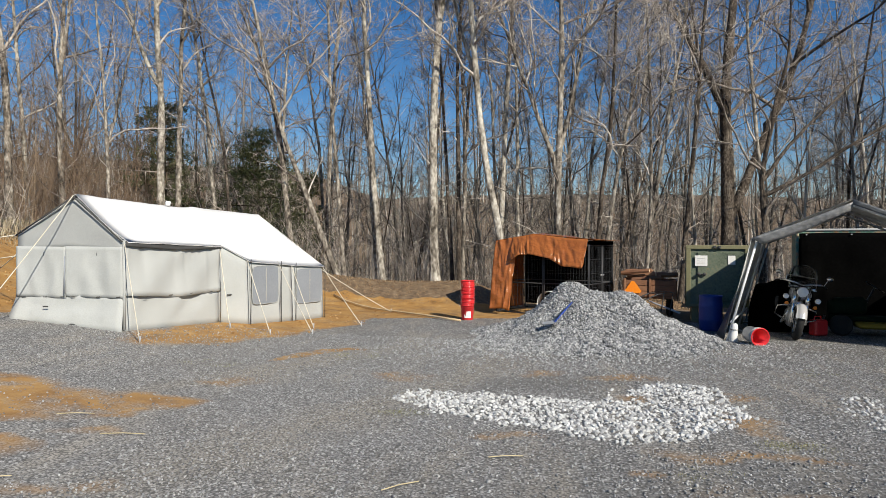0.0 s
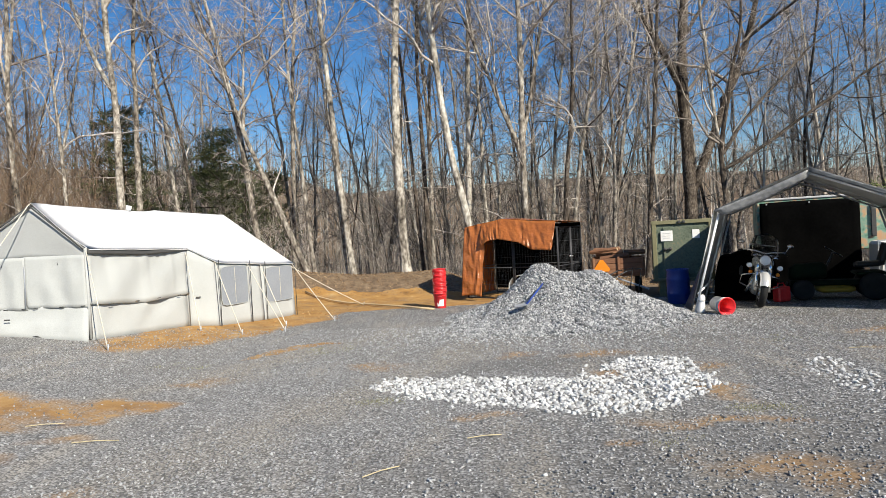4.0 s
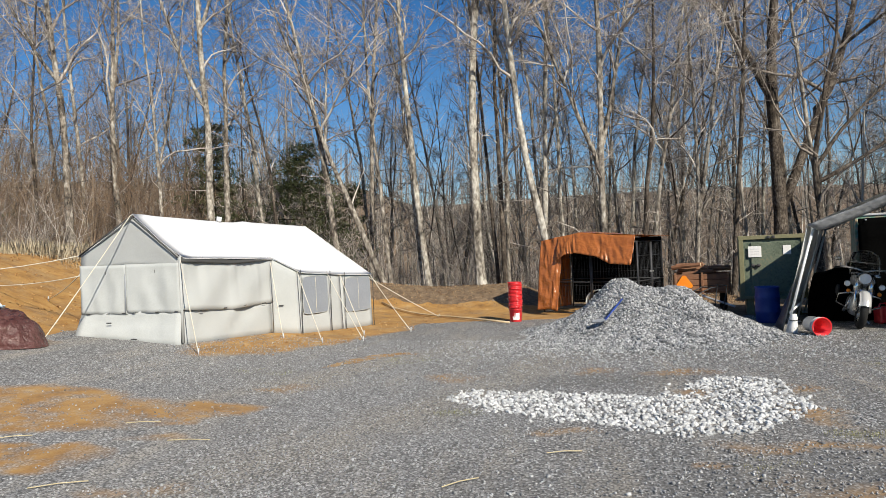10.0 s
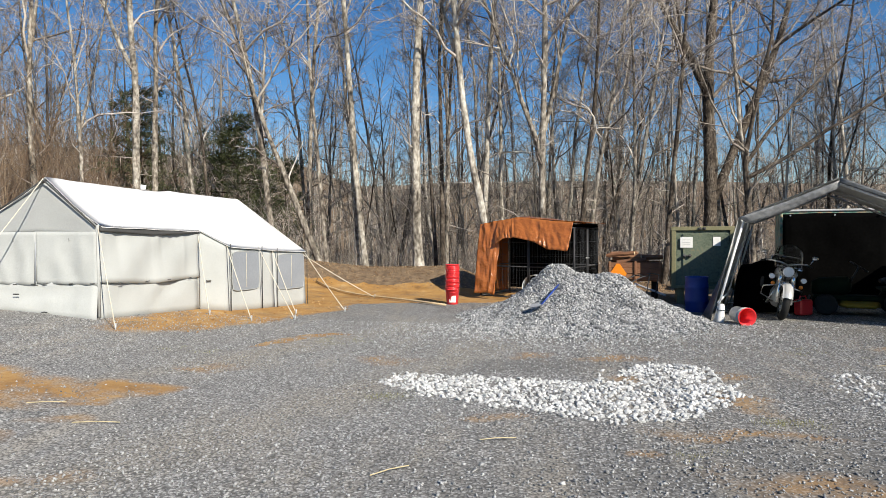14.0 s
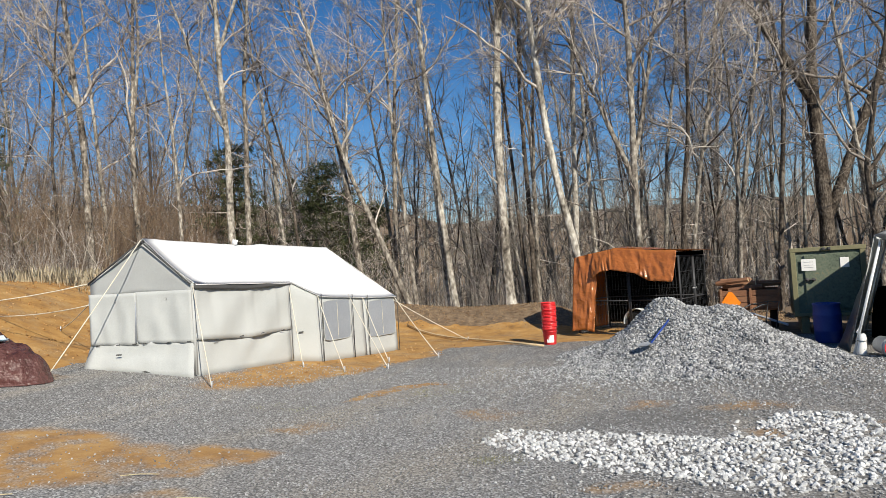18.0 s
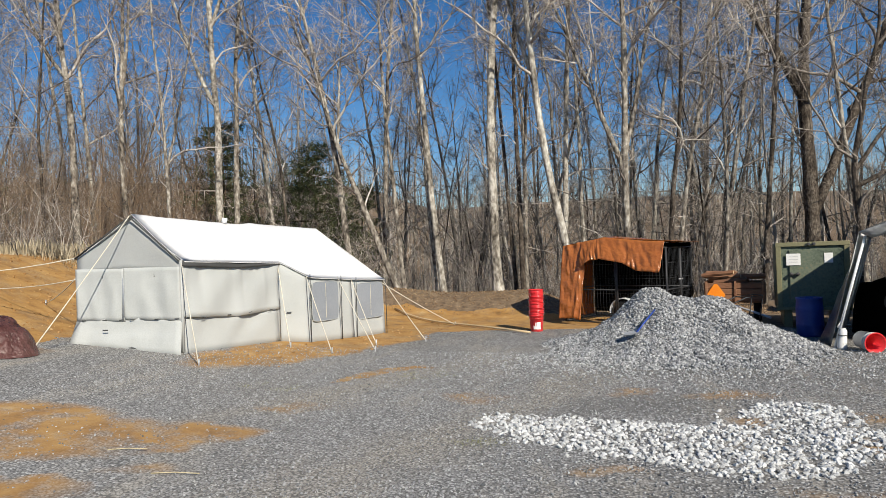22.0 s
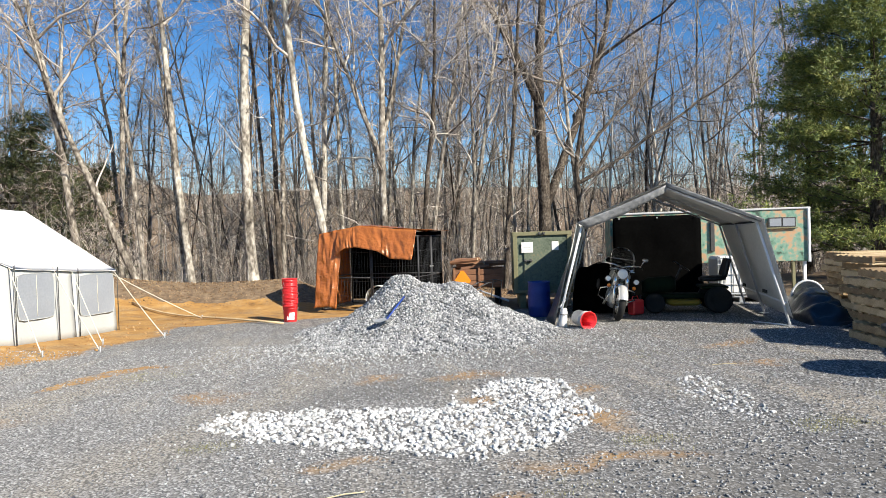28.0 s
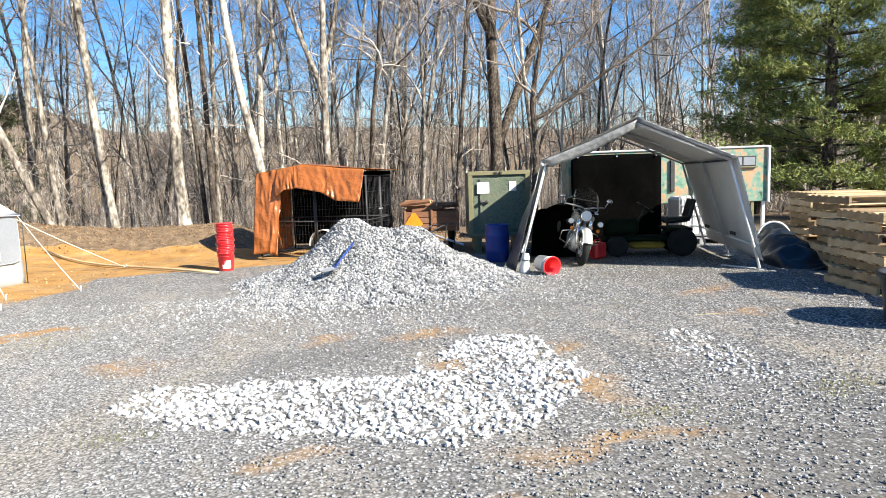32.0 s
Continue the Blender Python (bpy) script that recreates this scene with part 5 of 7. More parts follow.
# weight bag at the near leg
sandbag = thing("weight_bag", pose(4.58, 11.43, 0.0, 0, 0, -20) @ Matrix.Scale(0.75, 4), "white plastic weight bag tied round a canopy leg", "bag")
V, F = lathe_data([(0.0, 0.0), (0.085, 0.0), (0.1, 0.05), (0.09, 0.16), (0.07, 0.26), (0.075, 0.36), (0.045, 0.44), (0.0, 0.45)], 12)
V = [(x * (1 + 0.2 * noise.noise(Vector((x * 9, y * 9, z * 6)))) + 0.1 * z, y * 0.8, z) for x, y, z in V]
mpart("bag", V, F, WHITE_LABEL, sandbag, "", True)
mpart("tie", *tube_data([(0.028 + 0.085 * math.cos(a), 0.07 * math.sin(a), 0.3) for a in np.linspace(0, 6.28, 13)], 0.008, 5), DARK_TRIM, sandbag, "dark tie")

# ---------------------------------------------------------------- motorcycle under the canopy
bike = thing("motorcycle", pose(5.8, 11.85, 0.0, 0, 0, -106) @ Matrix.Rotation(radians(-10), 4, "X") @ Matrix.Scale(0.97, 4), "silver cruiser motorcycle with a windscreen parked under the canopy", "motorcycle")
# local axes: x ahead, z up; the front wheel stands at the origin


def wheel(cx, r, w, name, steer=0.0):
    rot = Matrix.Translation((cx, 0, r)) @ Matrix.Rotation(radians(steer), 4, "Z")
    prof = [(r * 0.68, -w * 0.4), (r * 0.86, -w * 0.5), (r * 0.97, -w * 0.3), (r, 0), (r * 0.97, w * 0.3), (r * 0.86, w * 0.5), (r * 0.68, w * 0.4)]
    V, F = lathe_data(prof, 28)
    wh = hang(new(name), bike)
    V = [rot @ Vector((x, z, y)) for x, y, z in V]
    me = mesh_from("tyre", V, F, RUBBER, True)
    wh2 = hang(new(name, me), bike)
    bpy.data.objects.remove(wh)
    tagged(wh2, "black tyre on a wire wheel")
    V, F = lathe_data([(r * 0.62, -w * 0.36), (r * 0.7, -w * 0.4), (r * 0.7, w * 0.4), (r * 0.62, w * 0.36), (r * 0.62, -w * 0.36)], 28)
    mpart("rim", [rot @ Vector((x, z, y)) for x, y, z in V], F, CHROME, wh2, "chrome rim", True)
    sp = []
    for i in range(20):
        a = 2 * math.pi * i / 20
        b = a + (0.5 if i % 2 else -0.5)
        sp.append((np.array([rot @ Vector((0.05 * math.cos(b), 0.03 * (1 if i % 2 else -1), 0.05 * math.sin(b))), rot @ Vector((r * 0.64 * math.cos(a), 0, r * 0.64 * math.sin(a)))]), 0.0035, 3))
    mpart("spokes", *tubes(sp), CHROME, wh2)
    V, F = lathe_data([(0.0, -0.07), (0.06, -0.07), (0.06, 0.07), (0.0, 0.07)], 14)
    mpart("hub", [rot @ Vector((x, z, y)) for x, y, z in V], F, CHROME, wh2)
    V, F = lathe_data([(0.06, 0.075), (0.145, 0.075), (0.145, 0.08), (0.06, 0.08)], 22)
    mpart("brake_disc", [rot @ Vector((x, z, y)) for x, y, z in V], F, GALV, wh2)
    return wh2


def fender(cx, r, w, a0, a1, mat, label):
    V, F = [], []
    n, m = 14, 6
    for i in range(n + 1):
        a = radians(a0 + (a1 - a0) * i / n)
        for j in range(m + 1):
            v = -1 + 2 * j / m
            rr = r * (1.0 - 0.16 * abs(v) ** 3)
            V.append((cx + rr * math.cos(a), w * v, 0.33 + rr * math.sin(a)))
    k = len(V)
    V += [(cx + (x - cx) * 0.97, y * 0.95, 0.33 + (z - 0.33) * 0.97) for x, y, z in V]
    for i in range(n):
        for j in range(m):
            a, b, c, d = i * (m + 1) + j, (i + 1) * (m + 1) + j, (i + 1) * (m + 1) + j + 1, i * (m + 1) + j + 1
            F += [(a, b, c, d), (k + a, k + d, k + c, k + b)]
    for i in range(n):
        for j in (0, m):
            a, b = i * (m + 1) + j, (i + 1) * (m + 1) + j
            F.append((a, b, k + b, k + a))
    return mpart("fender", V, F, mat, bike, label, True)


def blob(name, stations, mat, parent, label="", n=12):
    """A rounded body lofted along x: stations of (x, z, half width, half height)."""
    V, F = [], []
    for x, z, hw, hh in stations:
        for i in range(n):
            a = 2 * math.pi * i / n
            ca, sa = math.cos(a), math.sin(a)
            m = (abs(ca) ** 2.6 + abs(sa) ** 2.6) ** (-1 / 2.6)
            V.append((x, hw * ca * m, z + hh * sa * m))
    for s in range(len(stations) - 1):
        for i in range(n):
            q = (i + 1) % n
            F.append((s * n + i, s * n + q, (s + 1) * n + q, (s + 1) * n + i))
    F += [tuple(range(n))[::-1], tuple((len(stations) - 1) * n + i for i in range(n))]
    return mpart(name, V, F, mat, parent, label, True)


wheel(0, 0.33, 0.13, "front_wheel")
wheel(-1.62, 0.33, 0.15, "rear_wheel")
fender(0, 0.375, 0.09, 18, 165, BIKE_PAINT, "silver front mudguard")
fender(-1.62, 0.39, 0.11, 10, 170, BIKE_PAINT, "silver rear mudguard")
for s in (-1, 1):
    mpart("fork", *tube_data([(0.0, s * 0.115, 0.31), (-0.34, s * 0.115, 1.0)], [0.032, 0.03], 10), CHROME, bike, "chrome fork leg", True)
    mpart("fork_cover", *tube_data([(-0.17, s * 0.115, 0.66), (-0.31, s * 0.115, 0.94)], 0.042, 10), CHROME, bike, "", True)
    V, F = lathe_data([(0.0, -0.07), (0.035, -0.06), (0.055, 0.0), (0.05, 0.03), (0.0, 0.035)], 14, "x")
    lamp = mpart("spot_lamp", [(x - 0.14, y + s * 0.27, z + 0.78) for x, y, z in V], F, CHROME, bike, "round chrome spot lamp", True)
    V, F = lathe_data([(0.0, 0.036), (0.045, 0.033)], 14, "x")
    mpart("lens", [(x - 0.14 + 0.004, y + s * 0.27, z + 0.78) for x, y, z in V], F, WHITE_PIPE, lamp, "clear lens")
    V, F = lathe_data([(0.0, -0.03), (0.03, -0.02), (0.036, 0.02), (0.0, 0.03)], 10, "x")
    mpart("indicator", [(x - 0.12, y + s * 0.24, z + 0.655) for x, y, z in V], F, material("amber_lens", [(0.6, 0.16, 0.02), (0.75, 0.25, 0.03)], 0.25, 4, 20, 0.0), bike, "amber indicator", True)
    mpart("handlebar", *tube_data([(-0.36, 0, 1.02), (-0.36, s * 0.14, 1.06), (-0.42, s * 0.33, 1.08), (-0.6, s * 0.43, 1.04)], 0.016, 8), CHROME, bike, "chrome handlebar", True)
    mpart("grip", *tube_data([(-0.52, s * 0.39, 1.06), (-0.63, s * 0.445, 1.035)], 0.021, 8), RUBBER, bike, "black grip", True)
    mpart("mirror_stem", *tube_data([(-0.48, s * 0.37, 1.07), (-0.44, s * 0.42, 1.2)], 0.007, 6), CHROME, bike, "", True)
    V, F = lathe_data([(0.0, 0.0), (0.035, 0.002), (0.05, 0.012), (0.04, 0.03), (0.0, 0.04)], 14, "x")
    mpart("mirror", [(x - 0.46, y * 1.25 + s * 0.44, z * 0.8 + 1.22) for x, y, z in V], F, CHROME, bike, "chrome mirror", True)
    mpart("crash_bar", *tube_data([(-0.5, s * 0.1, 0.62), (-0.5, s * 0.34, 0.56), (-0.52, s * 0.36, 0.4), (-0.55, s * 0.12, 0.28)], 0.016, 8), CHROME, bike, "chrome engine bar", True)
    mpart("exhaust", *tube_data([(-0.62, s * 0.1, 0.55), (-0.6, s * 0.17, 0.35), (-0.8, s * 0.18, 0.24), (-1.9, s * 0.2, 0.28)], [0.028, 0.03, 0.034, 0.045], 9), CHROME, bike, "chrome exhaust pipe", True)
    blob("saddlebag", [(-1.3, 0.58, 0.02, 0.1), (-1.36, 0.58, 0.09, 0.16), (-1.8, 0.58, 0.1, 0.17), (-1.92, 0.58, 0.05, 0.12)], BLACK_PLASTIC, bike, "black saddlebag").location.y = s * 0.27
    mpart("cylinder", *tube_data([(-0.72 + 0.12 * s, 0, 0.45), (-0.72 + 0.26 * s, 0, 0.72)], [0.09, 0.085], 12), CHROME, bike, "finned engine cylinder", True)
V, F = lathe_data([(0.0, -0.14), (0.06, -0.13), (0.1, -0.05), (0.105, 0.05), (0.1, 0.07), (0.0, 0.072)], 20, "x")
hl = mpart("headlamp", [(x - 0.22, y, z + 0.9) for x, y, z in V], F, CHROME, bike, "large round chrome headlamp", True)
V, F = lathe_data([(0.0, 0.085), (0.06, 0.08), (0.092, 0.07)], 20, "x")
mpart("lens", [(x - 0.216, y, z + 0.9) for x, y, z in V], F, WHITE_PIPE, hl, "clear headlamp lens", True)
mpart("nacelle", *tube_data([(-0.3, -0.16, 0.86), (-0.26, 0, 0.84), (-0.3, 0.16, 0.86)], 0.05, 8), BIKE_PAINT, bike, "silver fork shroud", True)
SCREEN = bpy.data.materials.new("clear_screen")
SCREEN.use_nodes = True
sb_ = SCREEN.node_tree.nodes["Principled BSDF"]
sb_.inputs["Base Color"].default_value, sb_.inputs["Roughness"].default_value = (0.8, 0.83, 0.85, 1), 0.08
sb_.inputs["Transmission Weight"].default_value, sb_.inputs["IOR"].default_value = 1.0, 1.45
V, F = [], []
for i in range(9):
    v = i / 8
    for j in range(9):
        u = -1 + j / 4
        w = 0.25 * (1 - 0.35 * max(0, v - 0.55) ** 1.5 * 3)
        V.append((-0.24 - 0.3 * v - 0.08 * u * u, w * u, 0.95 + 0.47 * v - (0.06 * u * u if i == 8 else 0)))
nV = len(V)
V += [(x - 0.006, y, z) for x, y, z in V]
for i in range(8):
    for j in range(8):
        a, b, c, d = i * 9 + j, i * 9 + j + 1, (i + 1) * 9 + j + 1, (i + 1) * 9 + j
        F += [(a, b, c, d), (nV + a, nV + d, nV + c, nV + b)]
ring_ids = [j for j in range(9)] + [i * 9 + 8 for i in range(1, 9)] + [72 + j for j in range(7, -1, -1)] + [i * 9 for i in range(7, 0, -1)]
for q in range(len(ring_ids)):
    a, b = ring_ids[q], ring_ids[(q + 1) % len(ring_ids)]
    F.append((a, nV + a, nV + b, b))
ws = mpart("windscreen", V, F, SCREEN, bike, "clear tall windscreen", True)
mpart("screen_brace", *tube_data([V[36], V[40], V[44]], 0.009, 6), CHROME, ws, "chrome brace")
blob("fuel_tank", [(-0.45, 0.83, 0.05, 0.07), (-0.55, 0.84, 0.14, 0.12), (-0.8, 0.84, 0.16, 0.13), (-1.0, 0.79, 0.1, 0.08)], BIKE_PAINT, bike, "silver fuel tank")
blob("seat", [(-0.98, 0.73, 0.09, 0.04), (-1.15, 0.7, 0.17, 0.06), (-1.4, 0.74, 0.16, 0.06), (-1.75, 0.78, 0.12, 0.05)], BLACK_PLASTIC, bike, "black leather seat")
blob("engine", [(-0.5, 0.38, 0.08, 0.14), (-0.6, 0.37, 0.15, 0.2), (-0.95, 0.37, 0.15, 0.2), (-1.05, 0.38, 0.1, 0.14)], GALV, bike, "metal engine case")
mpart("frame_tube", *tube_data([(-0.36, 0, 0.95), (-0.5, 0, 0.62), (-0.52, 0, 0.2), (-1.2, 0, 0.18), (-1.62, 0, 0.33)], 0.024, 8), BLACK_PLASTIC, bike, "black frame tube", True)
mpart("sissy_bar", *tube_data([(-1.75, -0.12, 0.7), (-1.9, -0.12, 1.15), (-1.92, 0, 1.22), (-1.9, 0.12, 1.15), (-1.75, 0.12, 0.7)], 0.011, 7), CHROME, bike, "chrome backrest bar", True)
blob("backrest", [(-1.86, 1.05, 0.1, 0.11), (-1.9, 1.06, 0.12, 0.13), (-1.93, 1.06, 0.1, 0.11)], BLACK_PLASTIC, bike, "black backrest pad")
mpart("side_stand", *tube_data([(-0.9, 0.1, 0.22), (-0.85, 0.3, 0.01)], 0.012, 6), GALV, bike)



# ---------------------------------------------------------------- ride-on mower
mower = thing("riding_mower", pose(7.85, 12.65, 0.0, 0, 0, 158), "dark green ride-on mower with a black seat in the canopy's shade", "mower")
GREEN_PAINT = material("mower_green", [(0.004, 0.01, 0.005), (0.008, 0.018, 0.008)], 0.8, 4, 30, 0.03, spec=0.15)
YELLOW = material("yellow_paint", [(0.22, 0.15, 0.01), (0.3, 0.2, 0.02)], 0.7, 4, 30, 0.03)
blob("bonnet", [(0.35, 0.55, 0.1, 0.12), (0.42, 0.56, 0.22, 0.17), (0.9, 0.53, 0.22, 0.17), (1.02, 0.5, 0.15, 0.12)], GREEN_PAINT, mower, "dark green bonnet")
part("chassis", boxes([((1.5, 0.36, 0.1), pose(0.25, 0, 0.32)), ((0.5, 0.75, 0.06), pose(-0.35, 0, 0.5))], 0.02), GREEN_PAINT, mower)
blob("deck", [(-0.1, 0.2, 0.3, 0.05), (0.0, 0.2, 0.5, 0.07), (0.45, 0.2, 0.5, 0.07), (0.55, 0.2, 0.3, 0.05)], YELLOW, mower, "yellow cutting deck")
blob("seat", [(-0.6, 0.68, 0.16, 0.05), (-0.5, 0.67, 0.22, 0.06), (-0.2, 0.66, 0.22, 0.06), (-0.12, 0.65, 0.17, 0.04)], BLACK_PLASTIC, mower, "black seat cushion")
V, F = cloth_data([(-0.56, -0.2, 0.7), (-0.56, 0.2, 0.7)], [(-0.66, -0.19, 1.06), (-0.66, 0.19, 1.06)], 8, 8, 0.012, 50, 0.09)
mpart("seat_back", V, F, BLACK_PLASTIC, mower, "black seat back", True)
mpart("steering_wheel", *tube_data([(0.22 + 0.17 * math.cos(a) * 0.85, 0.17 * math.sin(a), 0.92 + 0.1 * math.cos(a)) for a in np.linspace(0, 2 * math.pi, 21)], 0.014, 7), BLACK_PLASTIC, mower, "black steering wheel", True)
mpart("column", *tube_data([(0.36, 0, 0.62), (0.22, 0, 0.92)], 0.02, 7), BLACK_PLASTIC, mower)
for x, y, r, w in ((0.8, 0.36, 0.2, 0.16), (0.8, -0.36, 0.2, 0.16), (-0.4, 0.38, 0.26, 0.22), (-0.4, -0.38, 0.26, 0.22)):
    V, F = lathe_data([(r * 0.45, -w * 0.4), (r * 0.85, -w * 0.5), (r, -w * 0.3), (r, w * 0.3), (r * 0.85, w * 0.5), (r * 0.45, w * 0.4)], 20)
    tyre = mpart("wheel", [(a + x, c + y, b + r) for a, b, c in V], F, RUBBER, mower, "black rubber tyre", True)
    V, F = lathe_data([(0, -w * 0.25), (r * 0.46, -w * 0.3), (r * 0.46, w * 0.3), (0, w * 0.25)], 16)
    mpart("rim", [(a + x, c + y, b + r) for a, b, c in V], F, RUBBER, tyre, "dark rim")
red_can = thing("fuel_can", pose(6.55, 12.6, 0.0, 0, 0, 20), "red plastic fuel can in the shade behind the motorcycle", "fuel can")
part("body", boxes([((0.3, 0.2, 0.3), pose(0, 0, 0.15))], 0.03), RED_PLASTIC, red_can)
mpart("handle", *tube_data([(-0.1, 0, 0.3), (-0.08, 0, 0.36), (0.05, 0, 0.36), (0.07, 0, 0.3)], 0.015, 6), RED_PLASTIC, red_can)
mpart("spout", *tube_data([(0.11, 0, 0.3), (0.15, 0, 0.38)], 0.02, 8), BLACK_PLASTIC, red_can, "black spout")

# ---------------------------------------------------------------- blue barrel
barrel = thing("barrel", pose(4.72, 13.15, land_at(4.72, 13.15)), "blue plastic barrel standing beside the canopy", "barrel")
V, F = lathe_data([(0.0, 0), (0.2, 0.0), (0.215, 0.03), (0.225, 0.2), (0.232, 0.22), (0.225, 0.24), (0.225, 0.48), (0.232, 0.5), (0.225, 0.52), (0.215, 0.66), (0.225, 0.68), (0.225, 0.71), (0.205, 0.71), (0.2, 0.68), (0.0, 0.68)], 28)
mpart("body", V, F, BLUE_PLASTIC, barrel, "", True)
for s in (-1, 1):
    mpart("bung", *tube_data([(0.1 * s, 0, 0.678), (0.1 * s, 0, 0.7)], 0.03, 10), BLACK_PLASTIC, barrel, "black bung")

# ---------------------------------------------------------------- olive shelter box
SHELTER = material("camouflage_paint", [(0.045, 0.06, 0.04), (0.1, 0.125, 0.085), (0.13, 0.155, 0.11), (0.2, 0.165, 0.085)], 0.6, 1.1, 25, 0.08, spread=0.3)
CAMO = material("faded_camouflage", [(0.04, 0.07, 0.05), (0.13, 0.25, 0.18), (0.18, 0.31, 0.24), (0.42, 0.3, 0.19), (0.48, 0.27, 0.14)], 0.55, 1.6, 9, 0.08, spread=0.24)
SH = pose(4.66, 14.75, 0.0, 0, 0, -14) @ Matrix.Diagonal((0.97, 1.03, 1.0, 1))
shelter = thing("shelter_box", SH, "olive green steel shelter box with white placards", "equipment shelter")
part("body", boxes([((1.36, 1.2, 1.38), pose(0.68, 0.62, 1.03))], 0.015), SHELTER, shelter)
for nm, size, at in (("edge", (1.38, 0.06, 0.09), (0.68, 0.0, 1.69)), ("edge", (1.38, 0.05, 0.07), (0.68, 0.0, 0.37)), ("edge", (0.1, 0.05, 1.3), (0.05, 0.0, 1.03)), ("edge", (0.1, 0.05, 1.3), (1.31, 0.0, 1.03))):
    part(nm, boxes([(size, pose(*at))], 0.008), OLIVE, shelter)
door = part("door", boxes([((1.0, 0.03, 1.1), pose(0.75, -0.001, 1.03))], 0.01), SHELTER, shelter, "framed access door")
part("placard", boxes([((0.27, 0.012, 0.24), pose(0.33, -0.024, 1.38))], 0.003), WHITE_LABEL, shelter, "white placard")
for z in (1.44, 1.38, 1.33):
    part("print_bar", boxes([((0.17, 0.004, 0.008), pose(0.33, -0.033, z))]), GREY_PLASTIC, shelter)
part("placard", boxes([((0.16, 0.012, 0.2), pose(0.98, -0.024, 1.4))], 0.003), WHITE_LABEL, shelter, "smaller pale placard")
for x, z in ((0.62, 1.69), (0.72, 1.69)):
    part("catch", boxes([((0.06, 0.05, 0.06), pose(x, -0.045, z))], 0.01), DARK_TRIM, shelter, "dark catch")
for x in (0.28, 0.4):
    mpart("knob", *tube_data([(x, -0.01, 1.08), (x, -0.07, 1.08)], [0.035, 0.04], 10), DARK_TRIM, shelter, "black knob", True)
mpart("handle", *tube_data([(0.25, -0.06, 1.08), (0.44, -0.06, 1.08)], 0.014, 6), DARK_TRIM, shelter, "black handle bar")
for x in (0.2, 1.15):
    part("skid", boxes([((0.16, 1.1, 0.36), pose(x, 0.6, 0.16))], 0.01), OLIVE, shelter)

# ---------------------------------------------------------------- camouflage box trailer behind the canopy
TR = pose(11.78, 14.12, 0.0, 0, 0, 161)       # x runs along the side facing the yard, away from its near end
trailer = thing("box_trailer", TR, "box trailer in faded green and tan camouflage paint", "trailer")
part("body", boxes([((4.6, 1.5, 1.24), pose(2.3, -0.78, 1.46))], 0.015), CAMO, trailer)
part("roof", boxes([((4.66, 1.56, 0.05), pose(2.3, -0.78, 2.105))], 0.012), GREY_PLASTIC, trailer, "pale roof edge")
for x in (0.02, 1.72, 4.58):
    part("corner_post", boxes([((0.06, 0.06, 1.28), pose(x, 0.0, 1.46))], 0.012), WHITE_PIPE if x < 1 else CAMO, trailer)
win = part("window", boxes([((0.62, 0.04, 0.24), pose(0.62, 0.0, 1.78))], 0.006), DARK_TRIM, trailer, "sliding window")
part("pane", boxes([((0.26, 0.012, 0.18), pose(0.47, 0.024, 1.78))]), MESH_WIN, win)
part("pane", boxes([((0.26, 0.012, 0.18), pose(0.77, 0.024, 1.78))]), MESH_WIN, win)
part("frame", boxes([((0.68, 0.05, 0.03), pose(0.62, 0.01, 1.645))], 0.004), OLIVE, win, "brown sill")
part("vent", boxes([((0.1, 0.05, 0.75), pose(2.2, 0.0, 1.5))], 0.01), DARK_TRIM, trailer, "dark upright vent")
for x in (0.7, 1.5):
    V, F = lathe_data([(0.12, -0.09), (0.3, -0.1), (0.34, -0.05), (0.34, 0.05), (0.3, 0.1), (0.12, 0.09)], 22)
    tw = mpart("wheel", [(a + x + 1.2, c - 0.35, b + 0.34) for a, b, c in V], F, RUBBER, trailer, "black tyre", True)
    V, F = lathe_data([(0, -0.04), (0.14, -0.06), (0.14, 0.06), (0, 0.04)], 16)
    mpart("rim", [(a + x + 1.2, c - 0.35, b + 0.34) for a, b, c in V], F, WHITE_PIPE, tw)
for x in (0.1, 0.35, 4.4):
    part("leg", boxes([((0.07, 0.07, 0.86), pose(x, -0.1, 0.42))], 0.006), WHITE_PIPE if x < 0.2 else OLIVE, trailer, "prop leg")
# sheet added so the canopy's dark interior is painted near-black
black_sheet = thing("black_tarpaulin", TR @ pose(3.3, 0.1, 0.0), "near-black sheet added for the dark space under the canopy", "tarpaulin")
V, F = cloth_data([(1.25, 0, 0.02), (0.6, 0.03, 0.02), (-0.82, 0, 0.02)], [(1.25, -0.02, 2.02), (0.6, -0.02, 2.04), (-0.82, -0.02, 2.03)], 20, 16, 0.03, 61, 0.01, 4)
mpart("sheet", V, F, SHADE_BLACK, black_sheet, "", True)
for x in (-0.7, 0.2, 1.1):
    mpart("eyelet", *tube_data([(x, 0.01, 1.99), (x, 0.03, 1.99)], 0.018, 8), GALV, black_sheet, "steel eyelet")

# mound added behind the motorcycle, its colour standing in for the dark interior
pile = thing("covered_pile", pose(6.2, 13.45, 0.0, 0, 0, -19), "near-black mound added for the dark space behind the motorcycle", "covered pile")
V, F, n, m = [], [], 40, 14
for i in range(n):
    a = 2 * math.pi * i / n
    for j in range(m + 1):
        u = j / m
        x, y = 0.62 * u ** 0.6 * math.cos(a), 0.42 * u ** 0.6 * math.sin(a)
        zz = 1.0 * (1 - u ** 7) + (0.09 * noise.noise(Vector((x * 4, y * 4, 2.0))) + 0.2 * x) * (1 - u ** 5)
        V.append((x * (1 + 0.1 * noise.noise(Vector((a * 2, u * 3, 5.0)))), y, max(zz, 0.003)))
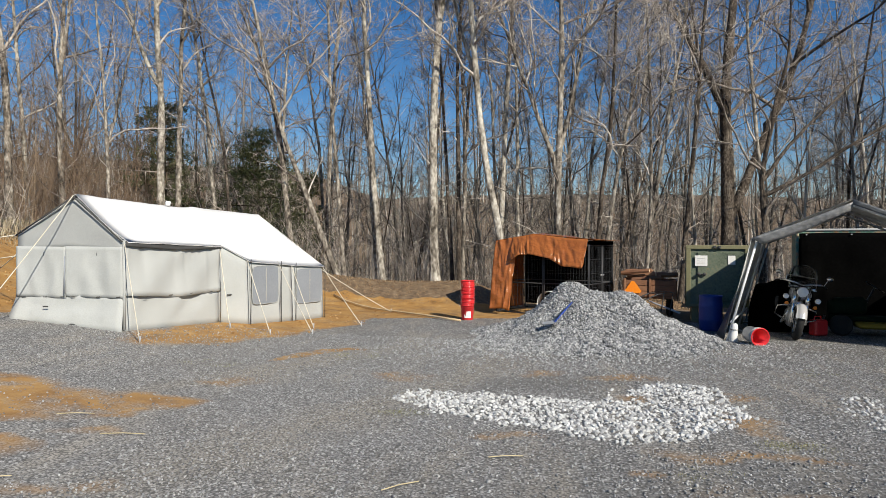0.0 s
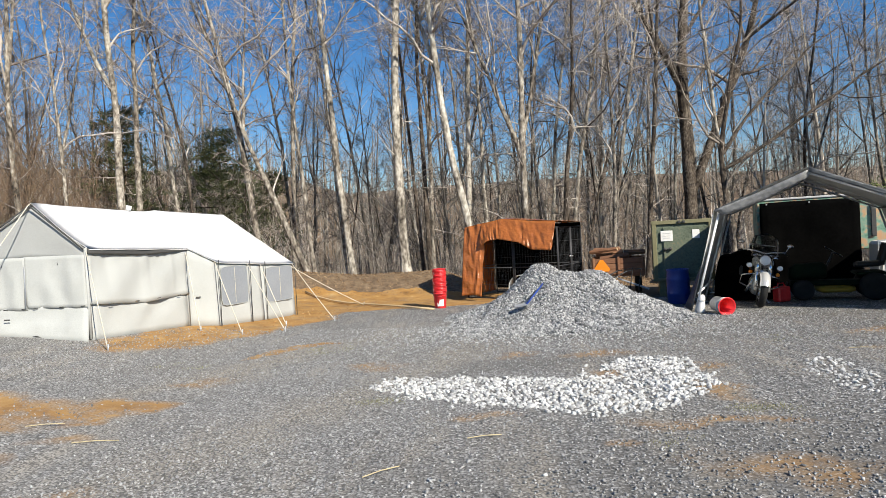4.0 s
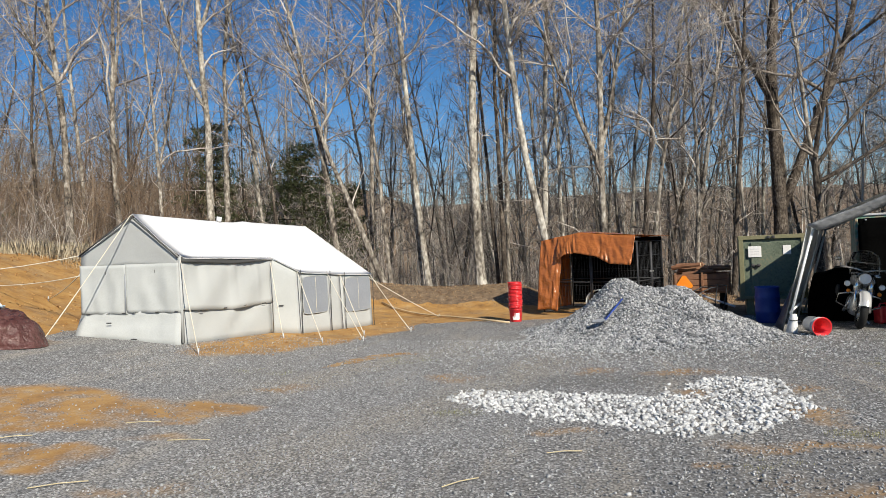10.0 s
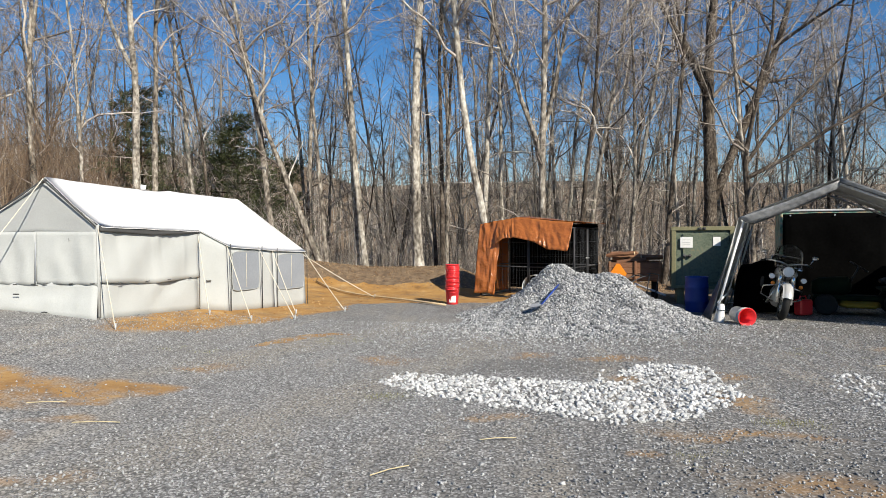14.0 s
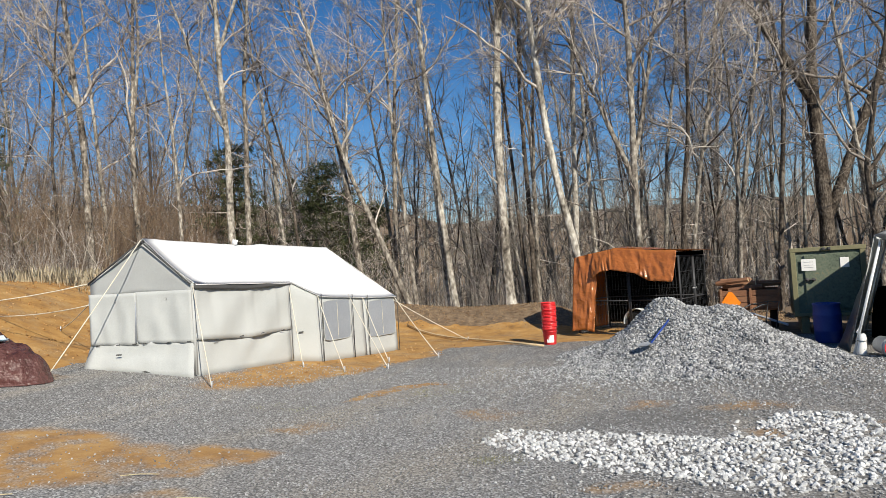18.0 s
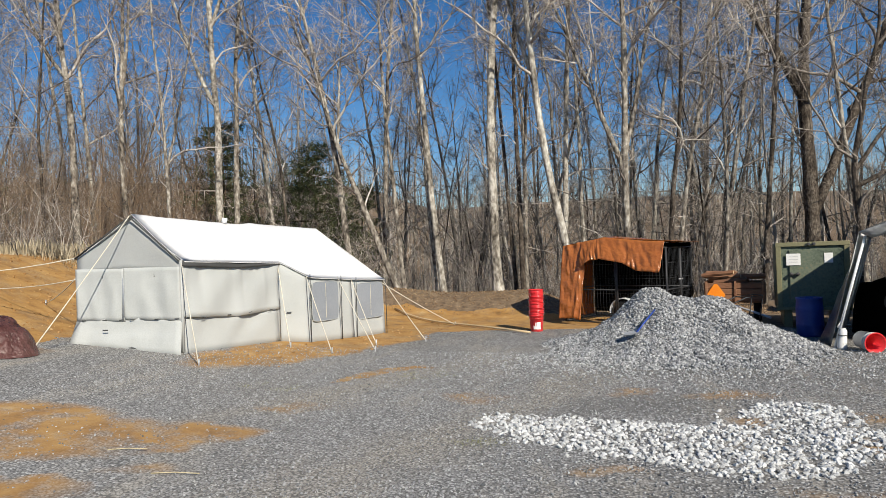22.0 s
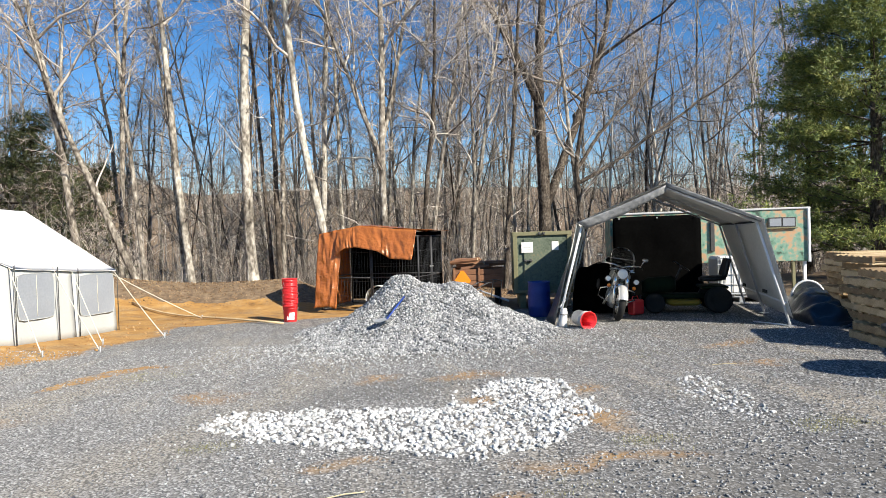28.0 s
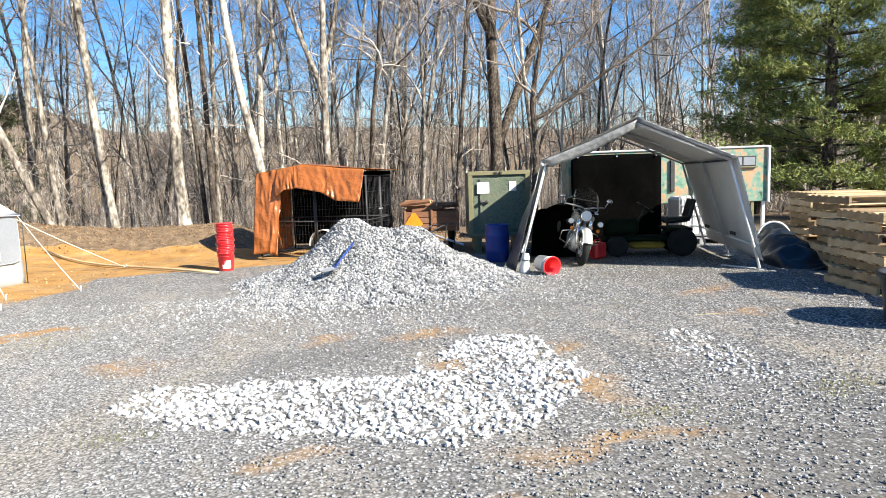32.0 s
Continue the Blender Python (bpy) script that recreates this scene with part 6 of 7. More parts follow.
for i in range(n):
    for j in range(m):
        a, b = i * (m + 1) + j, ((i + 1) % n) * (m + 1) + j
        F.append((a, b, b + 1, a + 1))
mpart("cover", V, F, SHADE_BLACK, pile, "", True)

# ---------------------------------------------------------------- white caged tank
TOTE = pose(9.7, 13.9, 0.0, 0, 0, -19)
tote = thing("caged_tank", TOTE, "white plastic liquid tank in a steel cage", "tank")
part("tank", boxes([((0.95, 0.95, 0.86), pose(0, 0.2, 0.6))], 0.06), WHITE_LABEL, tote, "white plastic tank")
part("skid", boxes([((1.0, 1.0, 0.03), pose(0, 0.2, 0.13)), ((0.1, 1.0, 0.12), pose(-0.44, 0.2, 0.06)), ((0.1, 1.0, 0.12), pose(0.44, 0.2, 0.06)), ((0.1, 1.0, 0.12), pose(0, 0.2, 0.06))], 0.005), GALV, tote)
for x in np.linspace(-0.49, 0.49, 7):
    mpart("cage_bar", *tube_data([(x, -0.3, 0.14), (x, -0.3, 1.06)], 0.01, 6), GALV, tote)
for z in (0.2, 0.42, 0.64, 0.86, 1.06):
    mpart("cage_bar", *tube_data([(-0.5, -0.305, z), (0.5, -0.305, z)], 0.01, 6), GALV, tote)

# ---------------------------------------------------------------- wooden cart with firewood
CART = pose(3.42, 15.62, land_at(3.4, 15.6), 0, 0, -15)
cart = thing("wooden_cart", CART, "brown wooden box cart with a slow-vehicle triangle", "cart")
part("floor", boxes([((1.25, 1.1, 0.04), pose(0.6, 0.58, 0.47))], 0.006), WOOD_OLD, cart)
for i in range(3):
    part("board", boxes([((1.25, 0.03, 0.125), pose(0.6, 0.0, 0.56 + 0.135 * i))], 0.006), WOOD_OLD, cart)
    part("board", boxes([((0.03, 1.1, 0.125), pose(0.0, 0.57, 0.56 + 0.135 * i))], 0.006), WOOD_OLD, cart)
    part("board", boxes([((0.03, 1.1, 0.125), pose(1.21, 0.57, 0.56 + 0.135 * i))], 0.006), WOOD_OLD, cart)
    part("board", boxes([((1.25, 0.03, 0.125), pose(0.6, 1.14, 0.56 + 0.135 * i))], 0.006), WOOD_OLD, cart)
for x in (0.03, 0.62, 1.18):
    part("stake", boxes([((0.05, 0.04, 0.5), pose(x, -0.035, 0.68))], 0.006), WOOD_OLD, cart)
ORANGE = material("orange_reflector", [(0.85, 0.2, 0.01), (0.95, 0.32, 0.02)], 0.35, 6, 40, 0.02)
V = [(x, y, z) for y in (-0.062, -0.052) for x, z in ((0.03, 0.58), (0.0, 0.63), (0.16, 0.87), (0.23, 0.87), (0.39, 0.63), (0.36, 0.58))]
V = [(x + 0.03, y, z) for x, y, z in V]
F = [tuple(range(6))[::-1], tuple(range(6, 12))] + [(i, (i + 1) % 6, 6 + (i + 1) % 6, 6 + i) for i in range(6)]
mpart("triangle", V, F, ORANGE, cart, "orange slow-vehicle triangle")
for x in (0.15, 1.05):
    V, F = lathe_data([(0.1, -0.07), (0.2, -0.08), (0.24, -0.04), (0.24, 0.04), (0.2, 0.08), (0.1, 0.07)], 20)
    mpart("wheel", [(c + x, a + 0.6, b + 0.24) for a, b, c in V], F, RUBBER, cart, "black tyre", True)
mpart("drawbar", *tube_data([(0.6, -0.1, 0.4), (1.3, -0.25, 0.15)], 0.025, 6), GALV, cart, "steel drawbar")
rl = random.Random(9)
for i in range(9):
    a = rl.uniform(-0.3, 0.3)
    x, y, z = rl.uniform(0.25, 0.95), rl.uniform(0.2, 0.95), 0.9 + 0.09 * (i // 3) + rl.uniform(-0.02, 0.02)
    lg = thing("log", CART @ pose(x, y, z, 0, rl.uniform(-6, 6), math.degrees(a)), "split firewood log lying in the cart", "log", "firewood in the cart")
    r = rl.uniform(0.045, 0.075)
    V, F = tube_data([(-0.34, 0, 0), (-0.1, 0.01, 0.005), (0.12, -0.008, 0), (0.34, 0, 0)], [r, r * 1.05, r * 0.95, r * 0.9], 7)
    mpart("bark", V, F, WOOD_OLD, lg, "", False)
    for s in (-1, 1):
        V, F = tube_data([(0.339 * s, 0, 0), (0.344 * s, 0, 0)], r * 0.86, 7)
        mpart("cut_end", V, F, WOOD_PALE, lg, "pale sawn end")
rack = thing("steel_rack", pose(3.95, 14.55, land_at(3.95, 14.5), 0, 0, 15), "bent dark steel tube rack leaning by the cart", "rack")
for y in (0.0, 0.4):
    mpart("hoop", *tube_data([(-0.4, y, 0.0), (-0.38, y, 0.45), (0.05, y, 0.62), (0.42, y, 0.66), (0.36, y, 0.3), (0.3, y, 0.0)], 0.014, 6), STEEL_DARK, rack, "dark bent tube", True)
for x, z in ((-0.38, 0.45), (0.05, 0.62), (0.42, 0.66)):
    mpart("bar", *tube_data([(x, 0, z), (x, 0.4, z)], 0.012, 6), STEEL_DARK, rack)

# ---------------------------------------------------------------- pallets
def pallet_at(m, label):
    p = thing("pallet", m, label, "pallet", "stacked wooden pallets")
    top_b = boxes([((1.2, 0.095, 0.018), Matrix())], 0.002)
    me = bpy.data.meshes.new("board")
    top_b.to_mesh(me)
    top_b.free()
    me.materials.append(WOOD_PALE)
    st = boxes([((0.04, 1.2, 0.09), Matrix())], 0.002)
    ms = bpy.data.meshes.new("stringer")
    st.to_mesh(ms)
    st.free()
    ms.materials.append(WOOD_PALE)
    for i in range(7):
        o = hang(new("board", me), p)
        o.location = (0.6, 0.05 + i * 0.1833, 0.117)
    for i in range(5):
        o = hang(new("board", me), p)
        o.location = (0.6, 0.05 + i * 0.275, 0.009)
    for i in range(3):
        o = hang(new("stringer", ms), p)
        o.location = (0.02 + i * 0.58, 0.6, 0.063)
    return p


rp = random.Random(21)
first = None
for cx, cy, turn, n, lean in ((7.68, 7.6, -20, 8, 0.012), (8.68, 9.0, -22, 9, 0.0), (9.85, 10.95, -24, 9, 0.0)):
    for i in range(n):
        m = pose(cx + rp.uniform(-0.1, 0.1) - lean * i, cy + rp.uniform(-0.1, 0.1) + lean * i, land_at(cx, cy) + 0.128 * i, 0, 0, turn + rp.uniform(-8, 8))
        if first is None:
            first = pallet_at(m, "pale wooden pallet in a loose stack on the gravel")
        else:
            copy_thing(first, m)
plank = thing("plank", pose(7.6, 7.35, 0.0), "thin wooden stick leaning against the pallets", "stick")
mpart("stick", *tube_data([(-0.1, 0.0, 0.1), (0.1, 0.04, 0.75), (0.26, 0.16, 1.36)], [0.016, 0.015, 0.012], 6), WOOD_PALE, plank)

# ---------------------------------------------------------------- black stock tank
tank = thing("stock_tank", pose(6.98, 6.27, 0.0, 0, 0, -40), "black oval plastic stock tank on the gravel", "tub")
prof = [(0.0, 0.015), (0.86, 0.015), (0.89, 0.0), (0.9, 0.02), (0.94, 0.25), (0.99, 0.47), (1.045, 0.475), (1.06, 0.5), (1.045, 0.525), (0.985, 0.525), (0.96, 0.47), (0.87, 0.05), (0.0, 0.045)]
V, F = lathe_data(prof, 48)
mpart("shell", [(x * 0.6, y * 0.52, z) for x, y, z in V], F, BLACK_PLASTIC, tank, "", True)
for u, w, z0, z1 in ((-2.42, 0.035, 0.06, 0.45), (-2.05, 0.05, 0.17, 0.3), (-1.88, 0.03, 0.14, 0.24)):
    a0, a1 = u - w * 1.1, u + w * 1.1
    V = []
    for a in (a0, (a0 + a1) / 2, a1):
        for z in (z0, z1):
            rr = 0.905 + 0.11 * z / 0.47
            V.append((0.605 * rr * math.cos(a), 0.525 * rr * math.sin(a), z))
    mpart("sticker", V, [(0, 2, 3, 1), (2, 4, 5, 3)], WHITE_LABEL, tank, "white printed sticker")

# dark bin with a white lid, and a pale stone, beside the tank
bin_ = thing("storage_bin", pose(8.35, 6.3, 0.0, 0, 0, -38), "dark storage bin with a flat white lid", "bin")
part("bin_body", boxes([((0.95, 0.62, 0.8), pose(0.2, 0, 0.4))], 0.04), BLACK_PLASTIC, bin_, "dark plastic body")
part("lid", boxes([((1.02, 0.68, 0.035), pose(0.2, 0, 0.82))], 0.012), WHITE_LABEL, bin_, "white lid")
rock = thing("rock", pose(7.25, 5.3, 0.0), "pale broken rock on the gravel", "rock")
bm = bmesh.new()
bmesh.ops.create_icosphere(bm, subdivisions=3, radius=0.2)
for v in bm.verts:
    v.co = v.co * (1 + 0.5 * noise.noise(v.co * 5)) + Vector((0, 0, 0.1))
    v.co.z = max(v.co.z, 0.0)
part("stone", bm, STONE_WHITE, rock)

# ---------------------------------------------------------------- covered boat by the canopy
boat = thing("covered_boat", pose(9.15, 11.3, 0.0), "dark tarpaulin spread over a small boat and goods by the canopy", "boat")
SPINE = np.array([(0.25, 0.1, 0.56), (-0.05, -0.55, 0.44), (-0.3, -1.1, 0.32), (-0.5, -1.5, 0.16), (-0.6, -1.75, 0.02)])
V, F, n, m = [], [], 60, 22
for i in range(n + 1):
    s = i / n * 4
    k = min(int(s), 3)
    c = SPINE[k] + (SPINE[k + 1] - SPINE[k]) * (s - k)
    w = (0.22 + 0.22 * math.sin(math.pi * min(1, 0.15 + i / n * 0.85)))
    for j in range(m + 1):
        a = math.pi * j / m
        ca, sa = math.cos(a), math.sin(a)
        p = Vector((c[0] - 0.87 * w * ca, c[1] + 0.5 * w * ca, c[2] * sa ** 0.75))
        q = p * 2.2
        p += Vector((0.05, 0.03, 0.1)) * (0.7 - 2 * abs(noise.noise(q))) * (0.3 + sa) + Vector((0.03, 0.02, 0.05)) * (0.6 - 2 * abs(noise.noise(q * 2.7))) * sa
        p.z = max(p.z - 0.03, 0.004)
        V.append(p)
for i in range(n):
    for j in range(m):
        F.append((i * (m + 1) + j, (i + 1) * (m + 1) + j, (i + 1) * (m + 1) + j + 1, i * (m + 1) + j + 1))
F.append(tuple(range(m + 1)))
mpart("cover", V, F, material("dark_blue_tarp", [(0.006, 0.008, 0.012), (0.012, 0.017, 0.026), (0.03, 0.04, 0.052)], 0.28, 3, 5, 0.3, bump_dist=0.04, spec=0.35), boat, "creased dark tarpaulin", True)
hoop = [(0.15 + 0.25 * math.cos(a), -0.1 - 0.12 * math.cos(a), 0.34 + 0.3 * math.sin(a)) for a in np.linspace(0, math.pi, 13)]
mpart("hoop", *tube_data(hoop, 0.022, 7), WHITE_PIPE, boat, "pale rim of the bow", True)

# ---------------------------------------------------------------- dark pickup truck
TK = pose(12.9, 11.85, 0.0, 0, 0, -111)       # x runs from its nose to its tail, y away from the yard
truck = thing("pickup_truck", TK, "dark pickup truck parked beyond the pallets", "truck")
TRUCK_PAINT = material("dark_truck_paint", [(0.008, 0.01, 0.014), (0.016, 0.02, 0.028)], 0.2, 2, 40, 0.02)
GLASS_DARK = material("dark_glass", [(0.01, 0.012, 0.014), (0.02, 0.024, 0.028)], 0.12, 3, 20, 0.0, spec=0.2)


def profile_body(name, prof, y0, y1, mat, label, parent, bev=0.03):
    bm = bmesh.new()
    a = [bm.verts.new((x, y0, z)) for x, z in prof]
    b = [bm.verts.new((x, y1, z)) for x, z in prof]
    bm.faces.new(a)
    bm.faces.new(b[::-1])
    for i in range(len(prof)):
        k = (i + 1) % len(prof)
        bm.faces.new((a[k], a[i], b[i], b[k]))
    bmesh.ops.bevel(bm, geom=list(bm.edges), offset=bev, segments=2, affect="EDGES")
    return part(name, bm, mat, parent, label, True)


def arch(cx, r):
    return [(cx + r * math.cos(a), 0.42 + r * math.sin(a)) for a in np.linspace(math.pi, 0, 9)]


prof = [(0.02, 0.5)] + arch(0.95, 0.44) + arch(4.35, 0.44) + [(5.5, 0.5), (5.52, 1.12), (3.75, 1.14), (1.65, 1.14), (0.3, 1.08), (0.04, 0.95)]
profile_body("body", prof, 0, 1.9, TRUCK_PAINT, "dark painted body", truck)
profile_body("cab", [(1.45, 1.1), (2.1, 1.74), (2.35, 1.8), (3.4, 1.8), (3.6, 1.7), (3.72, 1.1)], 0.1, 1.8, TRUCK_PAINT, "dark cab roof and pillars", truck, 0.04)
for nm, q in (("side_window", [(1.85, 1.16), (2.2, 1.66), (2.65, 1.7), (2.65, 1.16)]), ("side_window", [(2.75, 1.16), (2.75, 1.7), (3.38, 1.7), (3.5, 1.16)])):
    V = [(x, y, z) for y in (0.085, 0.098) for x, z in q]
    mpart(nm, V, [(3, 2, 1, 0), (4, 5, 6, 7)] + [(i, (i + 1) % 4, 4 + (i + 1) % 4, 4 + i) for i in range(4)], GLASS_DARK, truck, "dark side window")
V = [(1.5, 0.2, 1.17), (1.5, 1.7, 1.17), (2.06, 1.66, 1.72), (2.06, 0.24, 1.72), (1.49, 0.2, 1.18), (1.49, 1.7, 1.18), (2.05, 1.66, 1.73), (2.05, 0.24, 1.73)]
mpart("windscreen", V, [(0, 1, 2, 3), (7, 6, 5, 4), (0, 4, 5, 1), (1, 5, 6, 2), (2, 6, 7, 3), (3, 7, 4, 0)], GLASS_DARK, truck, "dark windscreen")
mir = part("mirror", boxes([((0.1, 0.24, 0.2), pose(1.85, -0.14, 1.32))], 0.03), TRUCK_PAINT, truck, "door mirror")
part("mirror_glass", boxes([((0.01, 0.18, 0.15), pose(1.795, -0.14, 1.32))], 0.004), CHROME, mir, "bright mirror glass")
for x in (2.5, 3.45):
    part("door_handle", boxes([((0.17, 0.03, 0.035), pose(x, -0.012, 1.0))], 0.008), CHROME, truck, "bright door handle")
part("running_board", boxes([((2.3, 0.16, 0.05), pose(2.65, -0.06, 0.36))], 0.015), BLACK_PLASTIC, truck)
for x in (0.95, 4.35):
    for y in (0.12, 1.78):
        V, F = lathe_data([(0.2, -0.1), (0.34, -0.12), (0.38, -0.07), (0.38, 0.07), (0.34, 0.12), (0.2, 0.1)], 26)
        tw = mpart("wheel", [(a + x, c + y, b + 0.38) for a, b, c in V], F, RUBBER, truck, "black tyre", True)
        V, F = lathe_data([(0, -0.06), (0.1, -0.08), (0.21, -0.1), (0.21, 0.1), (0, 0.06)], 20)
        mpart("rim", [(a + x, c + y, b + 0.38) for a, b, c in V], F, GALV, tw, "alloy rim", True)
part("headlamp", boxes([((0.08, 0.3, 0.16), pose(0.05, 0.25, 0.85))], 0.02), WHITE_LABEL, truck, "headlamp")
part("bumper", boxes([((0.14, 1.86, 0.2), pose(-0.02, 0.95, 0.58))], 0.04), CHROME, truck, "chrome bumper")

# ---------------------------------------------------------------- brown tarpaulin heap with bags
mound = thing("tarp_covered_heap", pose(-8.75, 8.0, land_at(-8.75, 8.0)), "heap of goods under a shiny brown tarpaulin", "covered heap")
V, F, n, m = [], [], 110, 40
for i in range(n):
    a = 2 * math.pi * i / n
    for j in range(m + 1):
        u = j / m
        rr = (u ** 0.8) * (1.25 + 0.12 * math.sin(3 * a + 1) + 0.07 * math.sin(7 * a))
        x, y = rr * math.cos(a) * 1.15, rr * math.sin(a) * 0.95
        z = (0.5 - 0.12 * math.cos(a) * u) * (1 - u ** 6) + land_at(-8.75 + x, 8 + y) - land_at(-8.75, 8.0)
        q = Vector((x * 1.6, y * 1.6, 3.0))
        crease = (1 - 2.2 * abs(noise.noise(q * 1.7 + Vector((5, 1, 0))))) * 0.09 + (1 - 2.2 * abs(noise.noise(q * 4.1))) * 0.045 + 0.025 * noise.noise(q * 9)
        z += (0.2 * noise.noise(q * 0.8) + crease - 0.06) * (1 - u ** 9)
        wr = 1 + (0.1 * noise.noise(Vector((a * 3, z * 3.0, 1))) if u > 0.75 else 0)
        z = max(z, land_at(-8.75 + x * wr, 8 + y * wr) - land_at(-8.75, 8.0) + 0.012)
        V.append((x * wr, y * wr, z))
for i in range(n):
    for j in range(m):
        a, b = i * (m + 1) + j, ((i + 1) % n) * (m + 1) + j
        F.append((a, b, b + 1, a + 1))
mpart("tarpaulin", V, F, BROWN_TARP, mound, "shiny brown tarpaulin with creases", True)
BAG_BLUE = material("blue_white_bag", [(0.25, 0.45, 0.6), (0.6, 0.7, 0.75), (0.75, 0.78, 0.78)], 0.4, 3.5, 20, 0.15, spread=0.4)
MV = np.array(V) + (-8.75, 8.0, land_at(-8.75, 8.0))


def on_mound(x, y):
    """Height of the tarpaulin at a place."""
    d = np.hypot(MV[:, 0] - x, MV[:, 1] - y)
    return float(MV[np.argsort(d)[:8], 2].max())


bag = thing("printed_bag", pose(-8.45, 8.4, on_mound(-8.45, 8.4)), "pale blue printed plastic bag draped over the tarpaulin", "bag")
quad = np.array([(-9.0, 8.5), (-8.55, 8.72), (-7.8, 8.25), (-8.05, 7.65)])
BV, BF, n = [], [], 12
for dz in (0.045, 0.028):
    for i in range(n + 1):
        for j in range(n + 1):
            u, v = i / n, j / n
            x, y = (quad[0] * (1 - u) + quad[1] * u) * (1 - v) + (quad[3] * (1 - u) + quad[2] * u) * v
            BV.append((x + 8.45, y - 8.4, on_mound(x, y) + dz + 0.02 * noise.noise(Vector((x * 6, y * 6, 2))) - on_mound(-8.45, 8.4)))
r = n + 1
for i in range(n):
    for j in range(n):
        a = i * r + j
        BF += [(a, a + 1, a + r + 1, a + r), (r * r + a, r * r + a + r, r * r + a + r + 1, r * r + a + 1)]
mpart("bag", BV, BF, BAG_BLUE, bag, "", True)
sack = thing("sack", pose(-9.1, 8.35, on_mound(-9.1, 8.35) + 0.06, 0, 5, 40), "tan rolled cloth lying on the tarpaulin", "cloth")
V, F = tube_data([(-0.5, 0, 0), (-0.2, 0.04, 0.03), (0.15, -0.03, 0.01), (0.45, 0, 0)], [0.06, 0.09, 0.08, 0.05], 10)
mpart("roll", V, F, material("tan_cloth", [(0.2, 0.16, 0.1), (0.34, 0.28, 0.19)], 0.9, 5, 30, 0.3), sack, "", True)

# ---------------------------------------------------------------- long pole and straws on the ground
pole = thing("timber_pole", pose(-2.0, 15.6, 0.2), "long thin timber pole lying on the clay", "pole")
ends = np.array(((-0.42, 13.75), (-4.3, 17.6)))
P = [v3(ends[0] + (ends[1] - ends[0]) * i / 8, 0) for i in range(9)]
P = [p + (0, 0, land_at(p[0], p[1]) + 0.05) for p in P]
mpart("pole", *tube_data(np.array(P) - (-2.0, 15.6, 0.2), 0.024, 8), WOOD_PALE, pole, "", True)
STRAW = material("dry_straw", [(0.4, 0.32, 0.18), (0.6, 0.52, 0.33)], 0.8, 4, 30, 0.0)
rz = random.Random(44)
for x, y, a, ln in ((0.57, 4.62, 12, 0.28), (-0.15, 3.9, 40, 0.3), (-2.75, 4.85, 4, 0.4), (-3.5, 5.3, 8, 0.35), (-4.3, 4.6, 20, 0.3), (5.2, 7.6, -8, 0.3), (-1.1, 3.3, 30, 0.25), (-3.1, 3.7, 25, 0.4), (1.3, 3.1, 20, 0.3)):
    s = thing("straw", pose(x, y, land_at(x, y) + 0.012, 0, 0, a), "dry pale straw stalk lying on the gravel", "straw", "straw on the gravel")
    mpart("stalk", *tube_data([(-ln / 2, 0, 0.004), (0, 0.02 * ln, 0.01), (ln / 2, 0, 0.004)], 0.0042, 5), STRAW, s)

# ---------------------------------------------------------------- woods behind, joined
def merged(name, protos, places, mat, label, category):
    """Copies of point-and-face sets, turned and sized, joined into one mesh."""
    VV, FF, o = [], [], 0
    for k, x, y, z, a, s in places:
        V, F = protos[k]
        c, sn = math.cos(a) * s, math.sin(a) * s
        W = np.stack([V[:, 0] * c - V[:, 1] * sn + x, V[:, 0] * sn + V[:, 1] * c + y, V[:, 2] * s + z], -1)
        VV.append(W)
        FF.append(F + o)
        o += len(V)
    V, F = np.concatenate(VV), np.concatenate(FF)
    me = bpy.data.meshes.new(name)
    me.vertices.add(len(V))
    me.vertices.foreach_set("co", V.reshape(-1))
    me.loops.add(F.size)
    me.polygons.add(len(F))
    me.loops.foreach_set("vertex_index", F.reshape(-1).astype(np.int32))
    me.polygons.foreach_set("loop_start", np.arange(0, F.size, F.shape[1], dtype=np.int32))
    me.update(calc_edges=True)
    me.materials.append(mat)
    return tagged(new(name, me), label, category, kind="stuff")


def simple_tree(seed, height, radius, count, sub):
    rng = np.random.default_rng(seed)
    b = Builder()
    d = np.array([rng.normal(0, 0.06), rng.normal(0, 0.06), 1.0])
    path = bent(rng, (0, 0, -0.4), d / np.linalg.norm(d), height, 7, 0.035, 0.01)
    rr = radius * np.linspace(1, 0.12, 8)
    b.tube(path, rr, 4)
    limbs(rng, b, path, rr, 0.2, count, height * 0.28, 0.65, sub, 0.16, 0.06)
    return b.triangles()


def brush(seed, height, stems):
    rng = np.random.default_rng(seed)
    b = Builder()
    for _ in range(stems):
        a = rng.uniform(0, 6.28)
        t = rng.uniform(0.05, 0.5)
        d = np.array([math.cos(a) * t, math.sin(a) * t, 1.0])
        p = bent(rng, (rng.normal(0, 0.15), rng.normal(0, 0.15), -0.05), d / np.linalg.norm(d), height * rng.uniform(0.5, 1), 4, 0.12, 0.0)
        b.tube(p, np.linspace(0.008, 0.003, 5), 3)
        limbs(rng, b, p, np.linspace(0.008, 0.003, 5), 0.2, 5, height * 0.4, 0.7, 1, 0.15, 0.03)
    return b.triangles()


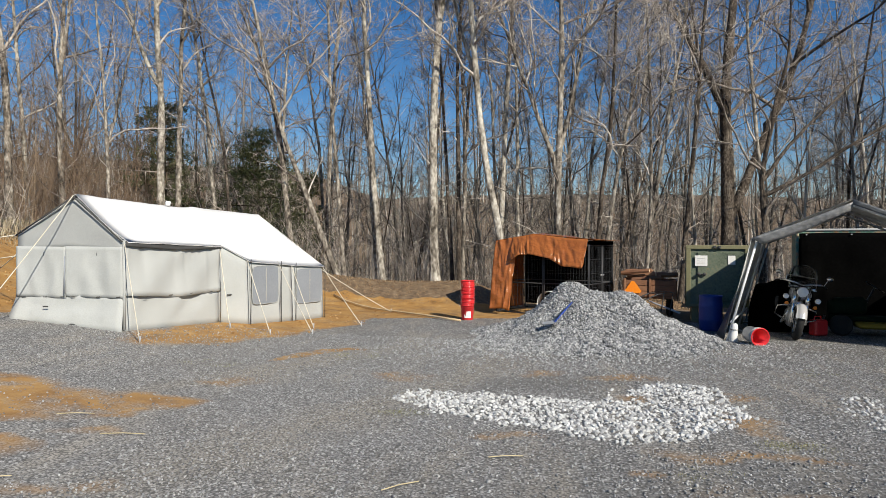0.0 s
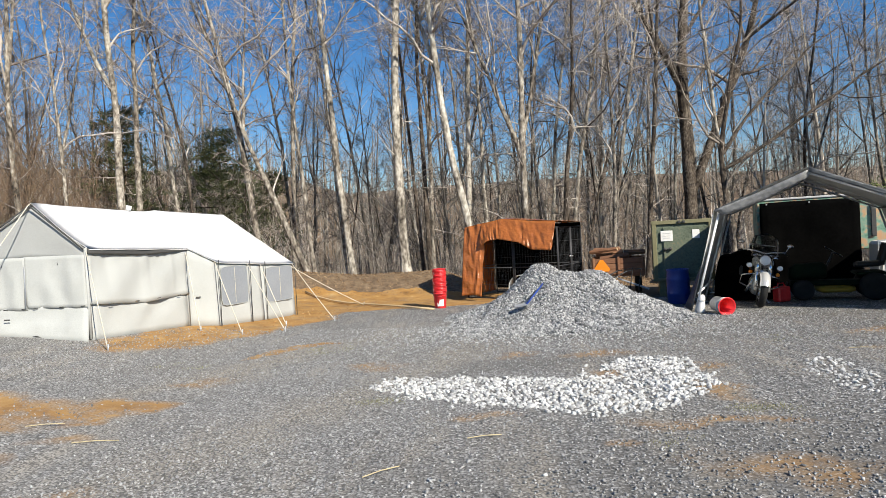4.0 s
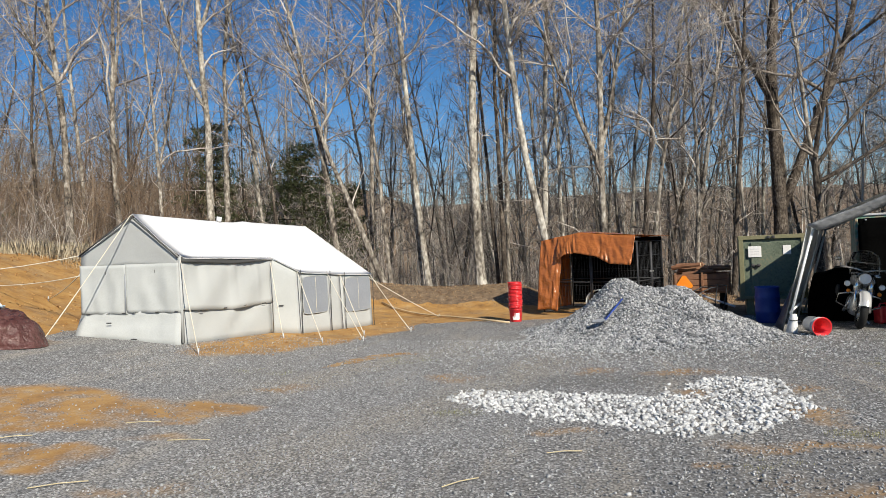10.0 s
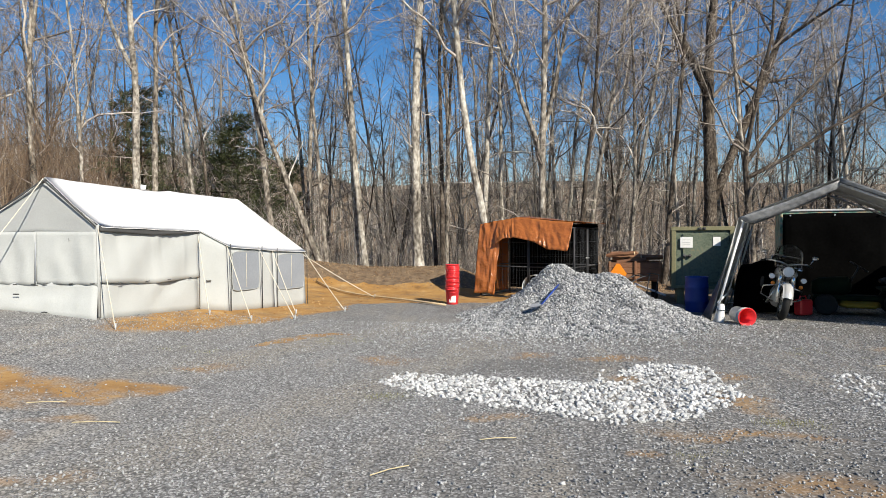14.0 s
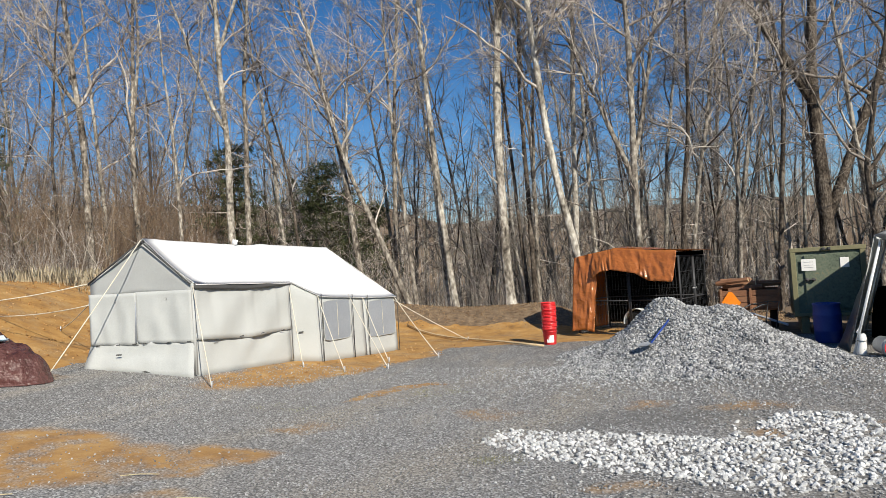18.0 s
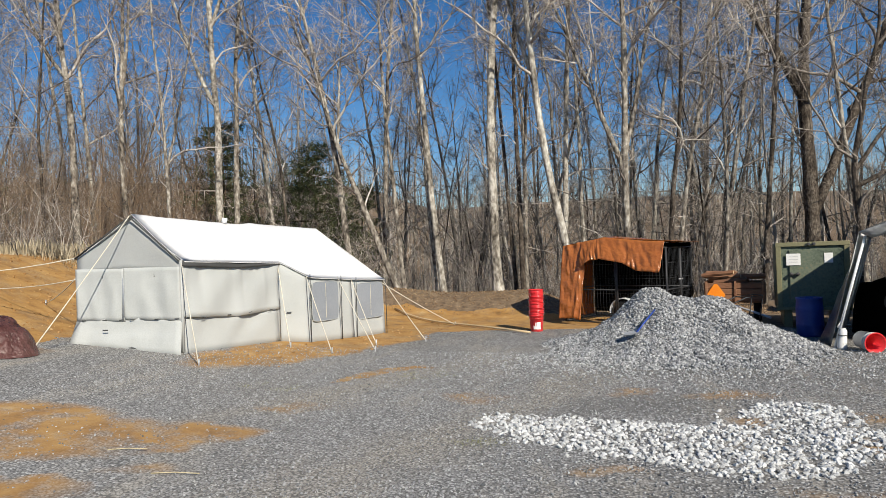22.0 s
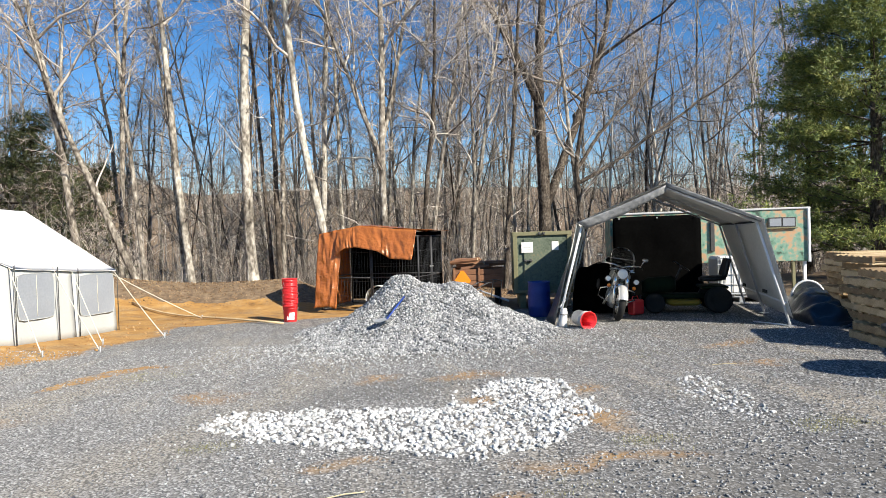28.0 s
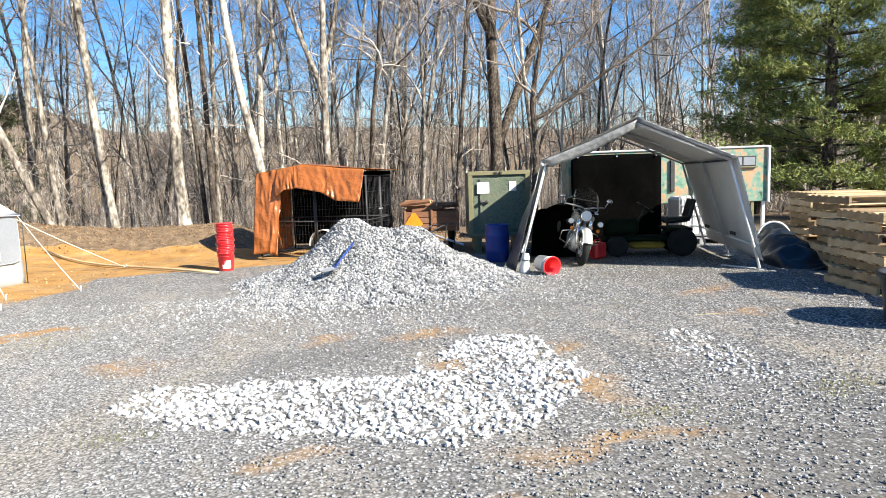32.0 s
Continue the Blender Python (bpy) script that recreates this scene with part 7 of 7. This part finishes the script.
rng = np.random.default_rng(8)
near = [simple_tree(200 + i, rng.uniform(9, 16), rng.uniform(0.06, 0.12), 12, 2) for i in range(10)]
spots = []
for _ in range(300):
    y = rng.uniform(24, 62)
    x = rng.uniform(-0.95, 1.3) * (y + 4)
    spots.append((int(rng.integers(10)), x, y, land_at(x, y), rng.uniform(0, 6.28), rng.uniform(0.8, 1.2)))
merged("woods", near, spots, FAR_TWIG, "dense bare winter woodland beyond the yard", "woods")
far = [simple_tree(300 + i, rng.uniform(9, 14), rng.uniform(0.07, 0.12), 9, 1) for i in range(8)]
spots = []
for _ in range(2000):
    y = rng.uniform(60, 230)
    x = rng.uniform(-1.0, 1.35) * (y + 5)
    spots.append((int(rng.integers(8)), x, y, land_at(x, y), rng.uniform(0, 6.28), rng.uniform(0.8, 1.2)))
merged("hillside_woods", far, spots, FAR_TWIG, "bare brown woodland on the far hillside", "woods")
shrubs = [brush(400 + i, rng.uniform(1.0, 2.4), 9) for i in range(8)]
spots = []
for _ in range(330):
    x = rng.uniform(-24, 30)
    y = rng.uniform(20, 30) + (0 if x < 9 else rng.uniform(-0.45, 0.2) * (x - 9))
    if x < -11:
        y = rng.uniform(15.5, 26)
    if 4 < x < 13 and y < 18.5:
        continue
    spots.append((int(rng.integers(8)), x, y, land_at(x, y), rng.uniform(0, 6.28), rng.uniform(0.7, 1.4)))
tall = [brush(430 + i, rng.uniform(5.5, 8.5), 12) for i in range(6)]
thicket = []
for _ in range(150):
    x = rng.uniform(-32, -12.8)
    y = rng.uniform(19.5, 30) + 0.35 * (x + 13)
    thicket.append((int(rng.integers(6)), x, y, land_at(x, y), rng.uniform(0, 6.28), rng.uniform(0.6, 1.15)))
merged("thicket", tall, thicket, SCRUB, "dense brown thicket of bare saplings along the field", "undergrowth")
merged("undergrowth", shrubs, spots, TWIG, "tangled bare undergrowth at the wood's edge", "undergrowth")


# tall dry grass on the bank
def tuft(seed, height, blades, spread=0.09):
    rg2 = np.random.default_rng(seed)
    V, F = [], []
    for _ in range(blades):
        a, t = rg2.uniform(0, 6.28), rg2.uniform(0.03, 0.35)
        bx2, by2 = rg2.normal(0, spread), rg2.normal(0, spread)
        h2 = height * rg2.uniform(0.5, 1.1)
        dx, dy = math.cos(a), math.sin(a)
        o = len(V)
        V += [(bx2 - dy * 0.003, by2 + dx * 0.003, -0.03), (bx2 + dy * 0.003, by2 - dx * 0.003, -0.03), (bx2 + dx * t * h2 * 0.4, by2 + dy * t * h2 * 0.4, h2 * 0.6), (bx2 + dx * t * h2, by2 + dy * t * h2, h2)]
        F += [(o, o + 1, o + 2), (o + 1, o + 3, o + 2), (o, o + 2, o + 3)]
    return np.array(V), np.array(F)


tufts = [tuft(500 + i, 0.42, 34, 0.42) for i in range(6)]
DRY = material("dry_grass", [(0.34, 0.27, 0.17), (0.48, 0.4, 0.27), (0.6, 0.53, 0.4)], 0.8, 0.5, 6, 0.0, islands=0.3)
spots = []
while len(spots) < 1000:
    x, y = rng.uniform(-28, -8), rng.uniform(14.5, 21)
    if x + 0.35 * y > -6.5:
        continue
    spots.append((int(rng.integers(6)), x, y, land_at(x, y), rng.uniform(0, 6.28), rng.uniform(0.45, 1.1)))
merged("dry_grass", tufts, spots, DRY, "tall dry straw-coloured grass along the bank", "grass")
green = [tuft(520 + i, 0.018, 40, 0.06) for i in range(3)]
GRASS = material("green_grass", [(0.16, 0.17, 0.05), (0.26, 0.26, 0.09), (0.38, 0.34, 0.17)], 0.8, 3, 20, 0.0, islands=0.3)
spots = []
for cx, cy, rr, n in ((4.62, 5.2, 0.16, 26), (2.98, 5.2, 0.14, 18), (-0.48, 6.0, 0.12, 14), (6.0, 5.6, 0.25, 12), (4.9, 8.6, 0.3, 8), (2.0, 4.4, 0.15, 6), (-1.9, 9.0, 0.3, 14), (-3.6, 8.2, 0.3, 6)):
    for _ in range(n):
        x, y = cx + rng.normal(0, rr), cy + rng.normal(0, rr * 0.6)
        spots.append((int(rng.integers(3)), x, y, land_at(x, y), rng.uniform(0, 6.28), rng.uniform(0.6, 1.2)))
merged("grass_tufts", green, spots, GRASS, "small tufts of short green grass in the gravel", "grass")


# fallen leaves on the low bank behind the yard
LEAF = material("fallen_leaves", [(0.1, 0.055, 0.025), (0.24, 0.15, 0.08), (0.4, 0.29, 0.17)], 0.85, 3, 12, 0.0, islands=0.5, spread=0.6)
lx, ly = rng.uniform(-9, 6, 9000), rng.uniform(17.4, 21.5, 9000)
lk = rng.random(9000) < np.clip((ly + 0.1 * lx - 17.0) / 1.5, 0, 1)
lx, ly = lx[lk], ly[lk]
chip_cloud("leaf_litter", rng, np.stack([lx, ly, land(lx, ly) + 0.01], -1), rng.uniform(0.03, 0.065, len(lx)), LEAF, None, "brown fallen leaves under the trees", "leaves")


# ---------------------------------------------------------------- evergreens
DARK_NEEDLES = material("dark_needles", [(0.025, 0.038, 0.014), (0.065, 0.082, 0.028), (0.14, 0.14, 0.055)], 0.7, 0.7, 6, 0.0, islands=0.3, spread=0.5)
def pine(name, seed, height, radius, whorls, reach, first, label, mat=None, dense=1.0):
    rg3 = np.random.default_rng(seed)
    t = thing(name, Matrix(), label, "pine tree", "evergreens")
    trunk = Builder()
    path = bent(rg3, (0, 0, -0.3), np.array([0, 0, 1.0]), height, 12, 0.012, 0.01)
    trunk.tube(path, radius * np.linspace(1, 0.1, 13), 9)
    limb = Builder()
    P = []
    for w in range(whorls):
        u = first + (0.99 - first) * w / whorls
        z = u * height
        kx = min(int(u * 12), 11)
        base = path[kx]
        ln = reach * (1 - u) ** 0.95 * rg3.uniform(0.8, 1.15) + 0.3
        for b in range(int(rg3.integers(4, 7))):
            a = rg3.uniform(0, 6.28)
            d = np.array([math.cos(a), math.sin(a), rg3.uniform(-0.05, 0.3)])
            q = bent(rg3, (base[0], base[1], z), d / np.linalg.norm(d), ln * rg3.uniform(0.6, 1.1), 6, 0.1, 0.02)
            limb.tube(q, np.linspace(0.035, 0.008, 7), 4)
            for k in range(2, 7):
                for _ in range(int(5 * dense)):
                    side = rg3.normal(0, 1, 3) * np.array([0.32, 0.32, 0.1]) * (0.6 + 0.1 * k)
                    P.append((q[k] + side, q[k] - q[k - 1]))
    hang(new("trunk", trunk.mesh("trunk", BARK_DARK)), t)
    tagged(hang(new("branchwork", limb.mesh("branchwork", BARK_DARK)), t), "dark branching limbs")
    # needle sprays: crossed slim blades round a point
    n = len(P)
    C = np.array([p for p, _ in P])
    D = np.array([d for _, d in P])
    D /= np.linalg.norm(D, axis=1)[:, None]
    B = 16
    dirs = D[:, None] * 0.55 + rg3.normal(0, 0.55, (n, B, 3)) + np.array([0, 0, 0.12])
    dirs /= np.linalg.norm(dirs, axis=2)[..., None]
    ln = rg3.uniform(0.07, 0.17, (n, B, 1))
    sidev = np.cross(dirs, rg3.normal(0, 1, (n, B, 3)))
    sidev /= np.linalg.norm(sidev, axis=2)[..., None]
    root = C[:, None] + rg3.normal(0, 0.05, (n, B, 3))
    V = np.stack([root - sidev * 0.01, root + sidev * 0.01, root + dirs * ln * 0.6 + sidev * 0.014, root + dirs * ln], 2).reshape(-1, 3)
    o = np.arange(n * B)[:, None] * 4
    F = np.concatenate([o + np.array([0, 1, 2]), o + np.array([0, 2, 3])])
    me = bpy.data.meshes.new("needles")
    me.vertices.add(len(V))
    me.vertices.foreach_set("co", V.reshape(-1))
    me.loops.add(F.size)
    me.polygons.add(len(F))
    me.loops.foreach_set("vertex_index", F.reshape(-1).astype(np.int32))
    me.polygons.foreach_set("loop_start", np.arange(0, F.size, 3, dtype=np.int32))
    me.update(calc_edges=True)
    me.materials.append(mat or NEEDLES)
    tagged(hang(new("needles", me), t), "tufts of green needles")
    return t


plant(pine("pine_tree", 701, 11.5, 0.24, 34, 5.4, 0.06, "broad green pine with drooping needled limbs", dense=2.6), 16.7, 17.3)
plant(pine("pine_tree", 702, 5.6, 0.12, 16, 2.2, 0.08, "green pine with sunlit yellowish needles"), 18.6, 15.5)
plant(pine("pine_tree", 703, 8, 0.15, 20, 3.0, 0.1, "dark green pine beyond the trailer"), 17.2, 20.8)
plant(pine("pine_tree", 704, 6.5, 0.1, 14, 2.2, 0.12, "dark slender evergreen among bare trees", mat=DARK_NEEDLES, dense=0.62), -13.2, 24.6)
plant(pine("pine_tree", 705, 6.5, 0.1, 16, 2.9, 0.1, "dark slender evergreen behind the tent", mat=DARK_NEEDLES, dense=0.8), -9.6, 25.4)
plant(pine("pine_tree", 706, 5.0, 0.09, 12, 1.6, 0.1, "dark evergreen behind the tent", mat=DARK_NEEDLES, dense=0.42), -8.0, 26.5)
plant(pine("pine_tree", 707, 7.0, 0.12, 14, 1.5, 0.15, "dark evergreen at the field's edge", mat=DARK_NEEDLES, dense=0.42), -21.0, 20.0)
plant(tree("bare_tree", 25, 16, 0.19, (0.0, 0), 0.25, 13, 0.3, 0.9, bark=BARK_PALE, label="pale-barked bare tree standing among the pines"), 20.7, 19.1)
RUSSET = material("russet_leaves", [(0.2, 0.07, 0.035), (0.34, 0.14, 0.075), (0.45, 0.22, 0.12)], 0.7, 1, 6, 0.0, islands=0.3)
plant(tree("bare_tree", 26, 12, 0.11, (0.0, 0), 0.2, 22, 0.3, 0.8, bark=BARK_GREY, twig=RUSSET, label="slim tree with russet budding twigs"), 19.5, 15.3)
plant(tree("bare_tree", 27, 13, 0.1, (0.05, 0), 0.2, 22, 0.3, 0.8, bark=BARK_GREY, twig=RUSSET, label="slim tree with russet budding twigs"), 21.2, 17.4)

# ---------------------------------------------------------------- clods on the bare clay
CLOD = material("clay_clods", [(0.24, 0.12, 0.04), (0.38, 0.21, 0.07), (0.5, 0.33, 0.16)], 0.95, 3, 20, 0.2, islands=0.5, spread=0.6)
rg = np.random.default_rng(61)
cx, cy = np.concatenate([rg.uniform(-15, -7.6, 2600), rg.uniform(-5.6, -2.0, 900)]), np.concatenate([rg.uniform(9.4, 15.5, 2600), rg.uniform(9.4, 16.5, 900)])
kk = (cx < -7.7) | (np.abs((cx + 4.1) * 0.954 - (cy - 12.2) * 0.3 - 0.35) < 0.75)
cx, cy = cx[kk], cy[kk]
csz = 0.015 + 0.06 * rg.random(len(cx)) ** 3
chip_cloud("clay_clods", rg, np.stack([cx, cy, land(cx, cy) + csz * 0.15], -1), csz, CLOD, None, "orange clods and small stones on the clay", "clods")

# ---------------------------------------------------------------- loose gravel on the yard
rg = np.random.default_rng(91)
px, py = rg.uniform(-6, 8, 80000), 2.0 + 9.5 * rg.random(80000) ** 1.4
keepm = (np.sin(px * 1.7 + 1) * np.sin(py * 1.3) + rg.normal(0, 0.9, len(px)) > -0.9) & ~((px < -2.6) & (py > 3.8) & (py < 6.8) & (rg.random(len(px)) < 0.8))
px, py = px[keepm], py[keepm]
sz = rg.uniform(0.01, 0.028, len(px)) * (1 + 0.5 * (rg.random(len(px)) > 0.93))
chip_cloud("loose_gravel", rg, np.stack([px, py, land(px, py) + sz * 0.22], -1), sz, STONE_GREY, None, "loose grey crushed stones over the yard", "gravel")

# ---------------------------------------------------------------- white stone strips, laid last
def near_line(x, y, pts):
    best = 9.0
    for (ax, ay, ra), (bx2, by2, rb2) in zip(pts, pts[1:]):
        dx, dy = bx2 - ax, by2 - ay
        u = min(1, max(0, ((x - ax) * dx + (y - ay) * dy) / (dx * dx + dy * dy)))
        d = math.hypot(x - ax - u * dx, y - ay - u * dy) / (ra + (rb2 - ra) * u)
        best = min(best, d)
    return best


def stone_bed(name, pts, count, lo, hi_, parts_max, label, seed):
    rs2 = random.Random(seed)
    bed = thing(name, pose(pts[0][0], pts[0][1], 0), label, "stones")
    meshes = [stone_mesh("stone", seed * 10 + i, STONE_WHITE) for i in range(7)]
    xs, ys = [p[0] for p in pts], [p[1] for p in pts]
    found = []
    tries = 0
    while len(found) < count and tries < count * 30:
        tries += 1
        x, y = rs2.uniform(min(xs) - 0.8, max(xs) + 0.8), rs2.uniform(min(ys) - 0.8, max(ys) + 0.8)
        d = near_line(x, y, pts) + 0.16 * noise.noise(Vector((x * 2.5, y * 2.5, seed))) + 0.12 * noise.noise(Vector((x * 8, y * 8, seed)))
        if d > 1.0 and rs2.random() > max(0.0, 0.05 * (1.5 - d)):
            continue
        if ((x - 1.95) / 0.2) ** 2 + ((y - 6.72) / 0.2) ** 2 < 1 and rs2.random() < 0.85:
            continue
        found.append((y, x, rs2.uniform(lo, hi_)))
    found.sort()
    rest = []
    for i, (y, x, s) in enumerate(found):
        z = land_at(x, y) + s * rs2.uniform(0.0, 0.2)
        if i < parts_max:
            o = hang(new("stone", meshes[i % 7]), bed)
            o.matrix_local = pose(x - pts[0][0], y - pts[0][1], z, rs2.gauss(0, 16), rs2.gauss(0, 16), rs2.uniform(0, 360)) @ Matrix.Scale(s, 4)
        else:
            rest.append((x, y, z, s))
    if rest:
        A = np.array(rest)
        base = [np.array([v.co[:] for v in me.vertices]) for me in meshes]
        fac = np.array([p.vertices[:] for p in meshes[0].polygons])
        rg4 = np.random.default_rng(seed)
        VV, FF = [], []
        nvv = len(base[0])
        for i, (x, y, z, s) in enumerate(A):
            q = Euler((rg4.normal(0, 0.4), rg4.normal(0, 0.4), rg4.uniform(0, 6.28))).to_matrix()
            VV.append(base[i % 7] @ np.array(q).T * s + (x - pts[0][0], y - pts[0][1], z))
            FF.append(fac + i * nvv)
        ob = mpart("loose_rubble", np.concatenate(VV), np.concatenate(FF).tolist(), STONE_WHITE_ISL, bed, "loose white stones")
        tagged(ob, kind="stuff")
    return bed


stone_bed("stone_strip", [(-0.28, 6.66, 0.36), (0.25, 6.4, 0.52), (1.0, 6.05, 0.6), (1.7, 5.85, 0.74), (2.25, 6.3, 0.72), (2.55, 7.1, 0.48)], 2700, 0.035, 0.078, 300, "strip of white limestone cobbles laid on the gravel", 17)
stone_bed("stone_patch", [(4.45, 6.95, 0.2), (4.25, 6.3, 0.3), (4.2, 5.8, 0.24)], 170, 0.03, 0.07, 110, "small patch of white limestone cobbles", 18)
